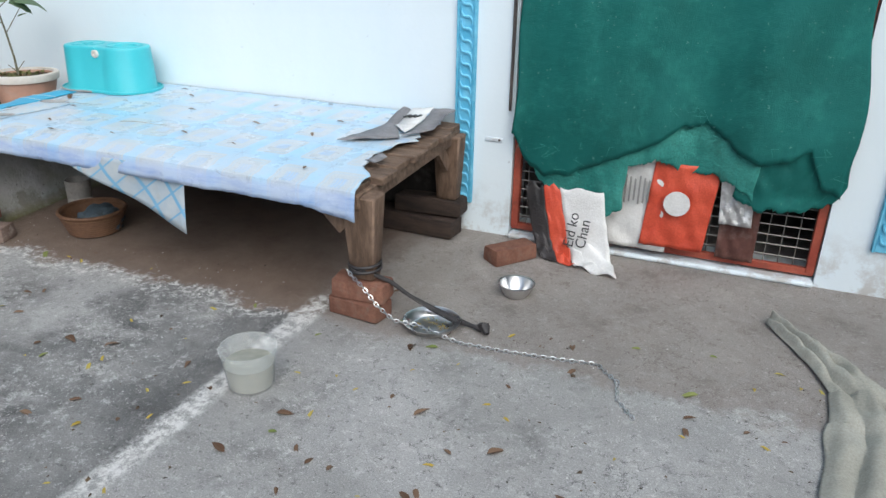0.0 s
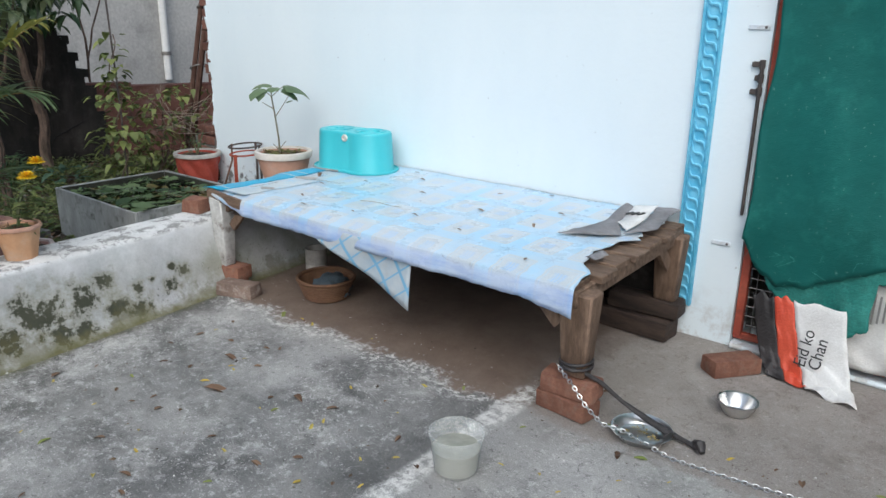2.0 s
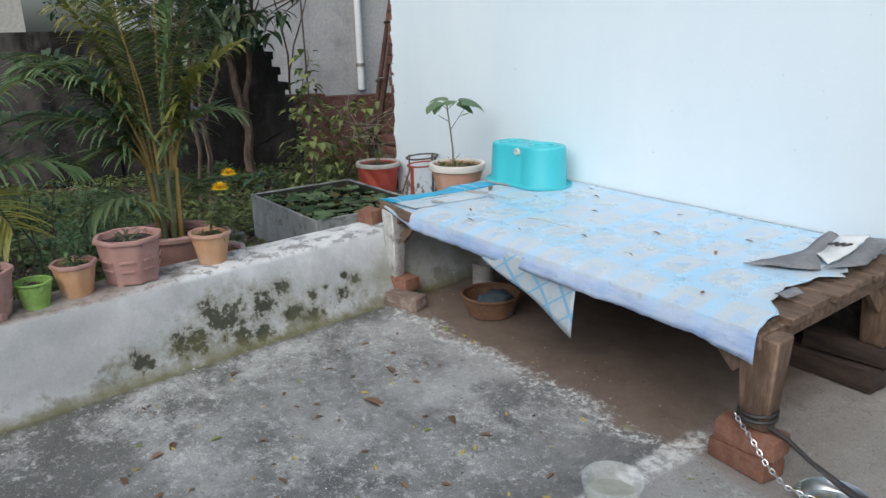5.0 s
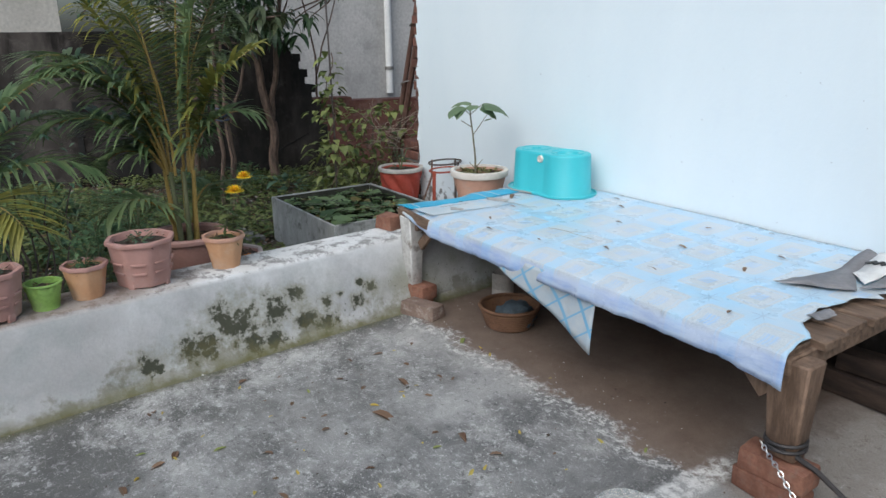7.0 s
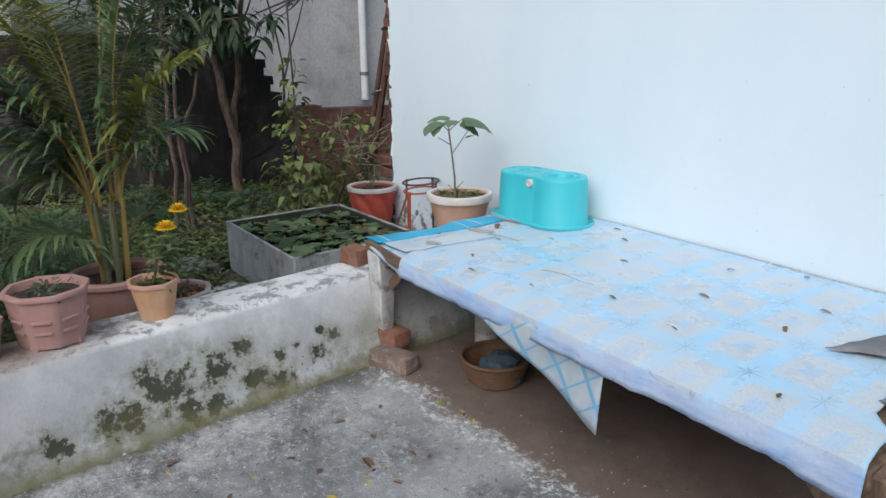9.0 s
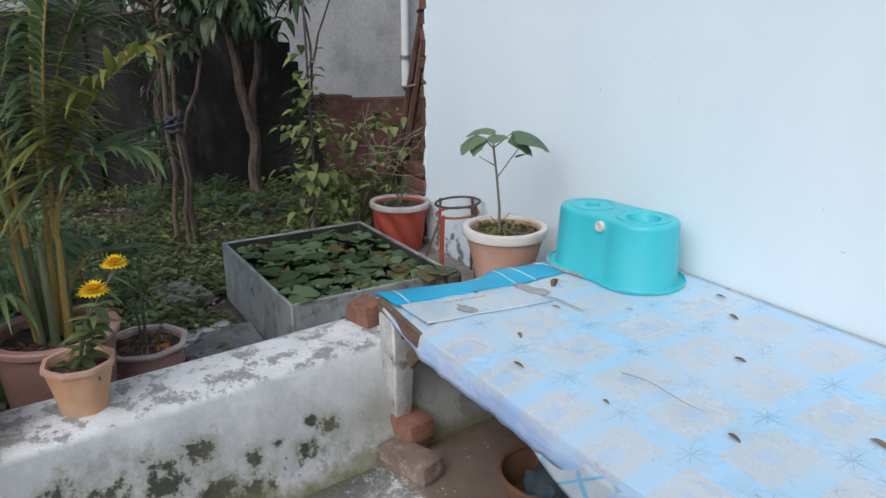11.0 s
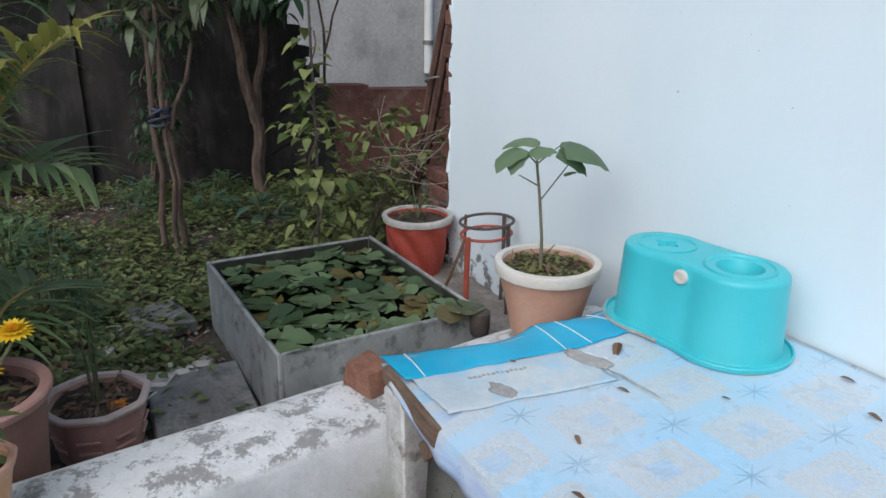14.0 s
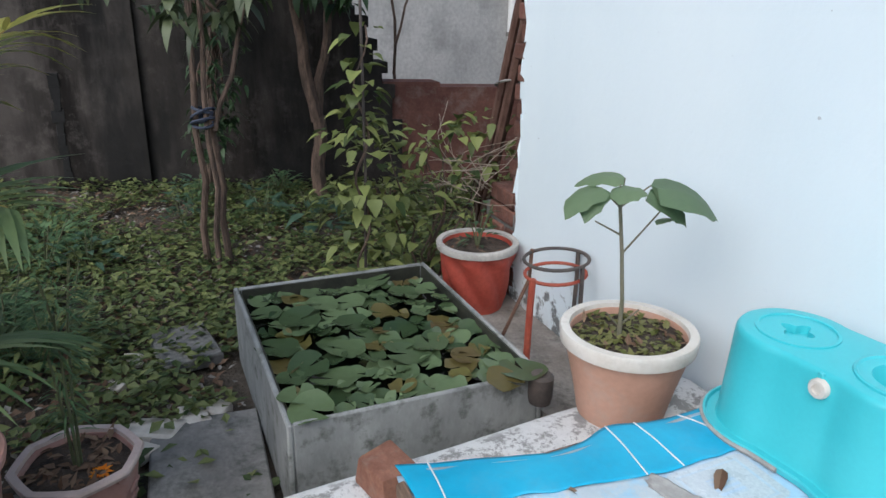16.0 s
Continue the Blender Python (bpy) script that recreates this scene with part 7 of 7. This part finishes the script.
    for x, y, s, rz in ((-1.753, -0.949, 0.05, 20), (-0.877, -0.061, 0.045, 80), (-0.67, -0.32, 0.055, 10), (-1.43, -0.42, 0.05, 40), (-0.68, -0.55, 0.06, -60), (-0.47, -0.94, 0.04, 100), (-1.0, -0.5, 0.07, 5), (-2.16, -0.48, 0.09, -50), (-2.0, -0.6, 0.05, 30), (-1.9, -0.83, 0.045, -20), (-1.2, -0.75, 0.05, 0), (-1.1, -0.2, 0.04, 45), (-1.62, -0.2, 0.05, 15), (-1.85, -0.42, 0.035, 70), (-2.25, -0.75, 0.05, 35), (-0.9, -0.8, 0.035, 10), (-1.48, -0.88, 0.03, 0), (-1.75, -0.10, 0.05, 20)):
        drop(x, y, bed_z(x, y) + 0.004, s * 0.85, random.choice((0, 1, 4)), rz, "small curled brown dead leaf on the sheet", "leaves on the bed")
    bm = fresh()
    limb(bm, (-1.55, -0.76, 0.563), (-1.30, -0.74, 0.567), 0.0015, 0.001, 0.06)
    tagged(part("dry_twig", bm, DRYTWIG), "thin dry curved twig lying on the sheet", "twig")
    for i in range(210):
        x, y = rnd(-2.0, 1.8), rnd(-2.7, -0.75)
        k = random.random()
        kind = 2 if k < 0.42 else 3 if k < 0.58 else random.choice((0, 1, 4))
        word = ("yellow" if kind == 2 else "green" if kind == 3 else "brown")
        if y > -1.06 and -2.4 < x < -0.2 and random.random() < 0.7:
            continue
        drop(x, y, 0.001, rnd(0.03, 0.075), kind, rnd(0, 360), "small %s fallen leaf lying on the concrete" % word, "fallen leaves")
    for x, y, ln, rz in ((-1.35, -1.75, 0.15, 30), (-1.55, -1.55, 0.10, 10), (-0.9, -1.55, 0.09, 75)):
        drop(x, y, 0.002, ln, 1, rz, "long dry brown leaf strip on the concrete", "fallen leaves")


GREYFILM = plain("grey_plastic_film", (0.15, 0.14, 0.145), (0.24, 0.23, 0.235), 8.0, 60.0, 0.5, 0.5, 0.004)
BLUEFILM = plain("bright_blue_film", (0.02, 0.33, 0.54), (0.035, 0.40, 0.62), 6.0, 50.0, 0.4, 0.15, 0.002, dirt=(0.10, 0.36, 0.52), dirt_amount=0.4, grain=0.1)
HAZEFILM = plain("whitish_film", (0.40, 0.47, 0.52), (0.53, 0.57, 0.59), 6.0, 70.0, 0.35, 0.2, 0.002, dirt=(0.28, 0.52, 0.70), dirt_amount=0.8, grain=0.15)
YELLOWLEAF = leafy("yellow_fallen_leaf", (0.42, 0.30, 0.05), (0.46, 0.38, 0.10), 0.7, 0.1)
GREENLEAF = leafy("green_fallen_leaf", (0.16, 0.20, 0.05), (0.26, 0.28, 0.09), 0.7, 0.1)
build_bed_litter()


# ---- grit and bark crumbs strewn over the concrete ----
def build_grit():
    rng = random.Random(11)
    for name, mat, n, size, label in (("pale_grit", GRITPALE, 800, (0.0015, 0.005), "pale mortar crumbs strewn over the concrete"), ("dark_crumbs", GRITDARK, 500, (0.0015, 0.005), "dark bark and soil crumbs strewn over concrete")):
        verts, faces = [], []
        made = 0
        while made < n:
            x, y = rng.uniform(-2.3, 2.2), rng.uniform(-3.6, -0.75)
            if noise.noise(Vector((x * 1.5, y * 1.5, n))) + rng.uniform(-0.4, 0.4) < -0.05 or x < low_front(y, 0) + 0.03:
                continue
            made += 1
            s, a = rng.uniform(*size) * (1 + (rng.random() < 0.05)), rng.uniform(0, 6.28)
            k = len(verts)
            for i in range(4):
                r = s * rng.uniform(0.5, 1.2) * (1.8 if name == "dark_crumbs" and i % 2 else 1.0)
                verts.append((x + r * math.cos(a + i * 1.57), y + r * math.sin(a + i * 1.57), 0.0006))
            verts.append((x, y, s * 0.8))
            faces += [(k + i, k + (i + 1) % 4, k + 4) for i in range(4)]
        me = bpy.data.meshes.new(name)
        me.from_pydata(verts, [], faces)
        me.materials.append(mat)
        tagged(new(name, me), label, "grit", "", "stuff")


GRITPALE = leafy("pale_mortar_crumbs", (0.36, 0.35, 0.33), (0.62, 0.61, 0.58), 0.9, 0.0)
GRITDARK = leafy("dark_bark_crumbs", (0.045, 0.035, 0.028), (0.16, 0.11, 0.07), 0.9, 0.0)
build_grit()
